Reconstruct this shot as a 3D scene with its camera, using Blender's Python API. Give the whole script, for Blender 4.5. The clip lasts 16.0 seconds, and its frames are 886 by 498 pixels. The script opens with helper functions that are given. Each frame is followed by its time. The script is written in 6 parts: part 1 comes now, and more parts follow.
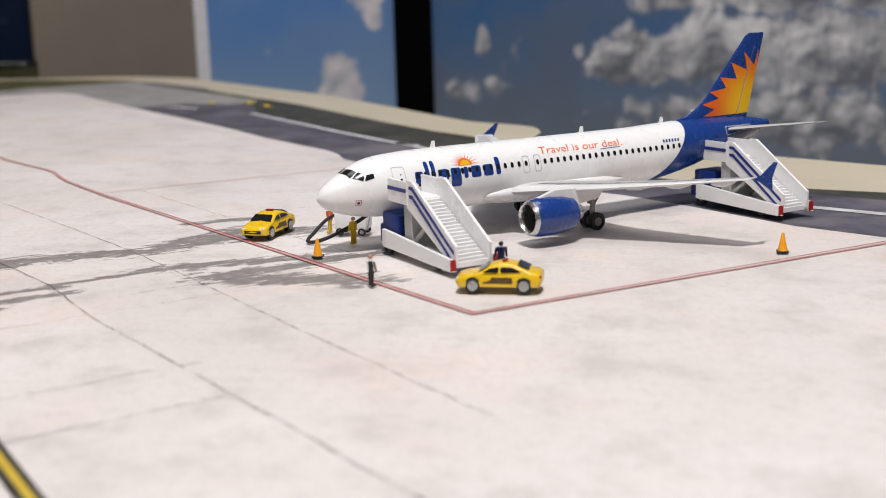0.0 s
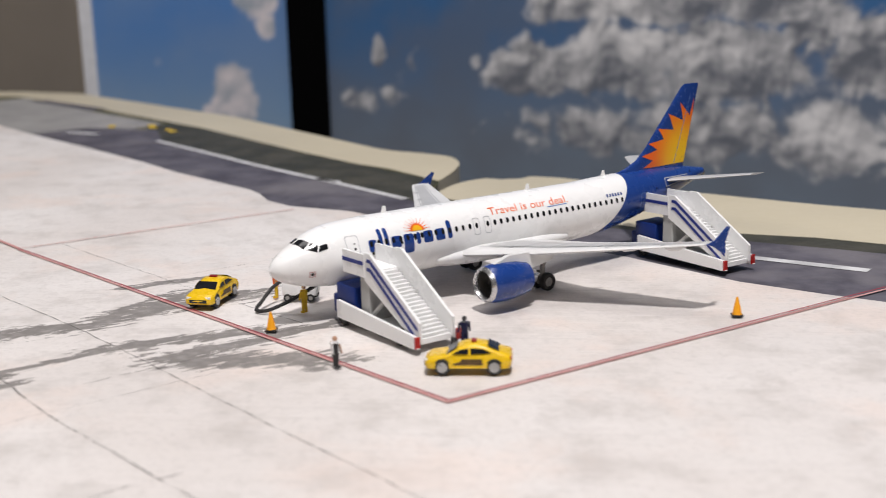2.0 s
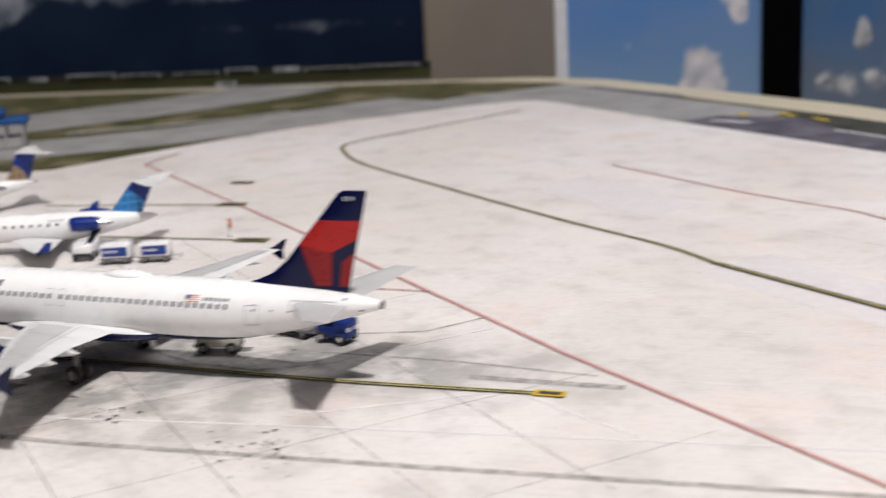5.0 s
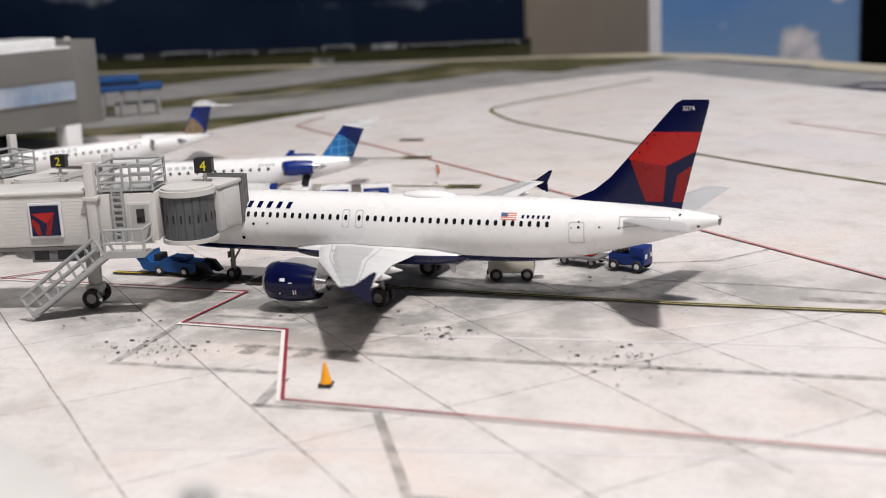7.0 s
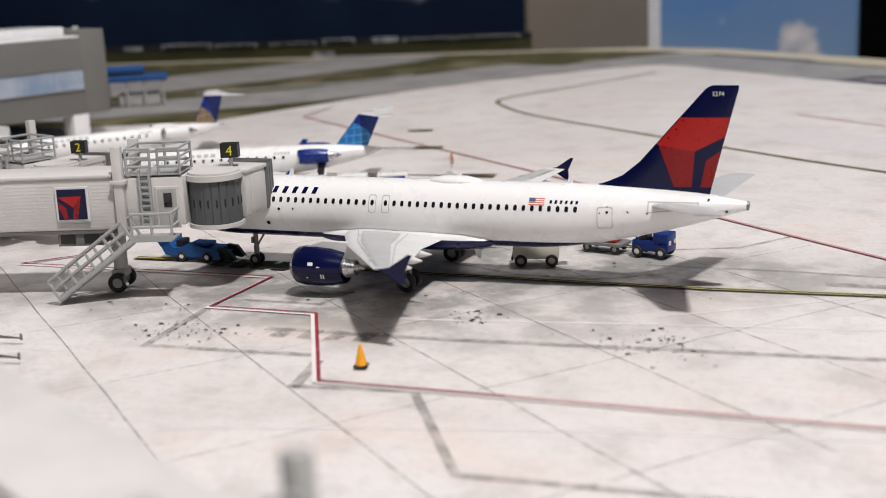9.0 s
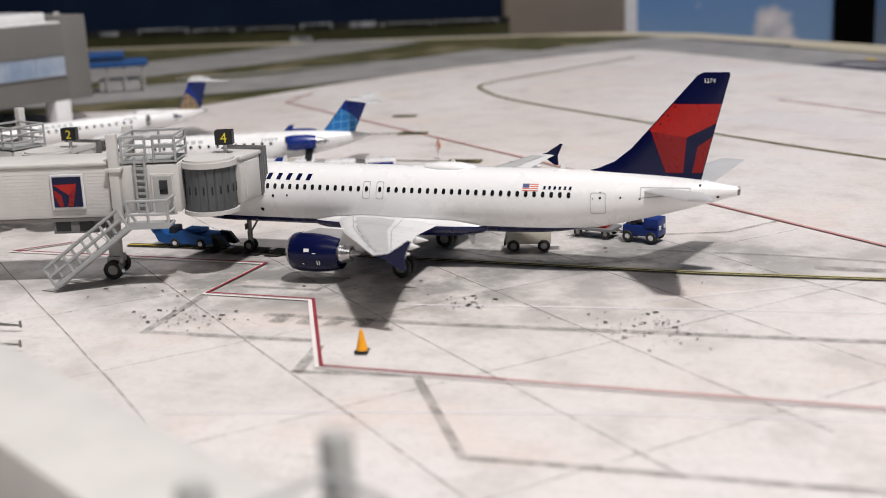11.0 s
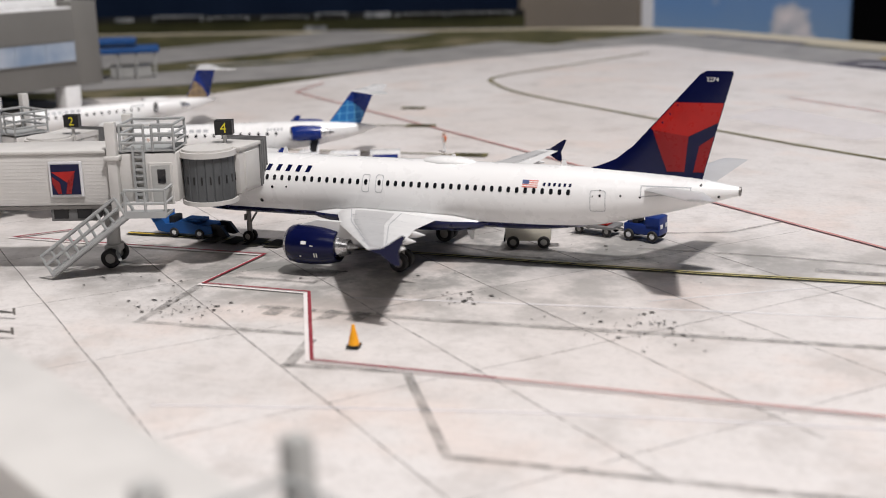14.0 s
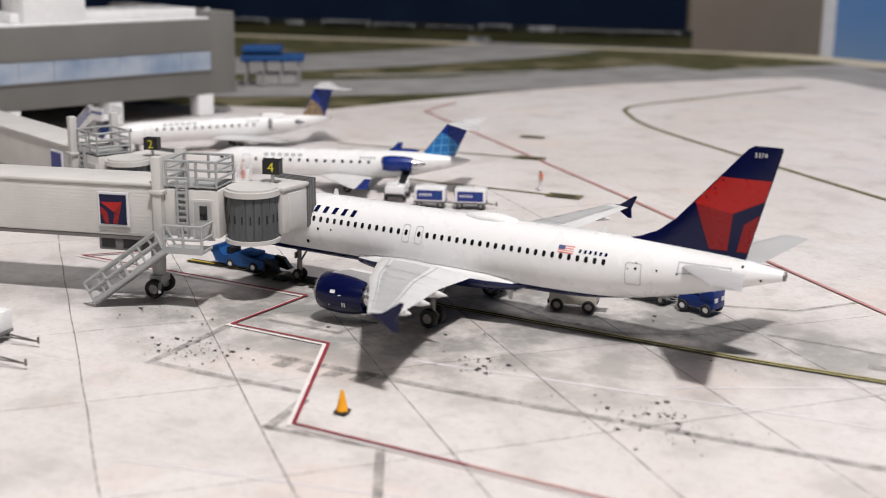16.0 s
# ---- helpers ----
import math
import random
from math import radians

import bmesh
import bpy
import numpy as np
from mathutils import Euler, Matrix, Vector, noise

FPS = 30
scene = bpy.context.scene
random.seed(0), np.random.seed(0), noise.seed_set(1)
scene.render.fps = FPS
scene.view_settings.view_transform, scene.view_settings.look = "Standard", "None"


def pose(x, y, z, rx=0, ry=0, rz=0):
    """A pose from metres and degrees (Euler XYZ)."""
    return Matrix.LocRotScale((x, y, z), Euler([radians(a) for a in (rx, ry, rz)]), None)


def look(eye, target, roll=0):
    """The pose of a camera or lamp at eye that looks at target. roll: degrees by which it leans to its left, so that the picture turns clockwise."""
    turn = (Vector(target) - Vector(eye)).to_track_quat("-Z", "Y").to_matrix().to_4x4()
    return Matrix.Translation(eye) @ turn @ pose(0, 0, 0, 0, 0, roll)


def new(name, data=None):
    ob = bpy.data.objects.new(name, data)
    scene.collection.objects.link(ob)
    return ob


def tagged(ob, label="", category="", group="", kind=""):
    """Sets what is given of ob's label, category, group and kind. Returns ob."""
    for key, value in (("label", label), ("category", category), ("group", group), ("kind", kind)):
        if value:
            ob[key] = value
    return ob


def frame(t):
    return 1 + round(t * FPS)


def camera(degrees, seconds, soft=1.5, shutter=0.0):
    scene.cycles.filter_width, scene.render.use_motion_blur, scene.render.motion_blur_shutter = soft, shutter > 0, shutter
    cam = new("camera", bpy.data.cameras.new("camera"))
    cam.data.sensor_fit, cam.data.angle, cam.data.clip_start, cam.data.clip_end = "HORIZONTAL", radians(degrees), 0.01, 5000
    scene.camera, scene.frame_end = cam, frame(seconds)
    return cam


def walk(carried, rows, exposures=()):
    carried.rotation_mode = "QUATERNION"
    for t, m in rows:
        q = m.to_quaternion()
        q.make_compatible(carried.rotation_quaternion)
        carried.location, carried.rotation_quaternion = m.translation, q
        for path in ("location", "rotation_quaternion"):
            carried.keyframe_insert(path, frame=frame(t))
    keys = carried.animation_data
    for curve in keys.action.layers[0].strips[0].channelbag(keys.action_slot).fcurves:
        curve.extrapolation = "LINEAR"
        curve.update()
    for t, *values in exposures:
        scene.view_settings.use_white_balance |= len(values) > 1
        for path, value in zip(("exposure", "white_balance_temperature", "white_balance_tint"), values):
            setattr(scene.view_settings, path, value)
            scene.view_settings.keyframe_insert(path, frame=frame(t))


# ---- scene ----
cam = camera(40.18, 16.0, soft=0.9, shutter=0.4)
K = 1 / 200  # the models are built at 1:200; lengths below are full-size metres

PATH = [
    (0, (122.78, -42.24, 15.31), (105.82, 13.95, 2.87), -1.68),
    (0.5, (122.31, -42.26, 15.14), (105.46, 13.94, 2.58), -1.85),
    (1, (121.81, -42.38, 15.16), (105.61, 13.96, 2.41), -2.04),
    (1.5, (121.93, -41.56, 15.54), (107.08, 15.10, 2.55), -2.14),
    (2, (118.12, -41.37, 19.73), (106.88, 16.11, 6.71), -1.62),
    (2.5, (109.45, -42.44, 19.62), (100.27, 15.41, 6.61), -1.39),
    (2.8, (106.77, -43.21, 19.33), (98.20, 14.76, 6.44), -1.14),
    (3, (105.80, -44.38, 19.99), (97.31, 13.63, 7.23), -1.03),
    (3.3, (102.13, -46.36, 21.20), (92.72, 11.58, 8.75), -0.04),
    (3.5, (98.73, -47.15, 20.34), (87.01, 10.46, 8.35), -0.86),
    (3.8, (91.75, -52.37, 22.99), (78.11, 4.65, 10.21), -1.09),
    (4.1, (83.42, -56.04, 25.08), (67.54, 0.34, 12.10), -1.72),
    (4.4, (75.11, -59.09, 25.84), (57.09, -3.41, 12.57), -2.02),
    (4.7, (67.34, -61.21, 25.46), (47.19, -6.35, 11.89), -2.36),
    (5, (60.50, -61.93, 24.22), (38.95, -7.65, 10.48), -2.79),
    (5.2, (56.14, -62.45, 23.66), (33.89, -8.50, 9.72), -2.87),
    (7.4, (42.73, -67.19, 18.74), (20.26, -13.19, 5.34), -2.75),
    (7.5, (42.65, -67.09, 18.60), (20.21, -13.06, 5.29), -2.70),
    (8, (41.98, -67.43, 18.77), (19.65, -13.38, 5.35), -2.60),
    (10.5, (40.39, -68.86, 19.27), (19.34, -14.58, 4.77), -2.42),
    (11, (40.12, -69.22, 19.39), (19.40, -14.85, 4.74), -2.46),
    (11.5, (40.03, -69.43, 19.54), (19.48, -15.04, 4.73), -2.51),
    (12, (39.94, -69.54, 19.50), (19.57, -15.11, 4.59), -2.32),
    (12.5, (39.97, -69.45, 19.32), (19.67, -15.01, 4.35), -2.02),
    (13, (40.32, -69.12, 19.24), (19.89, -14.74, 4.20), -1.81),
    (13.5, (40.53, -68.79, 19.33), (19.80, -14.55, 4.25), -1.61),
    (14, (40.89, -68.37, 19.45), (19.50, -14.37, 4.41), -1.52),
    (14.5, (41.57, -67.55, 19.50), (19.14, -13.91, 4.67), -1.14),
    (15, (42.96, -65.89, 20.14), (19.13, -12.81, 5.49), -0.58),
    (15.5, (44.86, -64.20, 21.41), (18.85, -12.13, 6.83), 0.07),
    (16, (47.77, -61.81, 22.14), (18.09, -11.86, 7.17), 0.54),
]
walk(cam, [(t, look(Vector(e) * K, Vector(g) * K, r)) for t, e, g, r in PATH],
     exposures=[(0.0, -0.09), (2.0, -0.07), (3.5, 0.0), (5.0, 0.06), (7.5, 0.0), (10.5, -0.04), (14.0, -0.05), (16.0, 0.0)])
cam.data.dof.use_dof = True
cam.data.dof.focus_distance = 78 * K
cam.data.dof.aperture_fstop = 17.0

# ---- light: a hall with one overhead key lamp and two added fills ----
world = bpy.data.worlds.new("hall_air")
scene.world = world
world.use_nodes = True
world.node_tree.nodes["Background"].inputs["Color"].default_value = (0.75, 0.78, 0.85, 1)
world.node_tree.nodes["Background"].inputs["Strength"].default_value = 0.25


def unseen_lamp(x, y, z, size, watts, colour=(1, 0.958, 0.945)):
    data = bpy.data.lights.new("unseen_lamp", "AREA")
    data.shape, data.size, data.energy, data.color = "DISK", size * K, watts, colour
    ob = new("unseen_lamp", data)
    ob.matrix_world = pose(x * K, y * K, z * K)
    return ob


unseen_lamp(165, -130, 400, 32, 52.0)
# two wide fill lamps, added to lift fuselage sides and the far apron
unseen_lamp(40, -340, 405, 240, 8.5)
unseen_lamp(60, 110, 410, 240, 15.5)

# ---- materials ----


def tree(name):
    m = bpy.data.materials.new(name)
    m.use_nodes = True
    return m, m.node_tree.nodes, m.node_tree.links


def coords(nodes, links, turn=0.0, stretch=(1, 1, 1)):
    """Object coordinates in full-size metres, turned about z and stretched."""
    tc = nodes.new("ShaderNodeTexCoord")
    mp = nodes.new("ShaderNodeMapping")
    mp.vector_type = "TEXTURE"
    mp.inputs["Rotation"].default_value = (0, 0, radians(turn))
    mp.inputs["Scale"].default_value = tuple(K * s for s in stretch)
    links.new(tc.outputs["Object"], mp.inputs["Vector"])
    return mp.outputs["Vector"]


def noise_node(nodes, links, vec, scale, detail=4, rough=0.55, dist=0.0):
    n = nodes.new("ShaderNodeTexNoise")
    n.inputs["Scale"].default_value = scale
    n.inputs["Detail"].default_value = detail
    n.inputs["Roughness"].default_value = rough
    n.inputs["Distortion"].default_value = dist
    links.new(vec, n.inputs["Vector"])
    return n.outputs["Fac"]


def remap(nodes, links, val, a, b, c=0.0, d=1.0):
    n = nodes.new("ShaderNodeMapRange")
    n.interpolation_type = "SMOOTHSTEP"
    for key, v in (("From Min", a), ("From Max", b), ("To Min", c), ("To Max", d)):
        n.inputs[key].default_value = v
    links.new(val, n.inputs["Value"])
    return n.outputs["Result"]


def calc(nodes, links, op, a, b=0.0):
    n = nodes.new("ShaderNodeMath")
    n.operation = op
    for i, v in enumerate((a, b)):
        if isinstance(v, (int, float)):
            n.inputs[i].default_value = v
        else:
            links.new(v, n.inputs[i])
    return n.outputs[0]


def blend(nodes, links, fac, a, b):
    n = nodes.new("ShaderNodeMix")
    n.data_type = "RGBA"
    if isinstance(fac, (int, float)):
        n.inputs["Factor"].default_value = fac
    else:
        links.new(fac, n.inputs["Factor"])
    for key, v in (("A", a), ("B", b)):
        s = [i for i in n.inputs if i.name == key and i.type == "RGBA"][0]
        if isinstance(v, tuple):
            s.default_value = (*v[:3], 1)
        else:
            links.new(v, s)
    return [o for o in n.outputs if o.type == "RGBA"][0]


def finish(nodes, links, colour, rough=0.5, metal=0.0, bump=0.0, bump_size=0.3, coat=0.0, vec=None, gloss=0.5):
    p = nodes["Principled BSDF"]
    p.inputs["Specular IOR Level"].default_value = gloss
    if isinstance(colour, tuple):
        p.inputs["Base Color"].default_value = (*colour[:3], 1)
    else:
        links.new(colour, p.inputs["Base Color"])
    p.inputs["Metallic"].default_value = metal
    p.inputs["Coat Weight"].default_value = coat
    vec = vec or coords(nodes, links)
    fine = noise_node(nodes, links, vec, 1 / bump_size, 5, 0.6)
    links.new(remap(nodes, links, fine, 0.3, 0.7, max(rough - 0.04, 0.02), min(rough + 0.04, 1)), p.inputs["Roughness"])
    if bump:
        b = nodes.new("ShaderNodeBump")
        b.inputs["Strength"].default_value = 0.6
        b.inputs["Distance"].default_value = bump * K
        links.new(fine, b.inputs["Height"])
        links.new(b.outputs["Normal"], p.inputs["Normal"])
    return p


def paint(name, col, rough=0.4, metal=0.0, var=0.07, size=1.5, bump=0.0, bump_size=0.3, coat=0.0, gloss=0.5):
    m, nodes, links = tree(name)
    vec = coords(nodes, links)
    wide = noise_node(nodes, links, vec, 1 / size, 3)
    dark = tuple(c * (1 - var) for c in col)
    light = tuple(min(c * (1 + var), 1) for c in col)
    finish(nodes, links, blend(nodes, links, remap(nodes, links, wide, 0.3, 0.7), dark, light), rough, metal, bump, bump_size, coat, vec, gloss)
    return m


WHITE = paint("white_enamel", (0.86, 0.86, 0.86), 0.28, var=0.015, bump_size=2.0, coat=0.2)
NAVY = paint("navy_enamel", (0.003, 0.005, 0.04), 0.22, gloss=0.3)
BLUE = paint("blue_enamel", (0.012, 0.045, 0.22), 0.25, coat=0.3)
RED = paint("red_enamel", (0.40, 0.016, 0.014), 0.3, gloss=0.3)
RED_DARK = paint("deep_red_enamel", (0.24, 0.01, 0.012), 0.3, gloss=0.3)
ORANGE = paint("orange_enamel", (0.80, 0.13, 0.012), 0.35)
AMBER = paint("amber_enamel", (0.85, 0.46, 0.014), 0.35)
GREY = paint("grey_plastic", (0.42, 0.42, 0.41), 0.5, bump=0.02, bump_size=0.2)
RAIL = paint("grey_painted_rail", (0.36, 0.37, 0.37), 0.5, bump=0.02, bump_size=0.2)
WING = paint("wing_grey_enamel", (0.47, 0.47, 0.475), 0.35, var=0.04)
PALE = paint("pale_grey_enamel", (0.68, 0.68, 0.68), 0.35, var=0.04)
BLACK = paint("black_plastic", (0.012, 0.012, 0.013), 0.45, bump=0.01)
RUBBER = paint("black_rubber", (0.018, 0.017, 0.017), 0.7, bump=0.02, bump_size=0.1)
GLASS = paint("dark_window", (0.012, 0.013, 0.016), 0.12, var=0.2)
METAL = paint("bare_metal", (0.62, 0.62, 0.63), 0.25, 0.9, var=0.08)
DARKMETAL = paint("dull_metal", (0.22, 0.21, 0.2), 0.4, 0.8)
HUB = paint("hub_grey", (0.32, 0.31, 0.30), 0.5)
GREYLINE = paint("panel_line_grey", (0.42, 0.43, 0.45), 0.5)
BLUELINE = paint("panel_line_blue", (0.12, 0.22, 0.5), 0.5)
TAXI = paint("yellow_car_paint", (0.78, 0.50, 0.012), 0.28, coat=0.3)
CONE = paint("orange_cone_plastic", (0.88, 0.37, 0.012), 0.45, bump=0.02)
TUGBLUE = paint("blue_vehicle_paint", (0.007, 0.026, 0.16), 0.4, gloss=0.35)
AZURE = paint("azure_vehicle_paint", (0.012, 0.075, 0.25), 0.45, gloss=0.3)
BEIGE = paint("beige_vehicle_paint", (0.55, 0.52, 0.44), 0.45)
HIVIS = paint("orange_cloth", (0.75, 0.13, 0.02), 0.8, bump=0.03)
YELLOWCLOTH = paint("yellow_cloth", (0.70, 0.45, 0.02), 0.8, bump=0.03)
SKIN = paint("matt_tan", (0.45, 0.26, 0.17), 0.7)
CREAM = paint("cream_board", (0.56, 0.50, 0.37), 0.5, var=0.04, size=20, bump=0.05, bump_size=1.0)
TAN = paint("tan_wall_paint", (0.235, 0.195, 0.15), 0.7, var=0.05, size=30, bump=0.1, bump_size=1.5)
TRIM = paint("white_trim", (0.72, 0.72, 0.74), 0.5)
PILLAR = paint("black_pillar", (0.001, 0.001, 0.0012), 0.9, gloss=0.05)
WALL = paint("unseen_wall_grey", (0.11, 0.107, 0.104), 0.8, size=60)
CARPET = paint("hall_carpet", (0.05, 0.05, 0.055), 0.9, size=10, bump=0.2, bump_size=0.6)
CEILING = paint("unseen_ceiling_grey", (0.22, 0.22, 0.22), 0.9, size=60)
FACADE = paint("terminal_grey", (0.175, 0.17, 0.158), 0.6, var=0.05, size=6)
CYAN = paint("cyan_enamel", (0.015, 0.16, 0.46), 0.35)
PALECYAN = paint("pale_cyan_enamel", (0.12, 0.42, 0.70), 0.4)
GOLD = paint("gold_brown_enamel", (0.20, 0.145, 0.09), 0.4)
FLAGRED = paint("faded_flag_red", (0.62, 0.14, 0.10), 0.4)
FLAGBLUE = paint("faded_flag_blue", (0.08, 0.11, 0.24), 0.4)


def sun_fade():
    """Tail paint that runs from yellow at the foot of the sun to orange at its rays."""
    m, nodes, links = tree("sun_fade_enamel")
    vec = coords(nodes, links)
    sep = nodes.new("ShaderNodeSeparateXYZ")
    links.new(vec, sep.inputs[0])
    dx = calc(nodes, links, "SUBTRACT", sep.outputs["X"], 34.6)
    dz = calc(nodes, links, "SUBTRACT", sep.outputs["Z"], 6.2)
    r = calc(nodes, links, "SQRT", calc(nodes, links, "ADD", calc(nodes, links, "MULTIPLY", dx, dx), calc(nodes, links, "MULTIPLY", calc(nodes, links, "MULTIPLY", dz, dz), 0.6)))
    finish(nodes, links, blend(nodes, links, remap(nodes, links, r, 0.5, 3.4), (0.88, 0.52, 0.012), (0.78, 0.12, 0.012)), 0.32, coat=0.2, vec=vec)
    return m


SUNFADE = sun_fade()
DEEPBLUE = paint("deep_blue_enamel", (0.008, 0.028, 0.20), 0.25, gloss=0.4)
ROYAL = paint("royal_blue_print", (0.015, 0.03, 0.22), 0.5)


def window_band():
    m, nodes, links = tree("window_band")
    vec = coords(nodes, links, 0, (1, 1, 1))
    n = noise_node(nodes, links, vec, 0.12, 3)
    finish(nodes, links, blend(nodes, links, remap(nodes, links, n, 0.35, 0.65), (0.22, 0.30, 0.42), (0.42, 0.47, 0.55)), 0.15)
    return m


BAND = window_band()


def split_skin(name, base, other, kind):
    """White fuselage paint with a second colour: a belly ("belly") or a swept tail ("tail")."""
    m, nodes, links = tree(name)
    vec = coords(nodes, links)
    sep = nodes.new("ShaderNodeSeparateXYZ")
    links.new(vec, sep.inputs[0])
    if kind == "belly":
        f = remap(nodes, links, sep.outputs["Z"], 2.72, 2.70)
    else:
        d = calc(nodes, links, "SUBTRACT", 5.8, sep.outputs["Z"])
        edge = calc(nodes, links, "SUBTRACT", 27.9, calc(nodes, links, "MULTIPLY", d, calc(nodes, links, "ADD", 0.5, calc(nodes, links, "MULTIPLY", d, 0.09))))
        f = remap(nodes, links, calc(nodes, links, "SUBTRACT", sep.outputs["X"], edge), 0.0, 0.02)
    finish(nodes, links, blend(nodes, links, f, base, other), 0.28, coat=0.2, vec=vec, bump_size=2.0)
    return m


SKIN_BELLY = split_skin("white_and_navy_enamel", (0.86, 0.86, 0.86), (0.006, 0.009, 0.065), "belly")
SKIN_TAIL = split_skin("white_and_blue_enamel", (0.86, 0.86, 0.86), (0.012, 0.045, 0.22), "tail")

JOINT_TURN = -40.0


def concrete():
    """Printed apron concrete: warm pale grey with slabs, faint pink and dark bleeding, wet-looking streaks and one
    painted shadow.
    """
    m, nodes, links = tree("printed_concrete")
    vec = coords(nodes, links, JOINT_TURN)
    big = noise_node(nodes, links, vec, 0.035, 3)
    mid = noise_node(nodes, links, vec, 0.22, 6, 0.65)
    streak = noise_node(nodes, links, coords(nodes, links, 2.0, (9.0, 0.7, 1)), 1.0, 4, 0.6)
    col = blend(nodes, links, remap(nodes, links, big, 0.35, 0.65), (0.67, 0.625, 0.60), (0.745, 0.715, 0.70))
    col = blend(nodes, links, calc(nodes, links, "MULTIPLY", remap(nodes, links, mid, 0.46, 0.72), 0.66), col, (0.47, 0.435, 0.41))
    tiny = noise_node(nodes, links, vec, 1.1, 5, 0.7)
    col = blend(nodes, links, calc(nodes, links, "MULTIPLY", remap(nodes, links, tiny, 0.5, 0.7), 0.36), col, (0.50, 0.47, 0.45))
    pink = noise_node(nodes, links, vec, 0.09, 4, 0.6)
    col = blend(nodes, links, calc(nodes, links, "MULTIPLY", remap(nodes, links, pink, 0.5, 0.68), 0.42), col, (0.74, 0.60, 0.53))
    col = blend(nodes, links, calc(nodes, links, "MULTIPLY", remap(nodes, links, streak, 0.55, 0.75), 0.4), col, (0.76, 0.71, 0.69))
    grain = noise_node(nodes, links, vec, 3.2, 6, 0.75)
    col = blend(nodes, links, calc(nodes, links, "MULTIPLY", remap(nodes, links, grain, 0.48, 0.66), 0.26), col, (0.40, 0.37, 0.35))
    scuff = noise_node(nodes, links, coords(nodes, links, 4.0, (7.0, 0.22, 1)), 1.0, 5, 0.65)
    col = blend(nodes, links, calc(nodes, links, "MULTIPLY", remap(nodes, links, scuff, 0.56, 0.7), 0.35), col, (0.44, 0.41, 0.395))
    col = blend(nodes, links, calc(nodes, links, "MULTIPLY", remap(nodes, links, scuff, 0.42, 0.3), 0.5), col, (0.78, 0.745, 0.73))
    # slabs of slightly different tone
    brick = nodes.new("ShaderNodeTexBrick")
    brick.offset = 0.0
    for key, v in (("Scale", 1.0), ("Mortar Size", 0.0), ("Brick Width", 9.2), ("Row Height", 9.2), ("Bias", 0.0)):
        brick.inputs[key].default_value = v
    brick.inputs["Color1"].default_value = (0, 0, 0, 1)
    brick.inputs["Color2"].default_value = (1, 1, 1, 1)
    links.new(vec, brick.inputs["Vector"])
    col = blend(nodes, links, calc(nodes, links, "MULTIPLY", brick.outputs["Color"], 0.16), col, (0.50, 0.47, 0.45))
    # mottled darker ellipses round the parking stand
    sep = nodes.new("ShaderNodeSeparateXYZ")
    links.new(coords(nodes, links), sep.inputs[0])

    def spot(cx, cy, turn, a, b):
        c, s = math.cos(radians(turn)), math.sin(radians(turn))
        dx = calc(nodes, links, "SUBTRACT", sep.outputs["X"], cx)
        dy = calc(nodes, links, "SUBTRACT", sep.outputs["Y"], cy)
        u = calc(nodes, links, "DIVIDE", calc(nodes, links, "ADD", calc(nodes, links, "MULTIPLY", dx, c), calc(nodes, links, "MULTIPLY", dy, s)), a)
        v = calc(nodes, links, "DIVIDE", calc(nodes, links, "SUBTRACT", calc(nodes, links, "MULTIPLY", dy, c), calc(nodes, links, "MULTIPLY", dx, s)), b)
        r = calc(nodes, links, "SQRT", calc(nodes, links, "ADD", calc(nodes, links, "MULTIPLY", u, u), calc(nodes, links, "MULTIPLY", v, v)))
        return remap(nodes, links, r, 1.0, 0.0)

    def most(items):
        out = items[0]
        for i in items[1:]:
            out = calc(nodes, links, "MAXIMUM", out, i)
        return out

    stand_dark = most([spot(8, -5, 3, 34, 14), spot(20, 3, 5, 34, 11)])
    g = calc(nodes, links, "MULTIPLY", stand_dark, remap(nodes, links, mid, 0.36, 0.6, 0.22, 1.0))
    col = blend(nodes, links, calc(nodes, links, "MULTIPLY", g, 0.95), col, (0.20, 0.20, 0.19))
    # dark wet streaks and one painted shadow: ragged bands along (x, y) to (x, y) with a half width
    wet = noise_node(nodes, links, coords(nodes, links, 41, (2.3, 0.3, 1)), 1.0, 6, 0.65)
    pool = noise_node(nodes, links, coords(nodes, links, 41, (1.3, 0.6, 1)), 1.0, 5, 0.6)

    def band(x0, y0, x1, y1, w):
        ln = math.hypot(x1 - x0, y1 - y0)
        c, s = (x1 - x0) / ln, (y1 - y0) / ln
        dx = calc(nodes, links, "SUBTRACT", sep.outputs["X"], x0)
        dy = calc(nodes, links, "SUBTRACT", sep.outputs["Y"], y0)
        u = calc(nodes, links, "ADD", calc(nodes, links, "MULTIPLY", dx, c), calc(nodes, links, "MULTIPLY", dy, s))
        v = calc(nodes, links, "SUBTRACT", calc(nodes, links, "MULTIPLY", dy, c), calc(nodes, links, "MULTIPLY", dx, s))
        over = calc(nodes, links, "MAXIMUM", calc(nodes, links, "MULTIPLY", u, -1.0), calc(nodes, links, "SUBTRACT", u, ln))
        over = calc(nodes, links, "MULTIPLY", calc(nodes, links, "MAXIMUM", over, 0.0), 0.45)
        r = calc(nodes, links, "SQRT", calc(nodes, links, "ADD", calc(nodes, links, "MULTIPLY", v, v), calc(nodes, links, "MULTIPLY", over, over)))
        return calc(nodes, links, "SUBTRACT", 1.0, calc(nodes, links, "DIVIDE", r, 2.0 * w + 0.15))

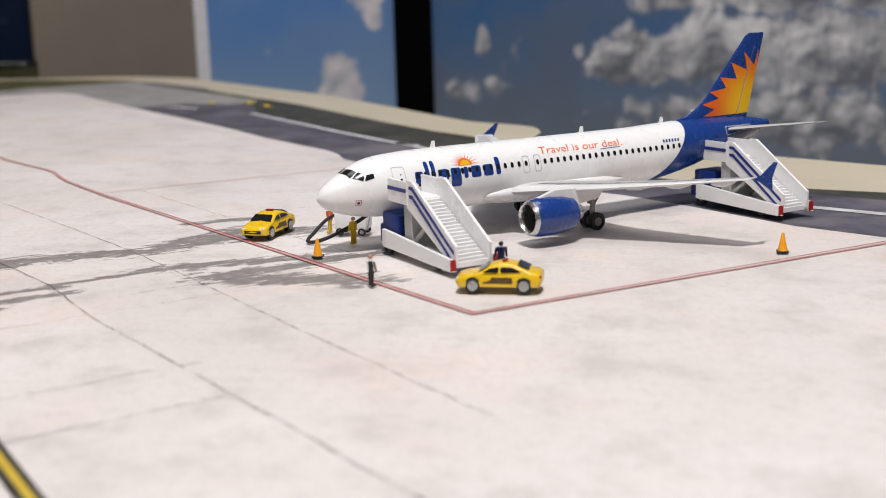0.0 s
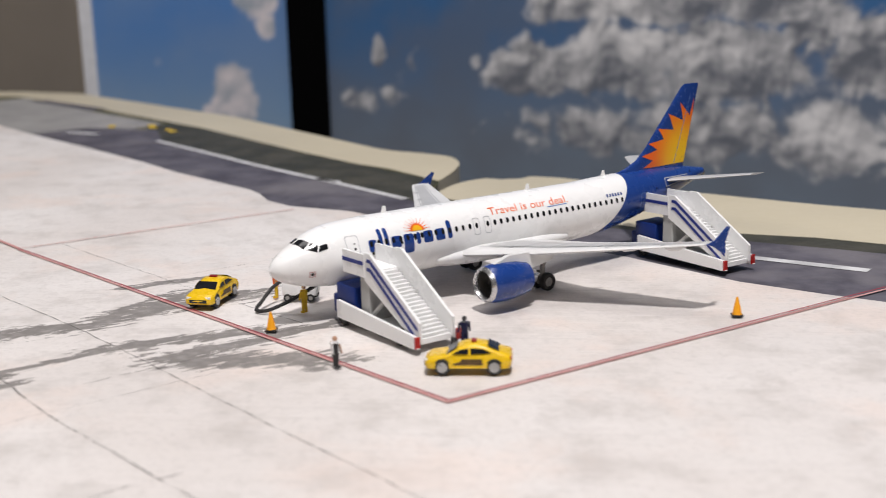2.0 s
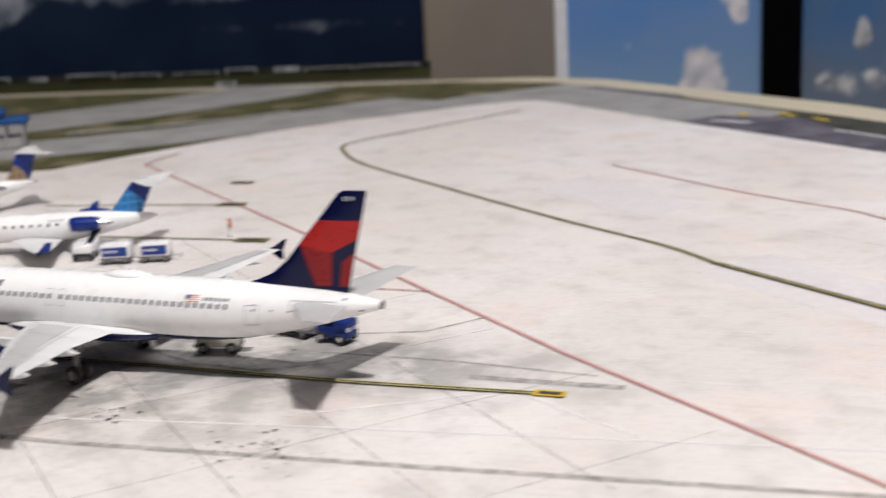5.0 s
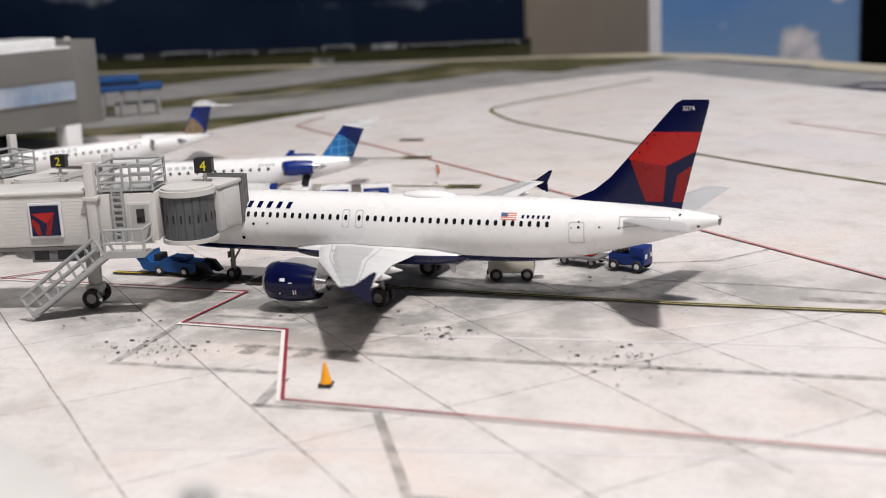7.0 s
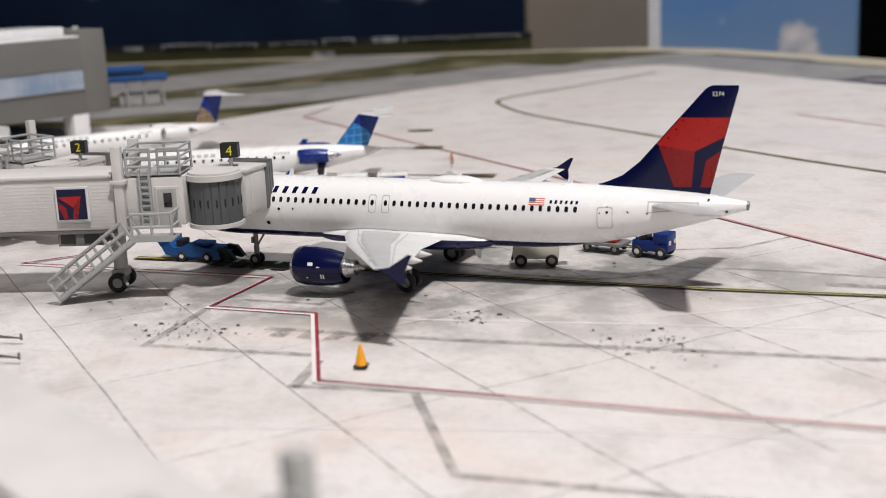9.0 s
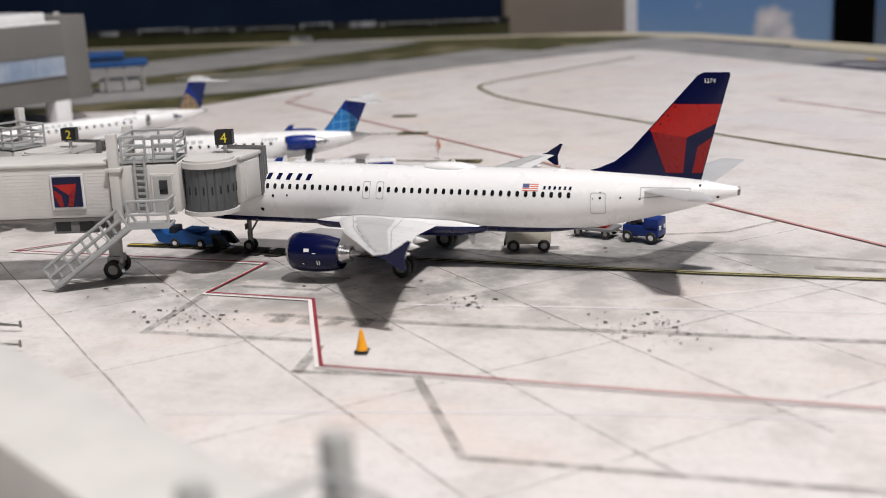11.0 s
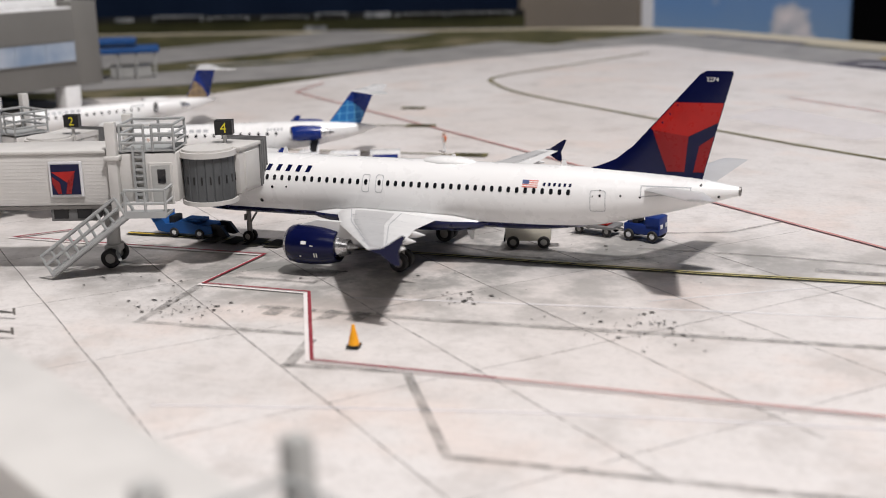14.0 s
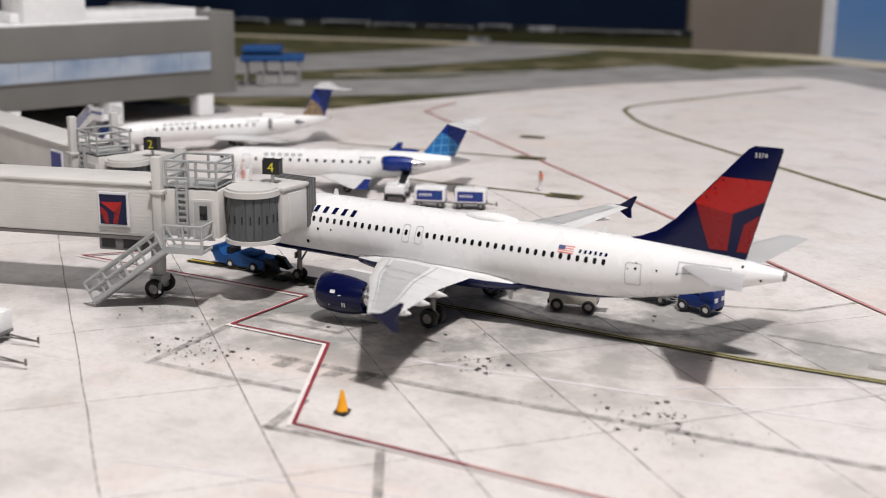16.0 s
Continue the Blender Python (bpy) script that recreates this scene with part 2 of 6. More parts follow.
    # the band from (94.6, 21.6) is shade under the airliner nose, put into the colour
    area = most([band(*q) for q in (
        (74.6, 18.0, 77.2, 20.2, 1.0), (77.2, 20.2, 82.6, 23.4, 1.0), (82.6, 23.2, 85.8, 27.2, 0.55), (82.0, 33.0, 85.4, 35.6, 0.42), (84.2, 25.8, 85.8, 29.6, 1.2),
        (85.4, 27.2, 89.8, 31.0, 1.1), (78.6, 10.6, 83.2, 14.2, 0.28), (83.0, 14.6, 87.2, 19.6, 0.28), (87.2, 19.6, 94.0, 23.8, 0.7), (79.8, 8.2, 84.2, 12.8, 0.36),
        (81.0, 6.2, 83.0, 9.2, 0.26), (91.0, 18.2, 94.6, 21.6, 0.7), (93.4, 18.0, 98.4, 18.6, 1.2), (94.6, 21.6, 99.0, 26.8, 0.6), (67.0, 10.4, 72.8, 12.8, 0.75),
        (71.8, 13.6, 76.4, 18.2, 0.8), (78.8, 7.8, 83.0, 5.8, 0.35), (68.6, 17.6, 72.6, 19.6, 0.3), (65.0, 11.2, 67.2, 13.4, 0.25))])
    ragged = calc(nodes, links, "ADD", calc(nodes, links, "MULTIPLY", calc(nodes, links, "SUBTRACT", wet, 0.5), 2.3), calc(nodes, links, "MULTIPLY", calc(nodes, links, "SUBTRACT", pool, 0.5), 1.9))
    f = calc(nodes, links, "ADD", area, calc(nodes, links, "MULTIPLY", ragged, remap(nodes, links, area, -0.6, 0.3)))
    soak_and_shade = calc(nodes, links, "MULTIPLY", remap(nodes, links, f, 0.44, 0.49), remap(nodes, links, tiny, 0.25, 0.6, 0.75, 0.98))
    col = blend(nodes, links, soak_and_shade, col, (0.20, 0.185, 0.175))
    finish(nodes, links, col, 0.6, bump=0.01, bump_size=0.6)
    return m


def printed(name, a, b, size, c=None, rough=0.6, turn=0, stretch=(1, 1, 1), worn=None):
    m, nodes, links = tree(name)
    vec = coords(nodes, links, turn, stretch)
    n = noise_node(nodes, links, vec, 1 / size, 6, 0.62)
    col = blend(nodes, links, remap(nodes, links, n, 0.32, 0.68), a, b)
    if c:
        k = noise_node(nodes, links, vec, 0.35 / size, 3)
        col = blend(nodes, links, remap(nodes, links, k, 0.5, 0.66), col, c)
    p = finish(nodes, links, col, rough, bump=0.01, bump_size=0.6, gloss=0.2)
    if worn:
        k = noise_node(nodes, links, coords(nodes, links), 0.9, 6, 0.7)
        links.new(remap(nodes, links, k, worn[0], worn[1], worn[2], worn[3]), p.inputs["Alpha"])
    return m


CONCRETE = concrete()
GRASS = printed("printed_grass", (0.045, 0.047, 0.02), (0.11, 0.102, 0.045), 4, (0.19, 0.165, 0.10))
VERGE = printed("printed_dark_verge", (0.035, 0.036, 0.028), (0.075, 0.07, 0.055), 5)
ASPHALT = printed("printed_asphalt", (0.065, 0.06, 0.075), (0.125, 0.118, 0.14), 4, (0.16, 0.15, 0.165))
TAXIWAY = printed("printed_taxiway", (0.25, 0.245, 0.24), (0.34, 0.33, 0.32), 8)
ROADLINE = printed("printed_white_line", (0.45, 0.45, 0.46), (0.65, 0.65, 0.66), 3)
MARKRED = printed("printed_red_line", (0.23, 0.025, 0.04), (0.31, 0.05, 0.065), 2)
MARKPINK = printed("faded_red_line", (0.50, 0.24, 0.23), (0.58, 0.33, 0.31), 3)
MARKWHITE = printed("printed_white_edge", (0.75, 0.70, 0.68), (0.8, 0.76, 0.75), 2)
MARKYELLOW = printed("printed_yellow_line", (0.50, 0.34, 0.03), (0.62, 0.44, 0.06), 2)
MARKOLIVE = printed("printed_olive_edge", (0.13, 0.115, 0.05), (0.20, 0.18, 0.09), 2)
MARKBLACK = printed("printed_black_edge", (0.03, 0.028, 0.022), (0.07, 0.065, 0.05), 1)
CRACK = printed("printed_crack", (0.10, 0.095, 0.09), (0.25, 0.235, 0.22), 3, worn=(0.38, 0.62, 0.05, 0.62))
FADEDYELLOW = printed("faded_yellow_line", (0.24, 0.205, 0.085), (0.33, 0.28, 0.12), 2)
JOINT = printed("printed_joint", (0.16, 0.15, 0.145), (0.30, 0.28, 0.27), 5, worn=(0.35, 0.62, 0.15, 0.8))
SMEAR = printed("printed_rubber_smear", (0.20, 0.19, 0.18), (0.30, 0.29, 0.275), 5, worn=(0.35, 0.65, 0.15, 0.55))
OIL = printed("printed_oil_spot", (0.05, 0.05, 0.05), (0.12, 0.115, 0.11), 0.5)
PATCH = printed("printed_pale_patch", (0.79, 0.76, 0.77), (0.82, 0.80, 0.815), 6, worn=(0.0, 1.0, 0.5, 0.65))


def sky_print(name, low, high, cloud, shade, blobs, size, power=1.5, haze=0.35):
    """A photographic sky print: blue, with heaped clouds at their places (x, z, half width, half height, strength)."""
    m, nodes, links = tree(name)
    vec = coords(nodes, links)
    sep = nodes.new("ShaderNodeSeparateXYZ")
    links.new(vec, sep.inputs[0])

    def shifted(dx, dz):
        v = nodes.new("ShaderNodeVectorMath")
        v.operation = "ADD"
        v.inputs[1].default_value = (dx, 0, dz)
        links.new(vec, v.inputs[0])
        return v.outputs[0]

    n = noise_node(nodes, links, vec, 1 / size, 9, 0.55, 0.35)
    above = noise_node(nodes, links, shifted(-0.09 * size, 0.13 * size), 1 / size, 5, 0.52, 0.35)
    wide = noise_node(nodes, links, vec, 0.35 / size, 4, 0.5)
    puff = nodes.new("ShaderNodeTexVoronoi")
    puff.feature = "SMOOTH_F1"
    puff.inputs["Scale"].default_value = 2.0 / size
    puff.inputs["Smoothness"].default_value = 0.25
    warp = nodes.new("ShaderNodeVectorMath")
    warp.operation = "MULTIPLY_ADD"
    warp.inputs[1].default_value = (0.5 * size, 0, 0.4 * size)
    swirl = nodes.new("ShaderNodeTexNoise")
    swirl.inputs["Scale"].default_value = 2.4 / size
    swirl.inputs["Detail"].default_value = 4
    links.new(vec, swirl.inputs["Vector"])
    links.new(swirl.outputs["Color"], warp.inputs[0])
    links.new(vec, warp.inputs[2])
    links.new(warp.outputs[0], puff.inputs["Vector"])
    billow = calc(nodes, links, "SUBTRACT", 0.5, puff.outputs["Distance"])
    heap, lift = None, None
    for x, z, a, b, k0 in blobs:
        u = calc(nodes, links, "DIVIDE", calc(nodes, links, "SUBTRACT", sep.outputs["X"], x), a)
        v = calc(nodes, links, "DIVIDE", calc(nodes, links, "SUBTRACT", sep.outputs["Z"], z), b)
        r = calc(nodes, links, "SQRT", calc(nodes, links, "ADD", calc(nodes, links, "MULTIPLY", u, u), calc(nodes, links, "MULTIPLY", v, v)))
        k = calc(nodes, links, "MULTIPLY", remap(nodes, links, r, 1.7, 0.1), k0)
        h = calc(nodes, links, "MULTIPLY", k, v)
        heap = k if heap is None else calc(nodes, links, "MAXIMUM", heap, k)
        lift = h if lift is None else calc(nodes, links, "ADD", lift, h)
    dens = calc(nodes, links, "ADD", calc(nodes, links, "MULTIPLY", heap, 1.2), calc(nodes, links, "MULTIPLY", calc(nodes, links, "SUBTRACT", n, 0.5), power))
    dens = calc(nodes, links, "ADD", dens, calc(nodes, links, "MULTIPLY", billow, 0.22))
    mask = remap(nodes, links, dens, 0.3, 0.66)
    relief = calc(nodes, links, "MULTIPLY", calc(nodes, links, "ADD", calc(nodes, links, "SUBTRACT", n, above), calc(nodes, links, "MULTIPLY", billow, 0.28)), 1.25)
    tone = calc(nodes, links, "ADD", calc(nodes, links, "ADD", relief, calc(nodes, links, "MULTIPLY", lift, 0.22)), calc(nodes, links, "MULTIPLY", wide, 0.9))
    body = blend(nodes, links, remap(nodes, links, tone, 0.15, 0.85), shade, cloud)
    base = blend(nodes, links, remap(nodes, links, sep.outputs["Z"], -22, 16), low, high)
    base = blend(nodes, links, calc(nodes, links, "MULTIPLY", remap(nodes, links, wide, 0.4, 0.65), haze), base, shade)
    finish(nodes, links, blend(nodes, links, mask, base, body), 0.8, gloss=0.1)
    return m


SKY_A = sky_print("printed_blue_sky", (0.235, 0.36, 0.52), (0.098, 0.23, 0.52), (0.80, 0.74, 0.76), (0.30, 0.36, 0.43),
                  [(33.5, -7, 5.5, 8, 0.95), (30, -12, 7, 3.5, 0.8), (39.7, 18, 5.5, 5.5, 0.95), (42.5, 9.5, 2.6, 3, 0.75)], 9, 1.5, 0.2)
SKY_B = sky_print("printed_cloudy_sky", (0.20, 0.245, 0.31), (0.06, 0.165, 0.37), (0.92, 0.91, 0.92), (0.17, 0.185, 0.22),
                  [(43, 1.5, 2, 2, 0.6), (58, 0.5, 12, 6, 1), (78, 2, 16, 8, 1), (100, 1.5, 17, 9, 1), (64, 14, 9, 4.5, 0.9), (86, 15, 16, 6, 1), (110, 16, 16, 7, 1), (74, -13, 24, 6, 0.62),
                   (98, -12, 18, 7, 0.8), (122, -13, 16, 7, 0.85), (131, 4, 12, 8, 0.9), (120, 9, 9, 10, 0.7), (16, 3.5, 1.8, 4.5, 0.6), (25, 0, 2, 2.4, 0.42), (9, -9, 6, 4.5, 0.55), (20, -6, 4.5, 6, 0.45), (158, 4, 24, 20, 1)], 8.5, 1.7, 0.5)
SKY_C = sky_print("printed_storm_sky", (0.0025, 0.006, 0.015), (0.003, 0.009, 0.028), (0.30, 0.33, 0.38), (0.009, 0.019, 0.045),
                  [(121, 20, 13, 5, 0.9), (150, 23, 26, 5, 0.6), (178, 20, 22, 3, 0.42), (205, 12, 40, 2.0, 0.34), (150, 31, 60, 6, 0.62)], 15, 1.0, 0.75)

# ---- building helpers; all lengths in full-size metres ----


def part(name, bm, material, parent, label="", smooth=False):
    me = bpy.data.meshes.new(name)
    bmesh.ops.recalc_face_normals(bm, faces=bm.faces)
    bmesh.ops.scale(bm, vec=(K, K, K), verts=bm.verts)
    bm.to_mesh(me)
    bm.free()
    me.materials.append(material)
    if smooth:
        me.shade_smooth()
        me.set_sharp_from_angle(angle=radians(smooth if smooth > 1 else 40))
    ob = new(name, me)
    ob.parent = parent
    return tagged(ob, label)


def share(ob, name, m, parent):
    """One more piece on the mesh of ob."""
    o = new(name, ob.data)
    o.parent = parent
    o.matrix_basis = m
    return o


def thing(name, x, y, z, turn, label, category, group="", kind=""):
    ob = new(name)
    ob.empty_display_size = 0.01
    ob.matrix_basis = pose(x * K, y * K, z * K, 0, 0, turn)
    return tagged(ob, label, category, group, kind)


def B():
    return bmesh.new()


def box(bm, c, s, bevel=0.0, m=None):
    r = bmesh.ops.create_cube(bm, size=1.0)
    v = r["verts"]
    for w in v:
        w.co = Vector((c[0] + w.co.x * s[0], c[1] + w.co.y * s[1], c[2] + w.co.z * s[2]))
        if m:
            w.co = m @ w.co
    if bevel:
        edges = list({e for w in v for e in w.link_edges})
        bmesh.ops.bevel(bm, geom=edges, offset=bevel, segments=2, affect="EDGES", profile=0.5)
    return bm


def rod(bm, a, b, r, r2=None, n=10):
    a, b = Vector(a), Vector(b)
    d = b - a
    m = Matrix.Translation((a + b) / 2) @ d.to_track_quat("Z", "Y").to_matrix().to_4x4()
    bmesh.ops.create_cone(bm, cap_ends=True, segments=n, radius1=r, radius2=r if r2 is None else r2, depth=d.length, matrix=m)
    return bm


def prism(bm, pts, a, b, axis="y"):
    """A closed outline, pushed from a to b along an axis."""
    def at(p, t):
        return {"y": (p[0], t, p[1]), "z": (p[0], p[1], t), "x": (t, p[0], p[1])}[axis]
    lo = [bm.verts.new(at(p, a)) for p in pts]
    hi = [bm.verts.new(at(p, b)) for p in pts]
    bm.faces.new(lo)
    bm.faces.new(hi[::-1])
    n = len(pts)
    for i in range(n):
        bm.faces.new((lo[i], hi[i], hi[(i + 1) % n], lo[(i + 1) % n]))
    return bm


def sheet(bm, pts, z):
    bm.faces.new([bm.verts.new((p[0], p[1], z)) for p in pts])
    return bm


def revolve(bm, profile, cy=0.0, cz=0.0, n=32, squash=1.0):
    """Rings of (x, radius) about an axis along x."""
    rings = []
    for x, r in profile:
        rings.append([bm.verts.new((x, cy + r * math.sin(2 * math.pi * i / n), cz + squash * r * math.cos(2 * math.pi * i / n))) for i in range(n)])
    for a, b in zip(rings, rings[1:]):
        for i in range(n):
            bm.faces.new((a[i], a[(i + 1) % n], b[(i + 1) % n], b[i]))
    return rings


def strip(bm, pts, width, z):
    """A flat line of a width through points."""
    pts = [Vector((p[0], p[1], 0)) for p in pts]
    left, right = [], []
    for i, p in enumerate(pts):
        a = (p - pts[i - 1]).normalized() if i else None
        b = (pts[i + 1] - p).normalized() if i < len(pts) - 1 else None
        d = ((a or b) + (b or a)).normalized()
        side = Vector((-d.y, d.x, 0))
        ref = Vector((-(b or a).y, (b or a).x, 0))
        side *= width / 2 / max(side.dot(ref), 0.35)
        left.append(bm.verts.new((*(p + side).xy, z)))
        right.append(bm.verts.new((*(p - side).xy, z)))
    for i in range(len(pts) - 1):
        bm.faces.new((left[i], left[i + 1], right[i + 1], right[i]))
    return bm


def curve_through(pts, step=1.0):
    """Catmull-Rom points through the given ones."""
    out = []
    p = [Vector((*q, 0)) if len(q) == 2 else Vector(q) for q in pts]
    for i in range(len(p) - 1):
        a, b, c, d = p[max(i - 1, 0)], p[i], p[i + 1], p[min(i + 2, len(p) - 1)]
        n = max(2, int((c - b).length / step))
        for k in range(n):
            t = k / n
            out.append(0.5 * (2 * b + (c - a) * t + (2 * a - 5 * b + 4 * c - d) * t * t + (3 * b - a - 3 * c + d) * t ** 3))
    out.append(p[-1])
    return out


def tube(bm, pts, r, n=8):
    pts = [Vector(p) for p in pts]
    rings = []
    for i, p in enumerate(pts):
        d = (pts[min(i + 1, len(pts) - 1)] - pts[max(i - 1, 0)]).normalized()
        s = d.cross(Vector((0, 0, 1)))
        s = s.normalized() if s.length > 1e-4 else Vector((1, 0, 0))
        u = s.cross(d)
        rings.append([bm.verts.new(p + r * (math.cos(2 * math.pi * k / n) * s + math.sin(2 * math.pi * k / n) * u)) for k in range(n)])
    for a, b in zip(rings, rings[1:]):
        for i in range(n):
            bm.faces.new((a[i], a[(i + 1) % n], b[(i + 1) % n], b[i]))
    bm.faces.new(rings[0])
    bm.faces.new(rings[-1][::-1])
    return bm


def wheel(parent, x, y, z, r, w, name="wheel", tyre=RUBBER, hub=HUB):
    """A wheel with its axle along y."""
    bm = B()
    prof = [(-w / 2, r * 0.55), (-w / 2, r * 0.88), (-w * 0.3, r), (w * 0.3, r), (w / 2, r * 0.88), (w / 2, r * 0.55)]
    rings = []
    n = 20
    for t, q in prof:
        rings.append([bm.verts.new((x + q * math.cos(2 * math.pi * i / n), y + t, z + q * math.sin(2 * math.pi * i / n))) for i in range(n)])
    for a, b in zip(rings, rings[1:]):
        for i in range(n):
            bm.faces.new((a[i], a[(i + 1) % n], b[(i + 1) % n], b[i]))
    ob = part(name, bm, tyre, parent, "", True)
    bm = B()
    for s in (-1, 1):
        rod(bm, (x, y, z), (x, y + s * w * 0.42, z), r * 0.58, r * 0.5, 14)
        rod(bm, (x, y, z), (x, y + s * w * 0.52, z), r * 0.2, r * 0.16, 8)
    part("rim", bm, hub, ob, "", True)
    return ob


def letters(text, height, shear=0.0, spacing=1.0):
    """A flat mesh of writing in x and z, from the built-in font, starting at the origin."""
    cu = bpy.data.curves.new("writing", "FONT")
    cu.body, cu.size, cu.shear, cu.space_character, cu.resolution_u = text, height / 0.7, shear, spacing, 3
    ob = new("writing", cu)
    me = bpy.data.meshes.new_from_object(ob.evaluated_get(bpy.context.evaluated_depsgraph_get()))
    bpy.data.objects.remove(ob)
    bm = B()
    bm.from_mesh(me)
    bpy.data.meshes.remove(me)
    for v in bm.verts:
        v.co = Vector((v.co.x, 0, v.co.y))
    return bm


def poly(pts):
    bm = B()
    bm.faces.new([bm.verts.new((p[0], 0, p[1])) for p in pts])
    return bm


def join(*bms):
    out = B()
    for b in bms:
        me = bpy.data.meshes.new("join")
        b.to_mesh(me)
        b.free()
        out.from_mesh(me)
        bpy.data.meshes.remove(me)
    return out


def lay(bm, surf, side, step=0.35, eps=0.02, mirror=None):
    """Lays a flat drawing in x and z onto a surface y = side * surf(x, z)."""
    xs = [v.co.x for v in bm.verts]
    zs = [v.co.z for v in bm.verts]
    for lo, hi, nrm in ((min(zs), max(zs), (0, 0, 1)), (min(xs), max(xs), (1, 0, 0))):
        n = int((hi - lo) / step)
        for i in range(1, n + 1):
            c = lo + (hi - lo) * i / (n + 1)
            co = (c, 0, 0) if nrm[0] else (0, 0, c)
            bmesh.ops.bisect_plane(bm, geom=bm.verts[:] + bm.edges[:] + bm.faces[:], plane_co=co, plane_no=nrm)
    for v in bm.verts:
        x, z = v.co.x, v.co.z
        if mirror is not None:
            x = 2 * mirror - x
        v.co = Vector((x, side * (surf(x, z) + eps), z))
    return bm


def outline(pts, w):
    """A thin closed frame along an outline in x and z."""
    n = len(pts)
    cx, cz = sum(p[0] for p in pts) / n, sum(p[1] for p in pts) / n
    bm = B()
    o = [bm.verts.new((p[0], 0, p[1])) for p in pts]
    inner = []
    for p in pts:
        d = Vector((p[0] - cx, p[1] - cz))
        inner.append(bm.verts.new((p[0] - w * (1 if d.x > 0 else -1), 0, p[1] - w * (1 if d.y > 0 else -1))))
    for i in range(n):
        bm.faces.new((o[i], o[(i + 1) % n], inner[(i + 1) % n], inner[i]))
    return bm


def round_rect(x0, z0, x1, z1, r, n=3):
    pts = []
    for cx, cz, a in ((x1 - r, z1 - r, 0), (x0 + r, z1 - r, 90), (x0 + r, z0 + r, 180), (x1 - r, z0 + r, 270)):
        for k in range(n + 1):
            t = radians(a + 90 * k / n)
            pts.append((cx + r * math.cos(t), cz + r * math.sin(t)))
    return pts


# ---- aircraft ----


class Body:
    """A fuselage by stations of x, middle height, half height and half width."""

    def __init__(self, rows):
        self.x = [r[0] for r in rows]
        self.rows = rows

    def at(self, x):
        x = min(max(x, self.x[0]), self.x[-1])
        i = max(j for j in range(len(self.x)) if self.x[j] <= x)
        i = min(i, len(self.x) - 2)
        out = []
        h = self.x[i + 1] - self.x[i]
        t = (x - self.x[i]) / h
        for k in (1, 2, 3):
            def slope(j):
                a, b = max(j - 1, 0), min(j + 1, len(self.x) - 1)
                return (self.rows[b][k] - self.rows[a][k]) / (self.x[b] - self.x[a])
            p0, p1, m0, m1 = self.rows[i][k], self.rows[i + 1][k], slope(i) * h, slope(i + 1) * h
            out.append((2 * t ** 3 - 3 * t * t + 1) * p0 + (t ** 3 - 2 * t * t + t) * m0 + (3 * t * t - 2 * t ** 3) * p1 + (t ** 3 - t * t) * m1)
        return out[0], max(out[1], 0.02), max(out[2], 0.02)

    def side(self, x, z):
        zc, h, w = self.at(x)
        return w * math.sqrt(max(1 - ((z - zc) / h) ** 2, 0.0))

    def ring(self, x, deg):
        zc, h, w = self.at(x)
        a = radians(deg)
        return Vector((x, w * math.sin(a), zc + h * math.cos(a)))

    def mesh(self, step=0.5, n=48):
        bm = B()
        length = self.x[-1]
        xs = [0, 0.03, 0.1, 0.2, 0.35, 0.55, 0.8, 1.1]
        while xs[-1] + step < length:
            xs.append(xs[-1] + step)
        xs.append(length)
        rings = [[bm.verts.new(self.ring(x, 360 * i / n)) for i in range(n)] for x in xs]
        for a, b in zip(rings, rings[1:]):
            for i in range(n):
                bm.faces.new((a[i], a[(i + 1) % n], b[(i + 1) % n], b[i]))
        bm.faces.new(rings[0])
        bm.faces.new(rings[-1][::-1])
        return bm


def foil(chord_fraction, thick):
    t = chord_fraction
    return 5 * thick * (0.2969 * math.sqrt(t) - 0.126 * t - 0.3516 * t * t + 0.2843 * t ** 3 - 0.1015 * t ** 4)


def wing_mesh(stations, upright=False, n=9):
    """Lofts an aerofoil through stations of (span, leading x, trailing x, height, thickness ratio)."""
    bm = B()
    rings = []
    ts = [(1 - math.cos(math.pi * i / n)) / 2 for i in range(n + 1)]
    for s, x0, x1, z, th in stations:
        c = x1 - x0
        up = [(x0 + t * c, foil(t, th) * c) for t in ts]
        dn = [(x0 + t * c, -foil(t, th) * c * 0.8) for t in ts[1:-1][::-1]]
        if upright:
            rings.append([bm.verts.new((x, y, s)) for x, y in up + [(x, -foil((x - x0) / c, th) * c) for x, _ in dn]])
        else:
            rings.append([bm.verts.new((x, s, z + y)) for x, y in up + dn])
    m = len(rings[0])
    for a, b in zip(rings, rings[1:]):
        for i in range(m):
            bm.faces.new((a[i], a[(i + 1) % m], b[(i + 1) % m], b[i]))
    bm.faces.new(rings[0])
    bm.faces.new(rings[-1][::-1])
    return bm


def gear_leg(plane, name, x, y, z_top, r, w, gap):
    """A leg with an oleo, a drag brace and two wheels."""
    bm = B()
    rod(bm, (x, y, r), (x, y, z_top), 0.13, 0.17, 12)
    rod(bm, (x, y, r), (x, y, r + (z_top - r) * 0.45), 0.18, 0.18, 12)
    rod(bm, (x, y - gap - w / 2, r), (x, y + gap + w / 2, r), 0.09, 0.09, 10)
    rod(bm, (x + 0.03, y, r + (z_top - r) * 0.4), (x + 0.9, y, z_top), 0.07, 0.07, 8)
    box(bm, (x - 0.18, y, r + (z_top - r) * 0.62), (0.12, 0.5, 0.42), 0.02)
    leg = part(name, bm, DARKMETAL, plane, "grey metal undercarriage leg", True)
    for s in (-1, 1):
        wheel(leg, x, y + s * gap, r, r, w)
    return leg


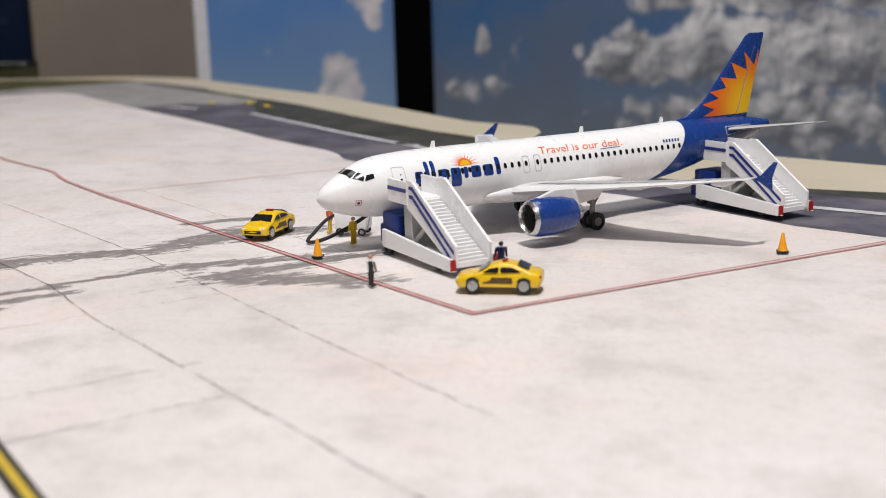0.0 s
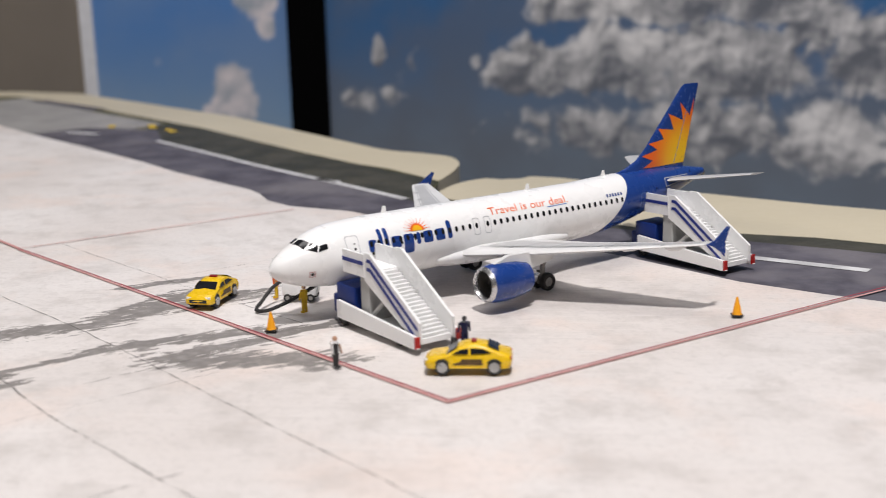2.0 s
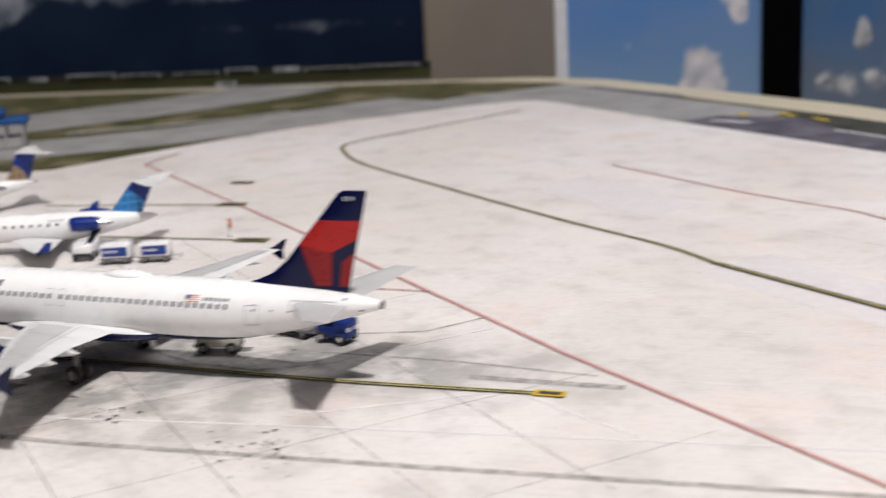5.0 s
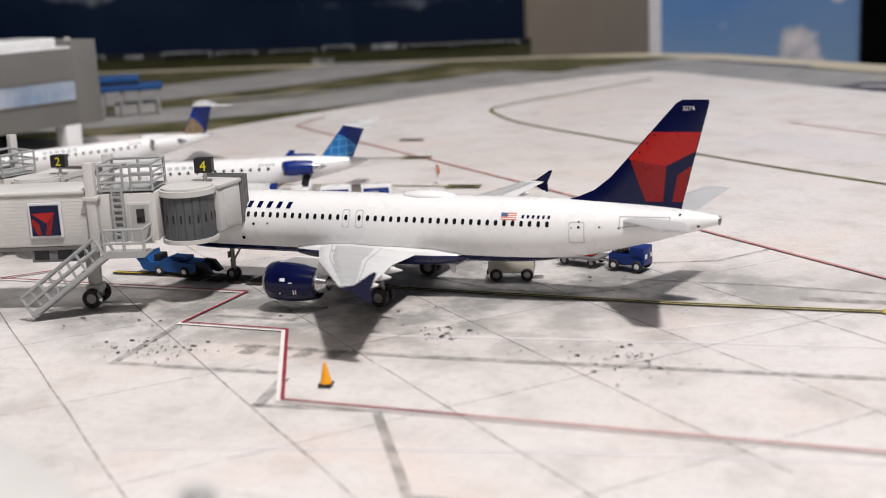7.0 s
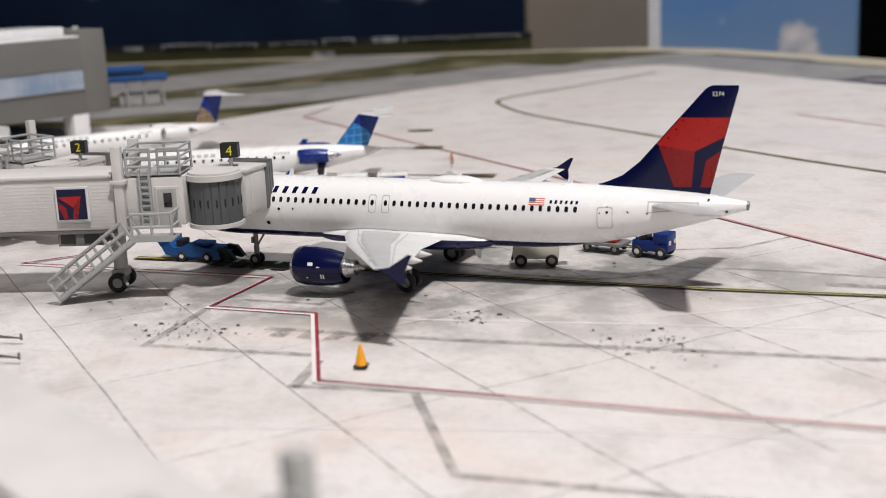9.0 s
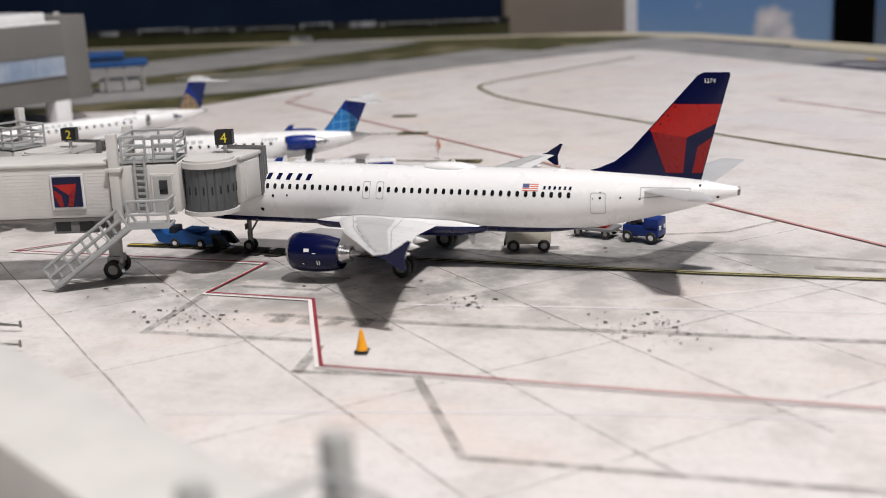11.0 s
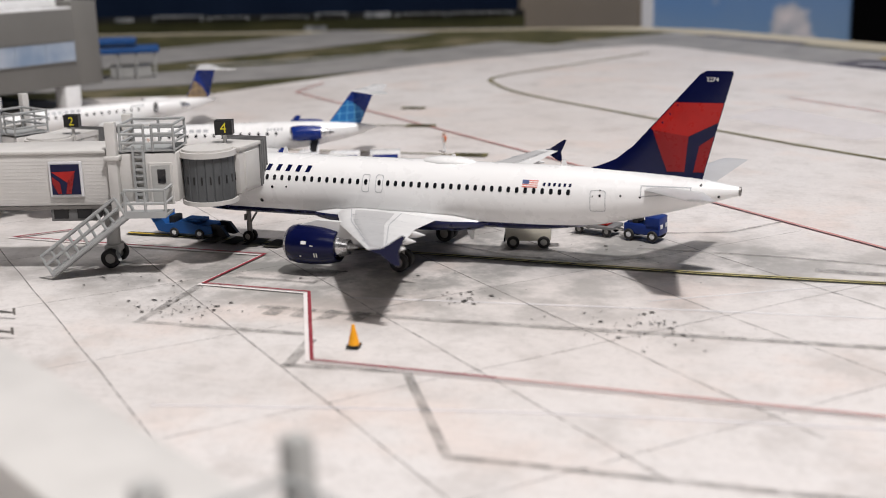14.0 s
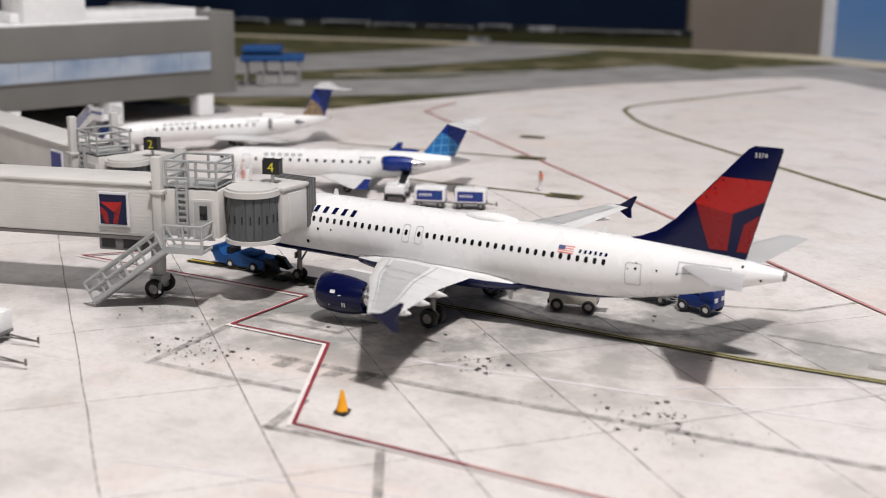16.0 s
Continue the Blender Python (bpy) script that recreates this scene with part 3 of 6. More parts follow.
A320 = Body([(0, 3.35, 0.03, 0.03), (0.25, 3.37, 0.46, 0.46), (0.7, 3.43, 0.81, 0.80), (1.4, 3.55, 1.16, 1.13), (2.2, 3.70, 1.47, 1.42), (3.0, 3.85, 1.71, 1.64),
             (4.0, 3.97, 1.87, 1.82), (5.2, 4.05, 1.95, 1.93), (6.5, 4.08, 1.98, 1.975), (15, 4.08, 1.98, 1.975), (23.5, 4.08, 1.98, 1.975), (26, 4.14, 1.92, 1.95),
             (28, 4.26, 1.78, 1.85), (30, 4.43, 1.56, 1.66), (32, 4.61, 1.27, 1.39), (34, 4.8, 0.92, 1.03), (35.6, 4.94, 0.58, 0.64), (36.6, 5.01, 0.34, 0.36), (36.95, 5.03, 0.27, 0.27)])

# a mould with a lower-lying hull
A320_LOW = Body([(q, z + 0.1 - 0.35 * min(q / 5, 1) * (1 if q < 24 else max((33 - q) / 9, 0)), hh, w) for q, z, hh, w in A320.rows])


def jet(name, x, y, turn, label, skin, tail_mat, engine_mat, fence_mat, hull=A320, exits=(14.6, 15.5), drop=0.0):
    """A narrow-body twin jet; its nose is at the origin, its tail along x."""
    p = thing(name, x, y, 0, turn, label, "model aircraft")
    fus = part("fuselage", hull.mesh(), skin, p, "", 60)
    # belly fairing
    bm = B()
    rows = [(10.2, 0.05), (11.0, 0.55), (12.3, 0.86), (14, 1.0), (18, 1.0), (20.3, 0.9), (21.8, 0.6), (22.8, 0.05)]
    rings = []
    for q, s in rows:
        rings.append([bm.verts.new((q, 2.12 * s ** 0.35 * math.sin(2 * math.pi * i / 28), 2.6 + 0.88 * s * math.cos(2 * math.pi * i / 28))) for i in range(28)])
    for a, b in zip(rings, rings[1:]):
        for i in range(28):
            bm.faces.new((a[i], a[(i + 1) % 28], b[(i + 1) % 28], b[i]))
    part("belly_fairing", bm, skin, p, "", 60)
    for s, side in ((-1, "left"), (1, "right")):
        st = [(s * 0.6, 11.9, 19.3, 2.6, 0.13), (s * 2.0, 12.65, 19.3, 2.75, 0.13), (s * 6.4, 15.0, 19.7, 3.2, 0.115), (s * 10.6, 17.85, 20.9, 3.68, 0.11), (s * 14.8, 20.6, 22.15, 4.22, 0.10)]
        wing = part("wing", wing_mesh(st), PALE, p, "pale grey wing", 35)

        def top(q, ys):
            ys = abs(ys)
            for a, b in zip(st, st[1:]):
                ya, yb = abs(a[0]), abs(b[0])
                if ya <= ys <= yb:
                    f = (ys - ya) / (yb - ya)
                    x0, x1, z, th = (a[k] + (b[k] - a[k]) * f for k in (1, 2, 3, 4))
                    t = min(max((q - x0) / (x1 - x0), 0), 1)
                    return z + foil(t, th) * (x1 - x0)
            return 3.8

        # darker walkway panel, flap and aileron seams on the upper side
        bm = B()
        cells = 14
        grid = []
        for i in range(cells + 1):
            ys = 2.6 + (14.3 - 2.6) * i / cells
            a, b = [(r1, r2) for r1, r2 in zip(st, st[1:]) if abs(r1[0]) <= ys <= abs(r2[0])][0]
            f = (ys - abs(a[0])) / (abs(b[0]) - abs(a[0]))
            x0, x1 = a[1] + (b[1] - a[1]) * f, a[2] + (b[2] - a[2]) * f
            grid.append([bm.verts.new((x0 + (x1 - x0) * t, s * ys, top(x0 + (x1 - x0) * t, ys) + 0.025)) for t in (0.19, 0.3, 0.45, 0.6)])
        for a, b in zip(grid, grid[1:]):
            for i in range(3):
                bm.faces.new((a[i], a[i + 1], b[i + 1], b[i]))
        part("wing_panel", bm, WING, wing, "grey panel on the wing", 35)
        bm = B()
        for t in (0.15, 0.66):
            line = []
            for i in range(cells + 1):
                ys = 2.3 + (14.5 - 2.3) * i / cells
                a, b = [(r1, r2) for r1, r2 in zip(st, st[1:]) if abs(r1[0]) <= ys <= abs(r2[0])][0]
                f = (ys - abs(a[0])) / (abs(b[0]) - abs(a[0]))
                x0, x1 = a[1] + (b[1] - a[1]) * f, a[2] + (b[2] - a[2]) * f
                q = x0 + (x1 - x0) * t
                line.append([bm.verts.new((q + d, s * ys, top(q + d, ys) + 0.03)) for d in (-0.03, 0.03)])
            for a, b in zip(line, line[1:]):
                bm.faces.new((a[0], a[1], b[1], b[0]))
        part("flap_seam", bm, GREYLINE, wing)
        for ys in (4.2, 6.0, 7.6, 9.2, 10.9, 12.6):
            xa = 12.65 + (ys - 2.0) * 0.55
            q = xa + 1.0
            dot = poly([(q + 0.2 * math.cos(k * math.pi / 6), s * ys + 0.12 * math.sin(k * math.pi / 6)) for k in range(12)])
            for v in dot.verts:
                v.co = Vector((v.co.x, v.co.z, top(v.co.x, v.co.z) + 0.04))
            part("access_panel", dot, GREYLINE, wing, "small dark access panel")
        # seams across the span
        for ys in (4.9, 6.6, 9.8):
            bm = B()
            x0 = 12.65 + (ys - 2.0) * 0.56
            x1 = 19.3 + max(ys - 6.0, 0) * 0.2
            line = [[bm.verts.new((x0 + (x1 - x0) * t, s * (ys + d), top(x0 + (x1 - x0) * t, ys + d) + 0.045)) for d in (-0.025, 0.025)] for t in (0.15, 0.3, 0.45, 0.6, 0.75, 0.9)]
            for a, b in zip(line, line[1:]):
                bm.faces.new((a[0], a[1], b[1], b[0]))
            part("panel_seam", bm, GREYLINE, wing)
        # tip fence
        bm = B()
        prism(bm, [(20.75, 4.2), (21.5, 4.35), (22.55, 5.05), (22.75, 5.02), (22.35, 4.15), (22.4, 3.5), (22.15, 3.5), (21.3, 4.05)], s * 14.76, s * 14.88)
        part("tip_fence", bm, fence_mat, p, "coloured wing tip fence")
        # flap track fairings
        for ys, ln in ((6.9, 2.9), (9.7, 2.5), (12.6, 2.1)):
            xe = 19.7 + (ys - 6.4) * 0.214 + 0.75
            zz = 3.2 + (ys - 6.4) * 0.125 - 0.2
            bm = B()
            revolve(bm, [(xe - ln, 0.02), (xe - ln * 0.8, 0.17), (xe - ln * 0.5, 0.24), (xe - ln * 0.2, 0.16), (xe, 0.02)], s * ys, zz, 12, 1.2)
            part("flap_fairing", bm, PALE, p, "", True)
        # engine
        ye, ze = s * 5.75, 1.72

        def along(rows):
            return [(11.3 + (q - 11.05) * 0.88, r) for q, r in rows]
        bm = B()
        revolve(bm, along([(11.05, 0.98), (11.25, 1.1), (11.8, 1.2), (12.8, 1.22), (13.8, 1.14), (14.75, 0.95), (14.75, 0.84), (13.5, 0.8)]), ye, ze)
        eng = part("engine_nacelle", bm, engine_mat, p, "", True)
        bm = B()
        revolve(bm, along([(11.25, 1.105), (11.05, 0.99), (10.97, 0.92), (11.05, 0.85), (11.4, 0.82)]), ye, ze)
        part("intake_lip", bm, METAL, eng, "polished intake lip", True)
        bm = B()
        revolve(bm, along([(11.38, 0.83), (12.3, 0.83), (12.3, 0.25), (11.7, 0.02)]), ye, ze)
        part("intake_fan", bm, DARKMETAL, eng, "dark fan", True)
        bm = B()
        for i in range(18):
            a = 2 * math.pi * i / 18
            m = Matrix.Translation((12.3, ye, ze)) @ Matrix.Rotation(a, 4, "X") @ Matrix.Rotation(radians(35), 4, "Z")
            box(bm, (0, 0, 0.54), (0.03, 0.22, 0.56), 0, m)
        part("fan_blades", bm, DARKMETAL, eng)
        bm = B()
        revolve(bm, along([(14.3, 0.7), (14.9, 0.62), (15.5, 0.46), (15.5, 0.4), (15.2, 0.36), (16.0, 0.1), (16.15, 0.01)]), ye, ze, 24)
        part("exhaust_core", bm, METAL, eng, "bare metal exhaust", True)
        for q, a, w, h in () if skin is SKIN_TAIL else ((12.75, 18, 0.34, 0.2), (13.25, 10, 0.22, 0.05), (12.5, -22, 0.1, 0.08), (13.4, -18, 0.06, 0.3), (13.55, -18, 0.06, 0.3)):
            bm = B()
            rr = 1.235 - max(q - 12.8, 0) * 0.08
            angles = [radians(a) - h / 2 / rr, radians(a) + h / 2 / rr]
            vs = [bm.verts.new((q + d, ye + s * rr * math.cos(g), ze + rr * math.sin(g))) for g, d in ((angles[0], -w / 2), (angles[0], w / 2), (angles[1], w / 2), (angles[1], -w / 2))]
            bm.faces.new(vs)
            part("engine_marking", bm, WHITE, eng)
        bm = B()
        prism(bm, [(11.9, ze + 1.15), (13.2, ze + 1.55), (15.6, ze + 1.5), (17.0, ze + 1.3), (16.6, ze + 0.75), (15.0, ze + 0.5), (12.6, ze + 0.9)], ye - 0.17, ye + 0.17)
        part("pylon", bm, PALE, eng)
        # tailplane
        st2 = [(s * 0.5, 31.3, 35.0, 5.0, 0.10), (s * 6.22, 35.05, 36.6, 5.72, 0.09)]
        part("tailplane", wing_mesh(st2), WING, p, "grey tailplane", 35)
        bm = lay(outline([(31.6, 4.72), (34.4, 4.95), (34.4, 5.3), (31.6, 5.35)], 0.05), hull.side, s, 0.3, 0.02)
        part("tailplane_slot", bm, GREYLINE, fus, "grey outline round the tailplane root")
        # main leg
        gear_leg(p, "main_gear", 17.71, s * 3.8, 2.7, 0.58, 0.42, 0.46)
    gear_leg(p, "nose_gear", 5.07, 0, 2.45, 0.38, 0.24, 0.26)
    # fin
    fin_st = [(5.3, 27.3, 34.8, 0, 0.07), (5.9, 27.8, 34.95, 0, 0.07), (6.15, 28.8, 35.0, 0, 0.075), (6.6, 29.85, 35.12, 0, 0.08), (7.4, 30.85, 35.32, 0, 0.085), (8.8, 32.1, 35.68, 0, 0.085), (11.6, 34.6, 36.42, 0, 0.085), (11.78, 34.95, 36.4, 0, 0.03)]
    bm = wing_mesh(fin_st, True)
    fin = part("tail_fin", bm, tail_mat, p, "", 35)

    def fin_y(q, z):
        for a, b in zip(fin_st, fin_st[1:]):
            if a[0] <= z <= b[0]:
                f = (z - a[0]) / (b[0] - a[0])
                x0, x1, th = (a[k] + (b[k] - a[k]) * f for k in (1, 2, 4))
                t = min(max((q - x0) / (x1 - x0), 0), 1)
                return foil(t, th) * (x1 - x0)
        return 0.02

    # cockpit panes
    for s in (-1, 1):
        for quad in (((1.58, 3), (2.02, 3), (2.3, 33), (1.84, 43)), ((1.92, 46), (2.37, 36), (2.67, 50), (2.5, 63)), ((2.58, 64), (2.76, 51.5), (3.18, 53), (3.17, 63.5))):
            bm = B()
            n = 4
            g = []
            for i in range(n + 1):
                row = []
                for j in range(n + 1):
                    a, b2, c, d = [Vector(q) for q in quad]
                    q = (a * (1 - i / n) + b2 * (i / n)) * (1 - j / n) + (d * (1 - i / n) + c * (i / n)) * (j / n)
                    v = hull.ring(q.x, s * q.y)
                    row.append(bm.verts.new(v + Vector((-0.012, s * 0.012, 0.014))))
                g.append(row)
            for i in range(n):
                for j in range(n):
                    bm.faces.new((g[i][j], g[i + 1][j], g[i + 1][j + 1], g[i][j + 1]))
            part("cockpit_window", bm, GLASS, p, "dark cockpit window pane", True)
        # cabin windows
        first = None
        spots = [exits[0] - 0.55 - 0.53 * i for i in range(15)] + [exits[1] + 0.58 + 0.518 * i for i in range(23)]
        for q in spots:
            if first is None:
                bm = lay(poly(round_rect(-0.11, 4.68 - drop, 0.11, 5.01 - drop, 0.1, 4)), lambda a, b: hull.side(10, b), s, 0.12, 0.015)
                first = part("cabin_window", bm, GLASS, fus)
                first.matrix_basis = pose(q * K, 0, 0)
            elif q < 25:
                share(first, "cabin_window", pose(q * K, 0, 0), fus)
            else:
                part("cabin_window", lay(poly(round_rect(q - 0.11, 4.68 - drop, q + 0.11, 5.01 - drop, 0.1, 4)), hull.side, s, 0.12, 0.015), GLASS, fus)
        for q, w, z0, z1, line in ((4.7, 0.85, 3.75, 5.45, GREYLINE), (29.2, 0.9, 3.78, 5.02, GREYLINE), (exits[0], 0.5, 4.25, 5.3, GREYLINE), (exits[1], 0.5, 4.25, 5.3, GREYLINE)):
            if skin is SKIN_TAIL and q > 28:
                line = BLUELINE
            bm = lay(outline(round_rect(q - w / 2, z0 - drop, q + w / 2, z1 - drop, 0.12, 2), 0.035), hull.side, s, 0.3, 0.016)
            door = part("cabin_door", bm, line, fus, "thin door outline")
            if 10 < q < 20:
                bm = lay(poly(round_rect(q - 0.11, 4.68 - drop, q + 0.11, 5.01 - drop, 0.12, 4)), hull.side, s, 0.12, 0.015)
                part("cabin_window", bm, GLASS, fus)
            else:
                for dx, dz, r in ((0.12, 0.95, 0.07), (0.12, 1.25, 0.04), (-0.3, 0.9, 0.035)):
                    part("door_mark", lay(poly(round_rect(q + dx - r, z0 - drop + dz - r, q + dx + r, z0 - drop + dz + r, r * 0.5, 2)), hull.side, s, 0.2, 0.018), GLASS, door)
    for s in (-1, 1):
        for q, z, w in ((6.0, 3.9, 0.1), (8.1, 4.25, 0.09), (9.1, 4.3, 0.06), (7.2, 3.3, 0.12), (30.5, 4.75, 0.06), (31.6, 4.7, 0.06), (34.9, 5.4, 0.07), (35.9, 4.75, 0.08)):
            part("fuselage_port", lay(poly(round_rect(q - w, z - w, q + w, z + w, w * 0.9, 3)), hull.side, s, 0.2, 0.017), GLASS, fus)
    # aerials and tail tip
    for q in (7.9, 19.5, 26.5):
        bm = prism(B(), [(q, hull.at(q)[0] + hull.at(q)[1] - 0.05), (q + 0.15, hull.at(q)[0] + hull.at(q)[1] + 0.42), (q + 0.35, hull.at(q)[0] + hull.at(q)[1] + 0.42), (q + 0.4, hull.at(q)[0] + hull.at(q)[1] - 0.05)], -0.03, 0.03)
        part("blade_aerial", bm, WHITE, p)
    bm = prism(B(), [(20.5, 1.75), (20.75, 1.2), (20.95, 1.2), (21.0, 1.75)], -0.03, 0.03)
    part("blade_aerial", bm, WHITE, p)
    bm = B()
    revolve(bm, [(36.88, 0.28), (37.06, 0.25), (37.08, 0.17), (36.88, 0.15)], 0, 5.03, 20)
    part("exhaust_ring", bm, DARKMETAL, p, "dark tail exhaust", True)
    return p, fus, fin, fin_y


def clip_poly(pts, keep):
    """Keeps of an outline what lies within a convex one."""
    out = list(pts)
    n = len(keep)
    for i in range(n):
        ax, ay = keep[i]
        bx, by = keep[(i + 1) % n]
        src, out = out, []
        for j in range(len(src)):
            p, q = src[j], src[(j + 1) % len(src)]
            dp = (bx - ax) * (p[1] - ay) - (by - ay) * (p[0] - ax)
            dq = (bx - ax) * (q[1] - ay) - (by - ay) * (q[0] - ax)
            if dp >= 0:
                out.append(p)
            if dp * dq < 0:
                t = dp / (dp - dq)
                out.append((p[0] + (q[0] - p[0]) * t, p[1] + (q[1] - p[1]) * t))
        if len(out) < 3:
            return []
    return out


FIN = [(29.75, 6.02), (34.93, 6.02), (36.36, 11.6), (34.66, 11.6), (32.2, 8.82), (30.95, 7.42)]


def navy_jet():
    p, fus, fin, fin_y = jet("navy_tailed_airliner", -5.07, 0, 0,
                             "white model airliner with navy belly and red tail, at jet bridge", SKIN_BELLY, NAVY, NAVY, NAVY)
    # red facets of the tail emblem
    shapes = [(RED, [(32.0, 10.0), (36.2, 10.0), (35.72, 8.92), (34.05, 8.08), (32.0, 8.4), (31.2, 8.9)]),
              (RED_DARK, [(32.0, 8.4), (34.05, 8.08), (33.85, 6.0), (32.88, 6.0)]),
              (RED_DARK, [(34.66, 7.55), (35.6, 8.22), (35.0, 6.0), (34.34, 6.0)])]
    for s in (-1, 1):
        for m, pts in shapes:
            q = clip_poly(pts[::-1], FIN)
            if q:
                part("tail_facet", lay(poly(q), fin_y, s, 0.5, 0.02), m, fin, "red tail emblem facet")
        bm = letters("3274", 0.24)
        for v in bm.verts:
            v.co.x += 34.95
            v.co.z += 11.2
        part("fleet_number", lay(bm, fin_y, s, 0.4, 0.025, None if s < 0 else 35.5), WHITE, fin, "small white number")
        # brand name as slanted bars, and registration as a row of bars
        for i in range(5):
            q = 7.5 + i * 0.7
            bm = poly([(q, 5.24), (q + 0.3, 5.24), (q + 0.4, 5.6), (q + 0.1, 5.6)])
            part("name_bar", lay(bm, A320.side, s, 0.2, 0.02), NAVY, fus, "navy bar of the name")
        for i in range(6):
            q = 25.9 + i * 0.31
            part("registration_bar", lay(poly([(q, 5.13), (q + 0.15, 5.13), (q + 0.17, 5.31), (q + 0.02, 5.31)]), A320.side, s, 0.2, 0.02), NAVY, fus)
        for i in range(7):
            z = 5.02 + i * 0.055
            part("flag_stripe", lay(poly([(24.65, z), (25.6, z), (25.6, z + 0.055), (24.65, z + 0.055)]), A320.side, s, 0.2, 0.018),
                 FLAGRED if i % 2 == 0 else WHITE, fus)
        part("flag_canton", lay(poly([(24.65, 5.2), (25.05, 5.2), (25.05, 5.405), (24.65, 5.405)]), A320.side, s, 0.2, 0.024), FLAGBLUE, fus)
    # roof dome
    bm = B()
    revolve(bm, [(17.6, 0.02), (18.0, 0.45), (19.0, 0.68), (20.2, 0.62), (21.0, 0.35), (21.4, 0.02)], 0, 5.98, 24, 0.55)
    part("radome", bm, WHITE, p, "white dome on the roof", True)
    return p


def sun_jet():
    p, fus, fin, fin_y = jet("blue_tailed_airliner", 95.0, 24.0, 47.3,
                             "white model airliner with blue tail, orange sun rays and boarding stairs", SKIN_TAIL, BLUE, BLUE, BLUE, A320_LOW, (13.9, 14.8), 0.38)
    # sun rays fanning from the foot of the rudder: tips and the notches between them
    tips = [(30.5, 6.05), (30.4, 6.9), (31.15, 7.75), (32.15, 8.75), (33.2, 9.75), (34.4, 10.5), (35.95, 10.7)]
    notches = [(31.2, 6.02), (31.5, 6.5), (31.95, 7.25), (32.65, 7.95), (33.7, 8.55), (34.75, 9.15), (35.5, 9.45), (35.85, 9.5)]
    for s in (-1, 1):
        for k, tip in enumerate(tips):
            q = clip_poly([(34.7, 6.03), notches[k + 1], tip, notches[k]], FIN)
            if len(q) > 2:
                part("sun_ray", lay(poly(q), fin_y, s, 0.4, 0.02 + 0.002 * (k % 2)), SUNFADE, fin, "orange sun ray fading to yellow")
        q = clip_poly([(34.7, 6.03), (34.93, 6.03), (35.85, 9.5), (35.5, 9.45)], FIN)
        part("sun_rudder", lay(poly(q), fin_y, s, 0.4, 0.026), SUNFADE, fin, "yellow foot of the sun on the rudder")
        part("rudder_seam", lay(poly([(33.75, 6.1), (33.8, 6.1), (35.5, 10.9), (35.45, 10.9)]), fin_y, s, 0.4, 0.032), BLUELINE, fin)
        # slogan
        bm = letters("Travel is our deal.", 0.42, 0.12)
        w = max(v.co.x for v in bm.verts)
        for v in bm.verts:
            v.co.x = 15.1 + v.co.x * 6.8 / w
            v.co.z += 4.92
        part("slogan", lay(bm, A320_LOW.side, s, 0.2, 0.02, None if s < 0 else 18.5), ORANGE, fus, "orange slogan on the fuselage")
        bm = poly([(20.0, 4.80), (21.7, 4.82), (21.7, 4.87), (20.0, 4.85)])
        part("slogan_underline", lay(bm, A320_LOW.side, s, 0.2, 0.02, None if s < 0 else 18.5), BLUELINE, fus)
        for i in range(6):
            q = 25.4 + i * 0.26
            part("registration_bar", lay(poly([(q, 4.78), (q + 0.15, 4.78), (q + 0.17, 4.97), (q + 0.02, 4.97)]), A320_LOW.side, s, 0.2, 0.02), BLUE, fus)
        # brand name as bars with tall and hanging strokes
        for q, w, z0, z1 in ((5.75, 0.5, 3.98, 4.68), (6.4, 0.24, 3.98, 5.22), (6.78, 0.24, 3.98, 5.22), (7.16, 0.62, 3.98, 4.68), (7.95, 0.64, 3.55, 4.68),
                             (8.78, 0.26, 3.98, 4.68), (9.25, 0.62, 3.98, 4.68), (10.05, 0.62, 3.98, 4.68), (10.86, 0.3, 3.98, 5.05)):
            q = 5.75 + (q - 5.75) * 1.14
            part("name_bar", lay(poly(round_rect(q, z0, q + w * 1.14, z1, 0.12, 2)), A320_LOW.side, s, 0.2, 0.012), BLUE, fus, "blue bar of the name")
        # small rising sun over the name: a half disc and separate thin rays
        for i in range(11):
            t = radians(5 + 17 * i)
            a0, a1 = t - 0.085, t + 0.085
            ray = [(9.4 + 0.42 * math.cos(a0), 4.80 + 0.34 * math.sin(a0)), (9.4 + 1.05 * math.cos(t), 4.80 + 0.72 * math.sin(t)), (9.4 + 0.42 * math.cos(a1), 4.80 + 0.34 * math.sin(a1))]
            part("emblem_ray", lay(poly(ray), A320_LOW.side, s, 0.25, 0.022), ORANGE, fus, "orange emblem ray")
        pts = [(9.4 + 0.5 * math.cos(radians(t)), 4.78 + 0.4 * math.sin(radians(t))) for t in range(0, 181, 15)]
        part("sun_emblem", lay(poly(pts), A320_LOW.side, s, 0.25, 0.026), ORANGE, fus, "orange rising sun")
        pts = [(9.4 + 0.36 * math.cos(radians(t)), 4.78 + 0.3 * math.sin(radians(t))) for t in range(0, 181, 15)]
        part("sun_emblem_core", lay(poly(pts), A320_LOW.side, s, 0.25, 0.03), AMBER, fus)
        part("nose_badge", lay(outline([(1.95, 2.95), (2.3, 2.95), (2.3, 3.3), (1.95, 3.3)], 0.03), A320_LOW.side, s, 0.2, 0.02), RED, fus)
        part("nose_badge_dot", lay(poly(round_rect(2.03, 3.03, 2.22, 3.22, 0.09)), A320_LOW.side, s, 0.2, 0.02), BLACK, fus)
    return p


AMBERLINE = paint("gold_line_enamel", (0.45, 0.32, 0.17), 0.4)


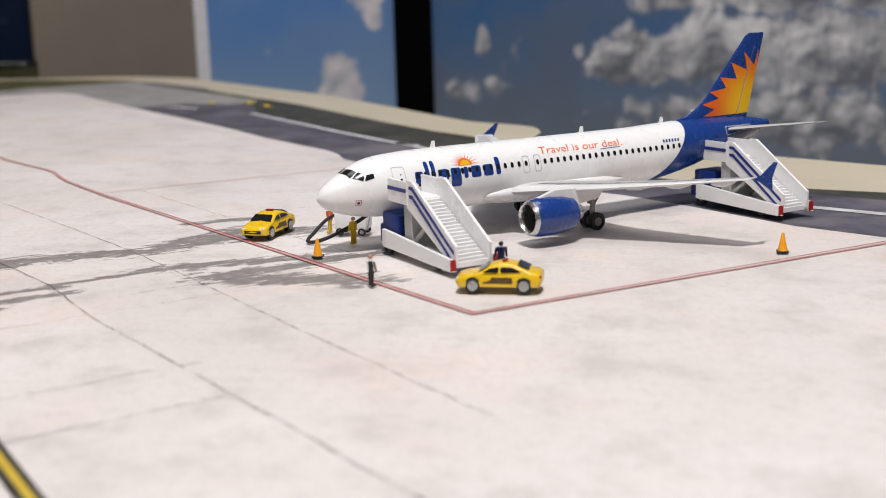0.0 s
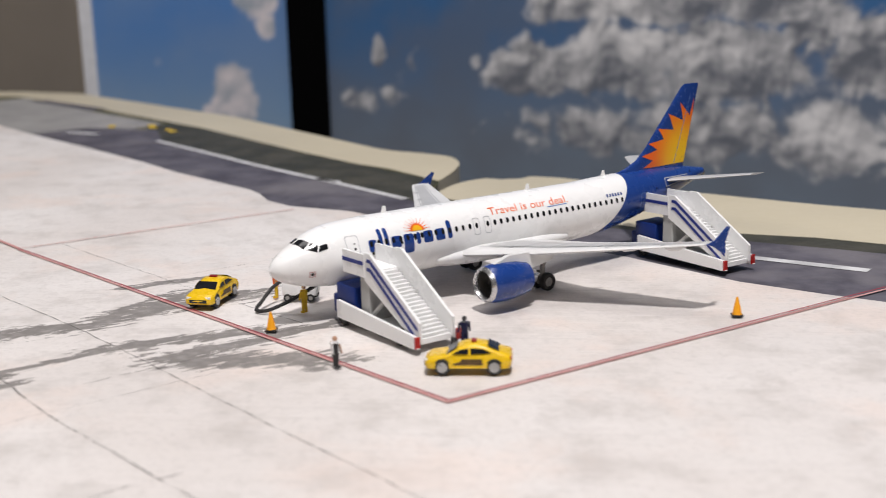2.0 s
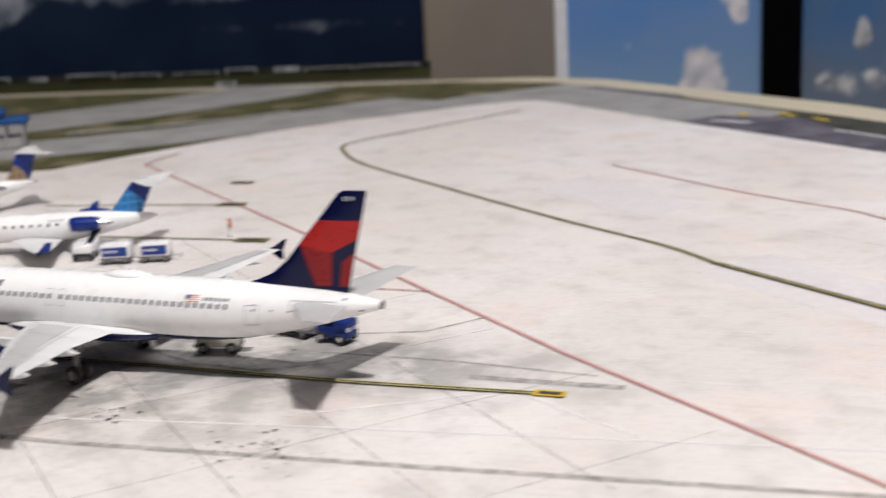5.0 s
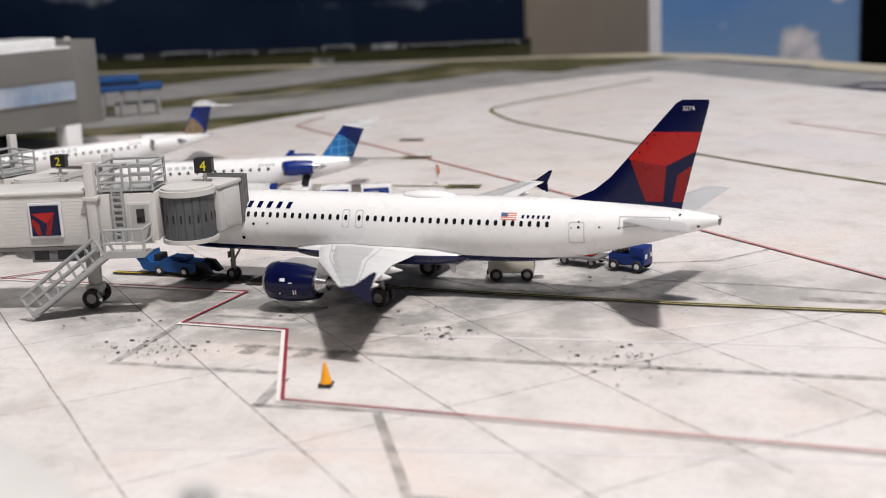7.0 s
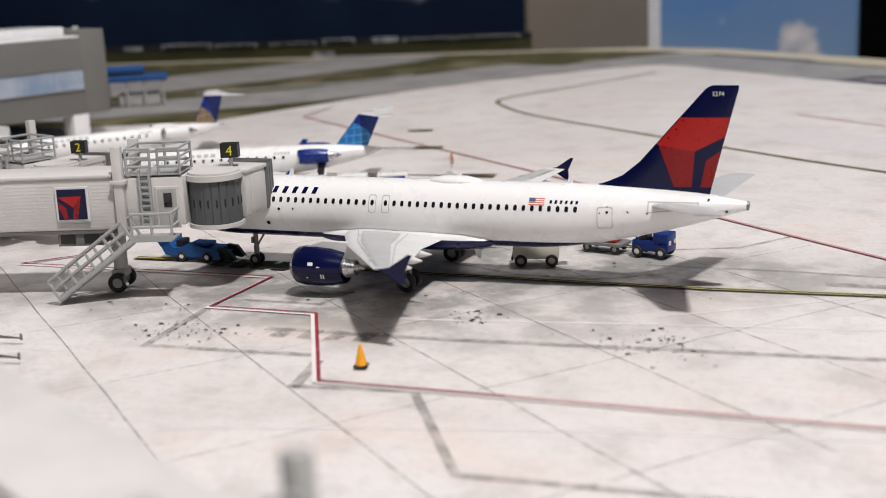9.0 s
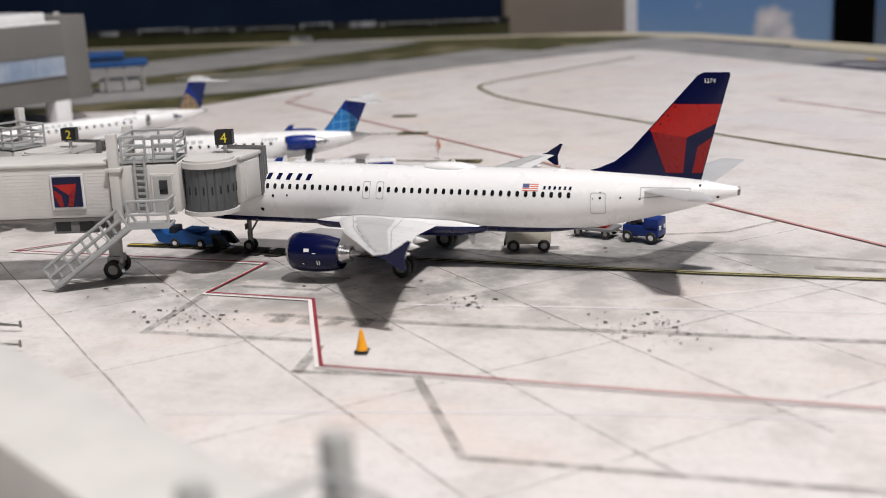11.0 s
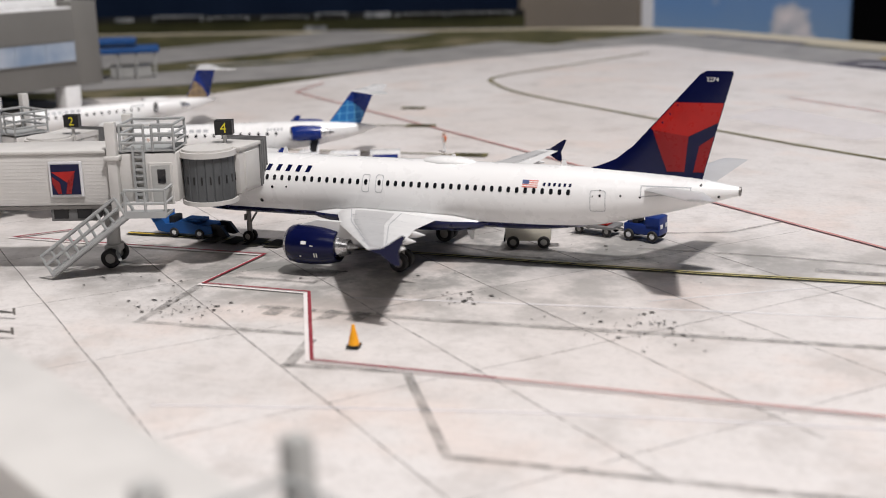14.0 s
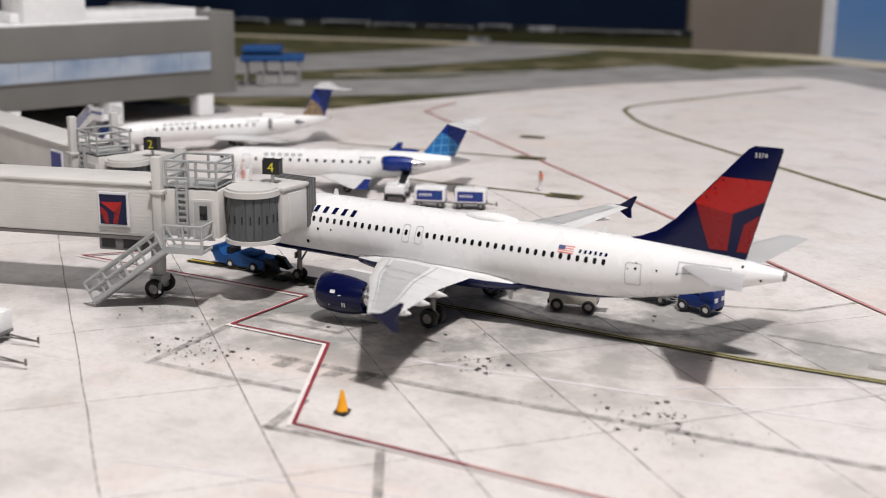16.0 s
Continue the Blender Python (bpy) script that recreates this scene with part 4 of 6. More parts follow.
def small_jet(name, x, y, turn, label, dia, length, fin_mat, fin_art, engine_mat, height):
    """A rear-engined regional jet with a T-tail; nose at the origin, tail along x."""
    p = thing(name, x, y, 0, turn, label, "model aircraft")
    r = dia / 2
    zc = 1.05 + r
    L = length
    rows = [(0, zc - 0.35, 0.02, 0.02), (0.3, zc - 0.33, 0.35 * r, 0.35 * r), (1.0, zc - 0.22, 0.62 * r, 0.62 * r), (2.0, zc - 0.1, 0.85 * r, 0.83 * r), (3.2, zc - 0.02, 0.98 * r, 0.97 * r),
            (4.5, zc, r, r), (L * 0.5, zc, r, r), (L * 0.66, zc, r, r), (L * 0.78, zc + 0.12, 0.86 * r, 0.85 * r), (L * 0.88, zc + 0.3, 0.6 * r, 0.55 * r), (L * 0.955, zc + 0.45, 0.33 * r, 0.25 * r), (L, zc + 0.55, 0.1, 0.08)]
    body = Body(rows)
    fus = part("fuselage", body.mesh(0.5, 36), WHITE, p, "", 60)
    half = L * 0.385
    for s in (-1, 1):
        xw = L * 0.44
        part("wing", wing_mesh([(s * 0.4, xw, xw + 5.0, 1.2, 0.12), (s * 3.0, xw + 1.5, xw + 5.2, 1.38, 0.11), (s * half, xw + 4.6, xw + 6.1, 1.95, 0.1)]), PALE, p, "pale grey wing", 35)
        if fin_art == "globe":
            bm = prism(B(), [(xw + 5.0, 1.9), (xw + 5.8, 2.75), (xw + 6.3, 2.75), (xw + 6.1, 1.9)], s * half - 0.05, s * half + 0.05)
            part("winglet", bm, DEEPBLUE, p, "blue winglet")
        xe = L * 0.69
        bm = B()
        revolve(bm, [(xe, 0.5), (xe + 0.12, 0.62), (xe + 0.8, 0.7), (xe + 2.0, 0.66), (xe + 2.7, 0.55), (xe + 2.7, 0.48), (xe + 1.5, 0.45)], s * (r + 0.75), zc + 0.45, 24)
        eng = part("engine_nacelle", bm, engine_mat, p, "", True)
        bm = B()
        revolve(bm, [(xe + 0.12, 0.625), (xe - 0.03, 0.52), (xe + 0.1, 0.45), (xe + 0.5, 0.42), (xe + 0.5, 0.02)], s * (r + 0.75), zc + 0.45, 24)
        part("intake_lip", bm, METAL, eng, "polished intake lip", True)
        bm = B()
        revolve(bm, [(xe + 2.5, 0.47), (xe + 3.4, 0.3), (xe + 3.9, 0.05)], s * (r + 0.75), zc + 0.45, 20)
        part("exhaust_core", bm, METAL, eng, "bare metal exhaust", True)
        bm = prism(B(), [(xe + 0.5, zc + 0.35), (xe + 2.9, zc + 0.35), (xe + 3.2, zc + 0.55), (xe + 0.5, zc + 0.55)], s * r * 0.6, s * (r + 0.35))
        part("engine_pylon", bm, WHITE, eng)
        gear_leg(p, "main_gear", L * 0.56, s * 1.6, 1.3, 0.36, 0.25, 0.22)
        for q in np.arange(5.2, L * 0.66, 0.79):
            bm = lay(poly(round_rect(q - 0.12, zc + 0.22, q + 0.12, zc + 0.52, 0.1, 3)), body.side, s, 0.2, 0.015)
            part("cabin_window", bm, GLASS, fus)
        for i in range(6):
            q = 5.9 + i * 0.62
            part("name_bar", lay(poly([(q, zc + 0.66), (q + 0.42, zc + 0.66), (q + 0.42, zc + 0.92), (q, zc + 0.92)]), body.side, s, 0.2, 0.015), GREYLINE, fus)
        for i in range(5):
            q = L * 0.60 + i * 0.3
            part("registration_bar", lay(poly([(q, zc + 0.62), (q + 0.2, zc + 0.62), (q + 0.2, zc + 0.82), (q, zc + 0.82)]), body.side, s, 0.2, 0.015), GREYLINE, fus)
        part("cabin_door", lay(outline(round_rect(3.9, zc - 0.75, 4.7, zc + 0.75, 0.1, 2), 0.04), body.side, s, 0.25, 0.016), GREYLINE, fus, "thin door outline")
        for q0, q1 in ((1.75, 2.2), (2.28, 2.75)):
            part("cockpit_window", lay(poly([(q0, zc + 0.3), (q1, zc + 0.32), (q1 - 0.05, zc + 0.62), (q0 + 0.12, zc + 0.55)]), body.side, s, 0.2, 0.02), GLASS, p)
    if fin_art == "globe":
        bm = box(B(), (0, 0, 0), (1.1, 2.6, 0.12), 0.02, Matrix.Translation((4.3, -r - 1.0, 0.85)) @ Matrix.Rotation(radians(38), 4, "X"))
        for i in range(7):
            box(bm, (4.3, -r - 1.9 + i * 0.28, 0.28 + i * 0.22), (1.0, 0.3, 0.08))
        for q in (3.75, 4.85):
            box(bm, (0, 0, 0.45), (0.06, 2.6, 0.7), 0, Matrix.Translation((q, -r - 1.0, 0.85)) @ Matrix.Rotation(radians(38), 4, "X"))
        part("airstair", bm, WHITE, p, "white folding airstair")
    gear_leg(p, "nose_gear", 3.3, 0, 1.2, 0.28, 0.18, 0.16)
    ft = height
    fb = zc + 0.25
    globe = fin_art == "globe"
    c0, c1, c2, c3 = (0.80, 0.932, 0.915, 0.998) if globe else (0.85, 0.962, 0.922, 1.008)
    st = [(fb, L * c0, L * c1, 0, 0.09), (ft - 0.15, L * c2, L * c3, 0, 0.09)]
    fin = part("tail_fin", wing_mesh(st, True), fin_mat, p, "", 35)

    def fin_y(q, z):
        f = min(max((z - st[0][0]) / (st[1][0] - st[0][0]), 0), 1)
        x0, x1 = st[0][1] + (st[1][1] - st[0][1]) * f, st[0][2] + (st[1][2] - st[0][2]) * f
        return foil(min(max((q - x0) / (x1 - x0), 0), 1), 0.09) * (x1 - x0)
    keep = [(L * c0 + 0.05, fb), (L * c1 - 0.08, fb), (L * c3 - 0.08, ft - 0.2), (L * c2 + 0.05, ft - 0.2)]
    for s in (-1, 1):
        gx, gz, gr = (L * 0.855, fb - 0.1, (ft - fb) * 0.84) if globe else (L * 0.84, fb - 0.3, (ft - fb) * 0.84)
        disc = clip_poly([(gx + gr * math.cos(radians(t)), gz + gr * math.sin(radians(t))) for t in range(0, 360, 15)], keep)
        part("globe_field", lay(poly(disc), fin_y, s, 0.4, 0.015), CYAN if fin_art == "globe" else GOLD, fin, "globe emblem field")
        for i in range(9):
            t0 = gz - gr + 2 * gr * (i + 0.5) / 9
            arc = clip_poly([(gx - gr, t0), (gx + gr, t0 + 0.5), (gx + gr, t0 + 0.57), (gx - gr, t0 + 0.07)], disc)
            if len(arc) > 2:
                part("globe_line", lay(poly(arc), fin_y, s, 0.4, 0.022), PALECYAN if globe else AMBERLINE, fin)
            t1 = gx - gr + 2 * gr * (i + 0.5) / 9
            arc = clip_poly([(t1 - 0.2, gz - gr), (t1 - 0.13, gz - gr), (t1 + 0.47, gz + gr), (t1 + 0.4, gz + gr)], disc)
            if len(arc) > 2:
                part("globe_line", lay(poly(arc), fin_y, s, 0.4, 0.024), PALECYAN if globe else AMBERLINE, fin)
        part("tailplane", wing_mesh([(0, L * 0.915, L * 1.03, ft - 0.1, 0.09), (s * L * 0.15, L * 0.995, L * 1.05, ft - 0.02, 0.08)]), WHITE, p, "white tailplane on top of the fin", 35)
    return p

# ---- the hall, the table and the printed walls ----


def flat(name, pts, z, material, parent=None, label=""):
    return part(name, sheet(B(), pts, z), material, parent, label)


def slab(name, pts, z0, z1, material, bevel=0.0):
    bm = prism(B(), pts, z0, z1, "z")
    if bevel:
        top = [e for e in bm.edges if all(abs(v.co.z - z1) < 1e-4 for v in e.verts)]
        bmesh.ops.bevel(bm, geom=top, offset=bevel, segments=3, affect="EDGES", profile=0.5)
    return part(name, bm, material, None, "", 35)


def wall(name, a, b, z0, z1, material, label, thick=4.0, cat="wall"):
    """An upright panel from a to b; its own x runs along it, its front faces the table."""
    d = Vector((b[0] - a[0], b[1] - a[1], 0))
    ob = part(name, box(B(), (d.length / 2, thick / 2, (z0 + z1) / 2), (d.length, thick, z1 - z0)), material, None)
    ob.matrix_basis = pose(a[0] * K, a[1] * K, 0, 0, 0, math.degrees(math.atan2(d.y, d.x)))
    return tagged(ob, label, cat, kind="structure")


tagged(slab("floor", [(-520, -520), (520, -520), (520, 420), (-520, 420)], -154, -150, CARPET), "dark carpeted hall floor", "floor", kind="structure")
# unseen shell added round the table; its greys hold down bounce and reflections
tagged(slab("ceiling", [(-520, -520), (520, -520), (520, 420), (-520, 420)], 430, 434, CEILING), "unseen grey hall ceiling that limits bounced light", "ceiling", kind="structure")
wall("wall_south", (520, -520), (-520, -520), -150, 430, WALL, "unseen dark grey hall wall that limits bounced light")
wall("wall_west", (-520, -520), (-520, 420), -150, 430, WALL, "unseen dark grey hall wall that limits bounced light")
wall("wall_east", (520, 420), (520, -520), -150, 430, WALL, "unseen dark grey hall wall that limits bounced light")
wall("wall_north", (-520, 420), (520, 420), -150, 430, WALL, "unseen dark grey hall wall that limits bounced light")

storm = wall("wall_storm_print", (-260, 134.5), (-43.5, 194), -150, 150, SKY_C, "dark stormy sky photograph printed on the wall")
wall("wall_tan", (-43.2, 195.8), (-24.5, 238), -150, 150, TAN, "plain tan painted wall return")
wall("trim_white", (-24.7, 236.5), (-22.2, 238.5), -150, 150, TRIM, "white painted trim beside the sky print", 3.0, "trim")
wall("wall_sky_print", (-22.2, 238.5), (25, 247.5), -150, 150, SKY_A, "blue sky photograph with small clouds on the wall")
wall("wall_pillar", (24.9, 245.6), (34.3, 246.4), -150, 150, PILLAR, "black upright pillar between two sky prints", 8.0, "pillar")
wall("wall_cloud_print", (33.8, 248), (330, 130), -150, 150, SKY_B, "photograph of heaped clouds printed on the wall")


def on_wall(name, x0, x1, z0, z1, material, out, label=""):
    bm = box(B(), ((x0 + x1) / 2, -out / 2, (z0 + z1) / 2), (x1 - x0, out, z1 - z0))
    return part(name, bm, material, storm, label)


PRINTGRASS = printed("printed_far_grass", (0.03, 0.034, 0.014), (0.075, 0.072, 0.03), 5, None, 0.6, 0, (6, 1, 1))
PRINTROAD = printed("printed_far_road", (0.12, 0.12, 0.12), (0.19, 0.185, 0.18), 4, None, 0.6, 0, (6, 1, 1))
PRINTSHED = printed("printed_far_shed", (0.15, 0.16, 0.17), (0.36, 0.37, 0.38), 1.5)
PRINTDARK = printed("printed_far_dark", (0.012, 0.013, 0.013), (0.03, 0.03, 0.028), 4)
on_wall("printed_grass", 0, 226, -149, 1.9, PRINTGRASS, 0.3, "dark grass strip in the print")
on_wall("printed_road", 90, 226, -3.8, -0.8, PRINTROAD, 0.5, "grey road strip in the print")
rng = random.Random(5)
on_wall("printed_tree_line", 60, 226, 1.7, 3.0, PRINTDARK, 0.4, "dark tree line in the print")
pos = 96.0
while pos < 222:
    w = rng.uniform(4, 16)
    h = rng.uniform(0.6, 1.3)
    on_wall("printed_shed", pos, min(pos + w, 225), 1.9, 1.9 + h, PRINTSHED, 0.6, "pale shed in the print")
    if w > 7:
        on_wall("printed_shed_opening", pos + 0.6, min(pos + w - 0.6, 224), 1.95, 1.9 + h * 0.7, PRINTDARK, 0.8)
    pos += w + rng.uniform(0.6, 5)
on_wall("printed_shed", 176, 181, -2.0, 0.2, PRINTSHED, 0.7, "pale block in the print")

# table boards with rounded corners
def rounded(pts, r, n=5):
    out = []
    m = len(pts)
    for i in range(m):
        p, a, b = Vector(pts[i]), Vector(pts[i - 1]), Vector(pts[(i + 1) % m])
        u, v = (a - p).normalized(), (b - p).normalized()
        k = min(r, (a - p).length / 2.1, (b - p).length / 2.1)
        for j in range(n + 1):
            t = j / n
            out.append(tuple((p + u * k) * (1 - t) ** 2 + p * 2 * t * (1 - t) + (p + v * k) * t * t))
    return out


board = tagged(slab("table_board", rounded([(-150, -140), (90.5, -140), (94.2, 76), (94.9, 84), (94.6, 91), (92.5, 96), (88.5, 98.6), (83.5, 101), (50, 139), (2, 182), (-16, 188), (-45, 182), (-150, 158)], 4), -6, -0.3, CREAM, 1.6),
               "cream table board with a rounded corner under the printed apron", "table")
board2 = tagged(slab("table_board", rounded([(95.8, -140), (300, -140), (300, -8), (130, 66.8), (113, 76.5), (106.5, 81), (101, 82), (97, 78.5), (95.6, 73)], 4), -6, -0.3, CREAM, 1.6),
                "cream table board with a rounded corner beside the first", "table")
for ob, pts in ((board, [(-130, -120), (80, -120), (80, 60), (-130, 120)]), (board2, [(110, -120), (280, -120), (280, -20), (110, 50)])):
    for q in pts:
        part("leg", box(B(), (q[0], q[1], -78), (8, 8, 144), 0.6), GREY, ob, "grey table leg")

# ---- the printed apron ----
mat_sheet = tagged(flat("ground", [(-149, -139), (160, -139), (160, 39), (128.8, 52.6), (116.1, 55.3), (107, 60.5), (96.7, 67.2), (95.1, 70.0), (94.7, 77.8), (92.2, 80.9), (87.4, 86.2), (82.4, 90.2), (73.2, 99.5), (51.1, 123.6),
                                   (22.7, 150.2), (-8, 176), (-30, 180), (-149, 151)], -0.25, GRASS),
                   "printed airport ground sheet with grass and roads", "ground", kind="structure")
ground = mat_sheet
flat("printed_verge", [(44.5, 128.5), (50.8, 123.2), (72.9, 99.2), (82.1, 89.9), (86.7, 85.7), (91.9, 80.6), (94.4, 77.5), (94.8, 69.8), (107, 60.2), (116, 55), (128.6, 52.3), (159, 39), (159, 20), (104, 50), (84, 74), (40, 115)], -0.2, VERGE, ground, "dark verge")
flat("printed_taxiway", [(-26, 120), (-20, 150), (-4, 172), (3, 165), (20.4, 148.5), (43, 128.5), (34, 108), (0, 135)], -0.17, TAXIWAY, ground, "grey taxiway")
part("printed_road", strip(B(), curve_through([(-150, 60), (-104, 92), (-84, 122), (-72, 148), (-66, 172)], 6), 27, -0.17), TAXIWAY, ground, "grey road")
part("printed_road", strip(B(), curve_through([(-112, 52), (-68, 82), (-46, 104), (-33, 126), (-24, 146)], 6), 20, -0.15), TAXIWAY, ground, "grey road")
part("printed_road_edge", strip(B(), curve_through([(-70, 101), (-52, 118), (-44, 130)], 3), 1.2, -0.12), ROADLINE, ground)
part("printed_verge", strip(B(), [(2, 166), (22, 149.6)], 3.0, -0.12), ASPHALT, ground)
flat("printed_asphalt", [(27, 116), (33, 124), (45, 121), (51, 109.5), (73, 87), (84.5, 76), (93.5, 67), (104, 59.5), (117, 53), (130, 48), (159, 36), (159, 14), (128, 30), (108, 38), (95, 50), (60, 80)], -0.14, ASPHALT, ground, "dark asphalt road")
part("printed_road_edge", strip(B(), curve_through([(50.5, 108.9), (62, 97.5), (73, 86.5), (84.5, 75.8), (93.5, 67.1)], 3), 0.9, -0.1), ROADLINE, ground)
part("printed_road_edge", strip(B(), [(96, 63.5), (106, 57.5)], 1.1, -0.1), ROADLINE, ground)
part("printed_road_edge", strip(B(), [(120, 46.5), (131, 41.5)], 1.0, -0.1), ROADLINE, ground)
part("printed_road_edge", strip(B(), [(32.5, 118.5), (38.5, 116)], 1.4, -0.1), ROADLINE, ground)
part("printed_road_edge", strip(B(), [(81.5, 78.5), (84.5, 76.5)], 0.9, -0.1), ROADLINE, ground)
for q in ((35.5, 126.5, 37, 123.5), (41.5, 127, 44, 122.5), (46.5, 121.5, 49, 118)):
    part("printed_yellow_mark", strip(B(), [q[:2], q[2:]], 1.0, -0.08), MARKYELLOW, ground)
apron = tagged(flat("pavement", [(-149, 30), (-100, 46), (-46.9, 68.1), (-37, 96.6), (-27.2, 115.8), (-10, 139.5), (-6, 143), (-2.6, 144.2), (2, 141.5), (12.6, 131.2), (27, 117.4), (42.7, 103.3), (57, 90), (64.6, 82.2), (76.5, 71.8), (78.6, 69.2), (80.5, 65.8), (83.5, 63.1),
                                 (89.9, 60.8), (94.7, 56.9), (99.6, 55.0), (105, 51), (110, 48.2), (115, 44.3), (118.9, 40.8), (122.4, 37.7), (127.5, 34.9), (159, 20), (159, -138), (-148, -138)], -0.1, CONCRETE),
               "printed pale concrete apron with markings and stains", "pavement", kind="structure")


def mark(name, pts, width, material, z=0.0, smooth=False, label=""):
    return part(name, strip(B(), curve_through(pts, 1.5) if smooth else pts, width, z), material, apron, label)


PALEYELLOW = printed("pale_yellow_line", (0.46, 0.40, 0.17), (0.58, 0.51, 0.25), 2)
# slab joints
rng = random.Random(3)
bm = B()
c, s = math.cos(radians(JOINT_TURN)), math.sin(radians(JOINT_TURN))
base = Vector((-9.9, -11.0))
for i in range(-4, 6):
    o = base + Vector((-s, c)) * (7.55 * i)
    strip(bm, [o + Vector((c, s)) * t + Vector((-s, c)) * rng.uniform(-0.05, 0.05) for t in range(-24, 48, 4)], 0.075, -0.07)
for i in range(-3, 5):
    o = Vector((16.3, -8.8)) + Vector((c, s)) * (11.3 * i)
    strip(bm, [o + Vector((-s, c)) * t + Vector((c, s)) * rng.uniform(-0.05, 0.05) for t in range(-24, 32, 4)], 0.05, -0.068)
tagged(part("joint_lines", bm, JOINT, apron, "thin dark slab joints"), kind="stuff")
bm = B()
# joints round the sunburst airliner, one way and across
for line, w in (([(66, 26.5), (75.5, 19.5), (82.7, 14.4), (88.5, 9.2), (95, 4.1), (102.3, -1.5), (112, -9)], 0.12), ([(52, 46), (61, 39.4), (71.5, 31.8), (84, 22.3), (94, 13.9), (101, 8), (112, -1)], 0.08),
                ([(60, 14.5), (70, 6.5), (76, 2), (92.2, -11)], 0.08), ([(84, -3), (92.2, -9.5), (101.8, -17)], 0.09), ([(70, 46), (80, 38), (90, 30.2), (97, 25)], 0.07)):
    pts = [p + Vector((rng.uniform(-0.07, 0.07), rng.uniform(-0.07, 0.07))) for p in (Vector(q[:2]) for q in curve_through(line, 1.2))]
    strip(bm, pts, w, -0.06)
for o in ((66, -4), (72.5, 3), (75, -2), (79.5, 9.8), (84.5, 4.5), (90, -6), (62, 20), (82.5, 34.5), (88, 13), (95, -8)):
    a, ln = radians(48.5), rng.uniform(7, 19)
    pts = [Vector((o[0] + t * math.cos(a) + rng.uniform(-0.09, 0.09), o[1] + t * math.sin(a) + rng.uniform(-0.09, 0.09))) for t in np.arange(0, ln, 1.1)]
    strip(bm, pts, rng.choice((0.05, 0.07, 0.1)), -0.058)
tagged(part("cracks", bm, CRACK, apron, "thin dark cracks and joints"), kind="stuff")

# stand markings
red_stand = [(-14, -0.2), (-16.8, -3.3), (2.6, -2.7), (2.4, -9.7), (9.3, -9.55), (14.75, -19.8)]
mark("red_line", red_stand, 0.19, MARKRED, 0.0, False, "red stand boundary line")
mark("white_edge_line", [(p[0] - 0.1, p[1] - 0.26) for p in red_stand], 0.22, MARKWHITE, -0.03)
mark("red_line", [(14.75, -19.8), (24, -19.5)], 0.17, MARKRED, 0.0)
mark("red_line", [(24, -19.5), (40.3, -19.0), (90, -17)], 0.16, MARKPINK, 0.0)
mark("white_edge_line", [(14.6, -20.08), (40, -19.3), (90, -17.35)], 0.14, MARKWHITE, -0.03)
mark("red_line", [(-36.5, 83.5), (-35.5, 73.3), (7.5, 37.2), (26.6, 20.4)], 0.32, MARKPINK, 0.0, False, "faded red line")
mark("red_line", [(26.6, 20.4), (40.5, 8.4), (60, -6.9), (100, -37)], 0.3, MARKPINK, 0.0, False, "faded red line")
mark("red_line", [(21.8, 20.5), (26.5, 20.5)], 0.16, MARKRED, 0.0)
mark("red_line", [(27, 78.2), (43.3, 63.8), (51, 58.2), (55.5, 55), (60, 50.2), (67.4, 43.9)], 0.3, MARKPINK, 0.0, True, "faded red line")
mark("red_line", [(67.4, 43.9), (107.6, 12.9), (127.5, 33), (150, 55)], 0.14, MARKRED, 0.0, False, "red stand boundary line")
mark("pink_edge", [(67.4, 43.7), (107.6, 12.7), (127.6, 32.7), (150, 54.7)], 0.2, MARKPINK, -0.03)
mark("red_line", [(67.6, 44.0), (84.5, 61.2)], 0.16, MARKPINK, 0.0)
taxi_line = [(-0.7, 130), (-8.8, 109.6), (-14, 96), (-14.4, 91), (-12.4, 86.5), (-4.9, 76.5), (13.2, 60.8), (29.9, 46.9), (40.8, 38.6), (46, 33.2), (59, 22.8), (73.5, 11.3), (80, 5.9), (87, -0.2), (95.5, -8.0), (130, -38)]
mark("olive_taxi_line_edge", taxi_line[:10], 0.6, MARKOLIVE, -0.03, True, "olive taxi line")
mark("olive_taxi_line_edge", taxi_line[9:], 0.85, MARKBLACK, -0.025, True, "dark edging of the taxi line")
mark("taxi_line", taxi_line[9:], 0.34, FADEDYELLOW, 0.0, True, "faded olive-yellow taxi line")
mark("taxi_line", [(77.0, 8.4), (80, 5.9), (87, -0.2), (95.5, -8.0), (130, -38)], 0.27, MARKYELLOW, 0.012, True, "yellow taxi line")
mark("lead_in_line_edge", [(-8, 0), (30, 0.4), (41.4, 1.15)], 0.58, MARKBLACK, -0.03, False, "black edged lead-in line")
for d in (-0.17, 0.17):
    mark("lead_in_line", [(-8, d), (30, 0.4 + d), (41.0, 1.15 + d)], 0.12, PALEYELLOW, 0.0, False, "yellow lead-in line")
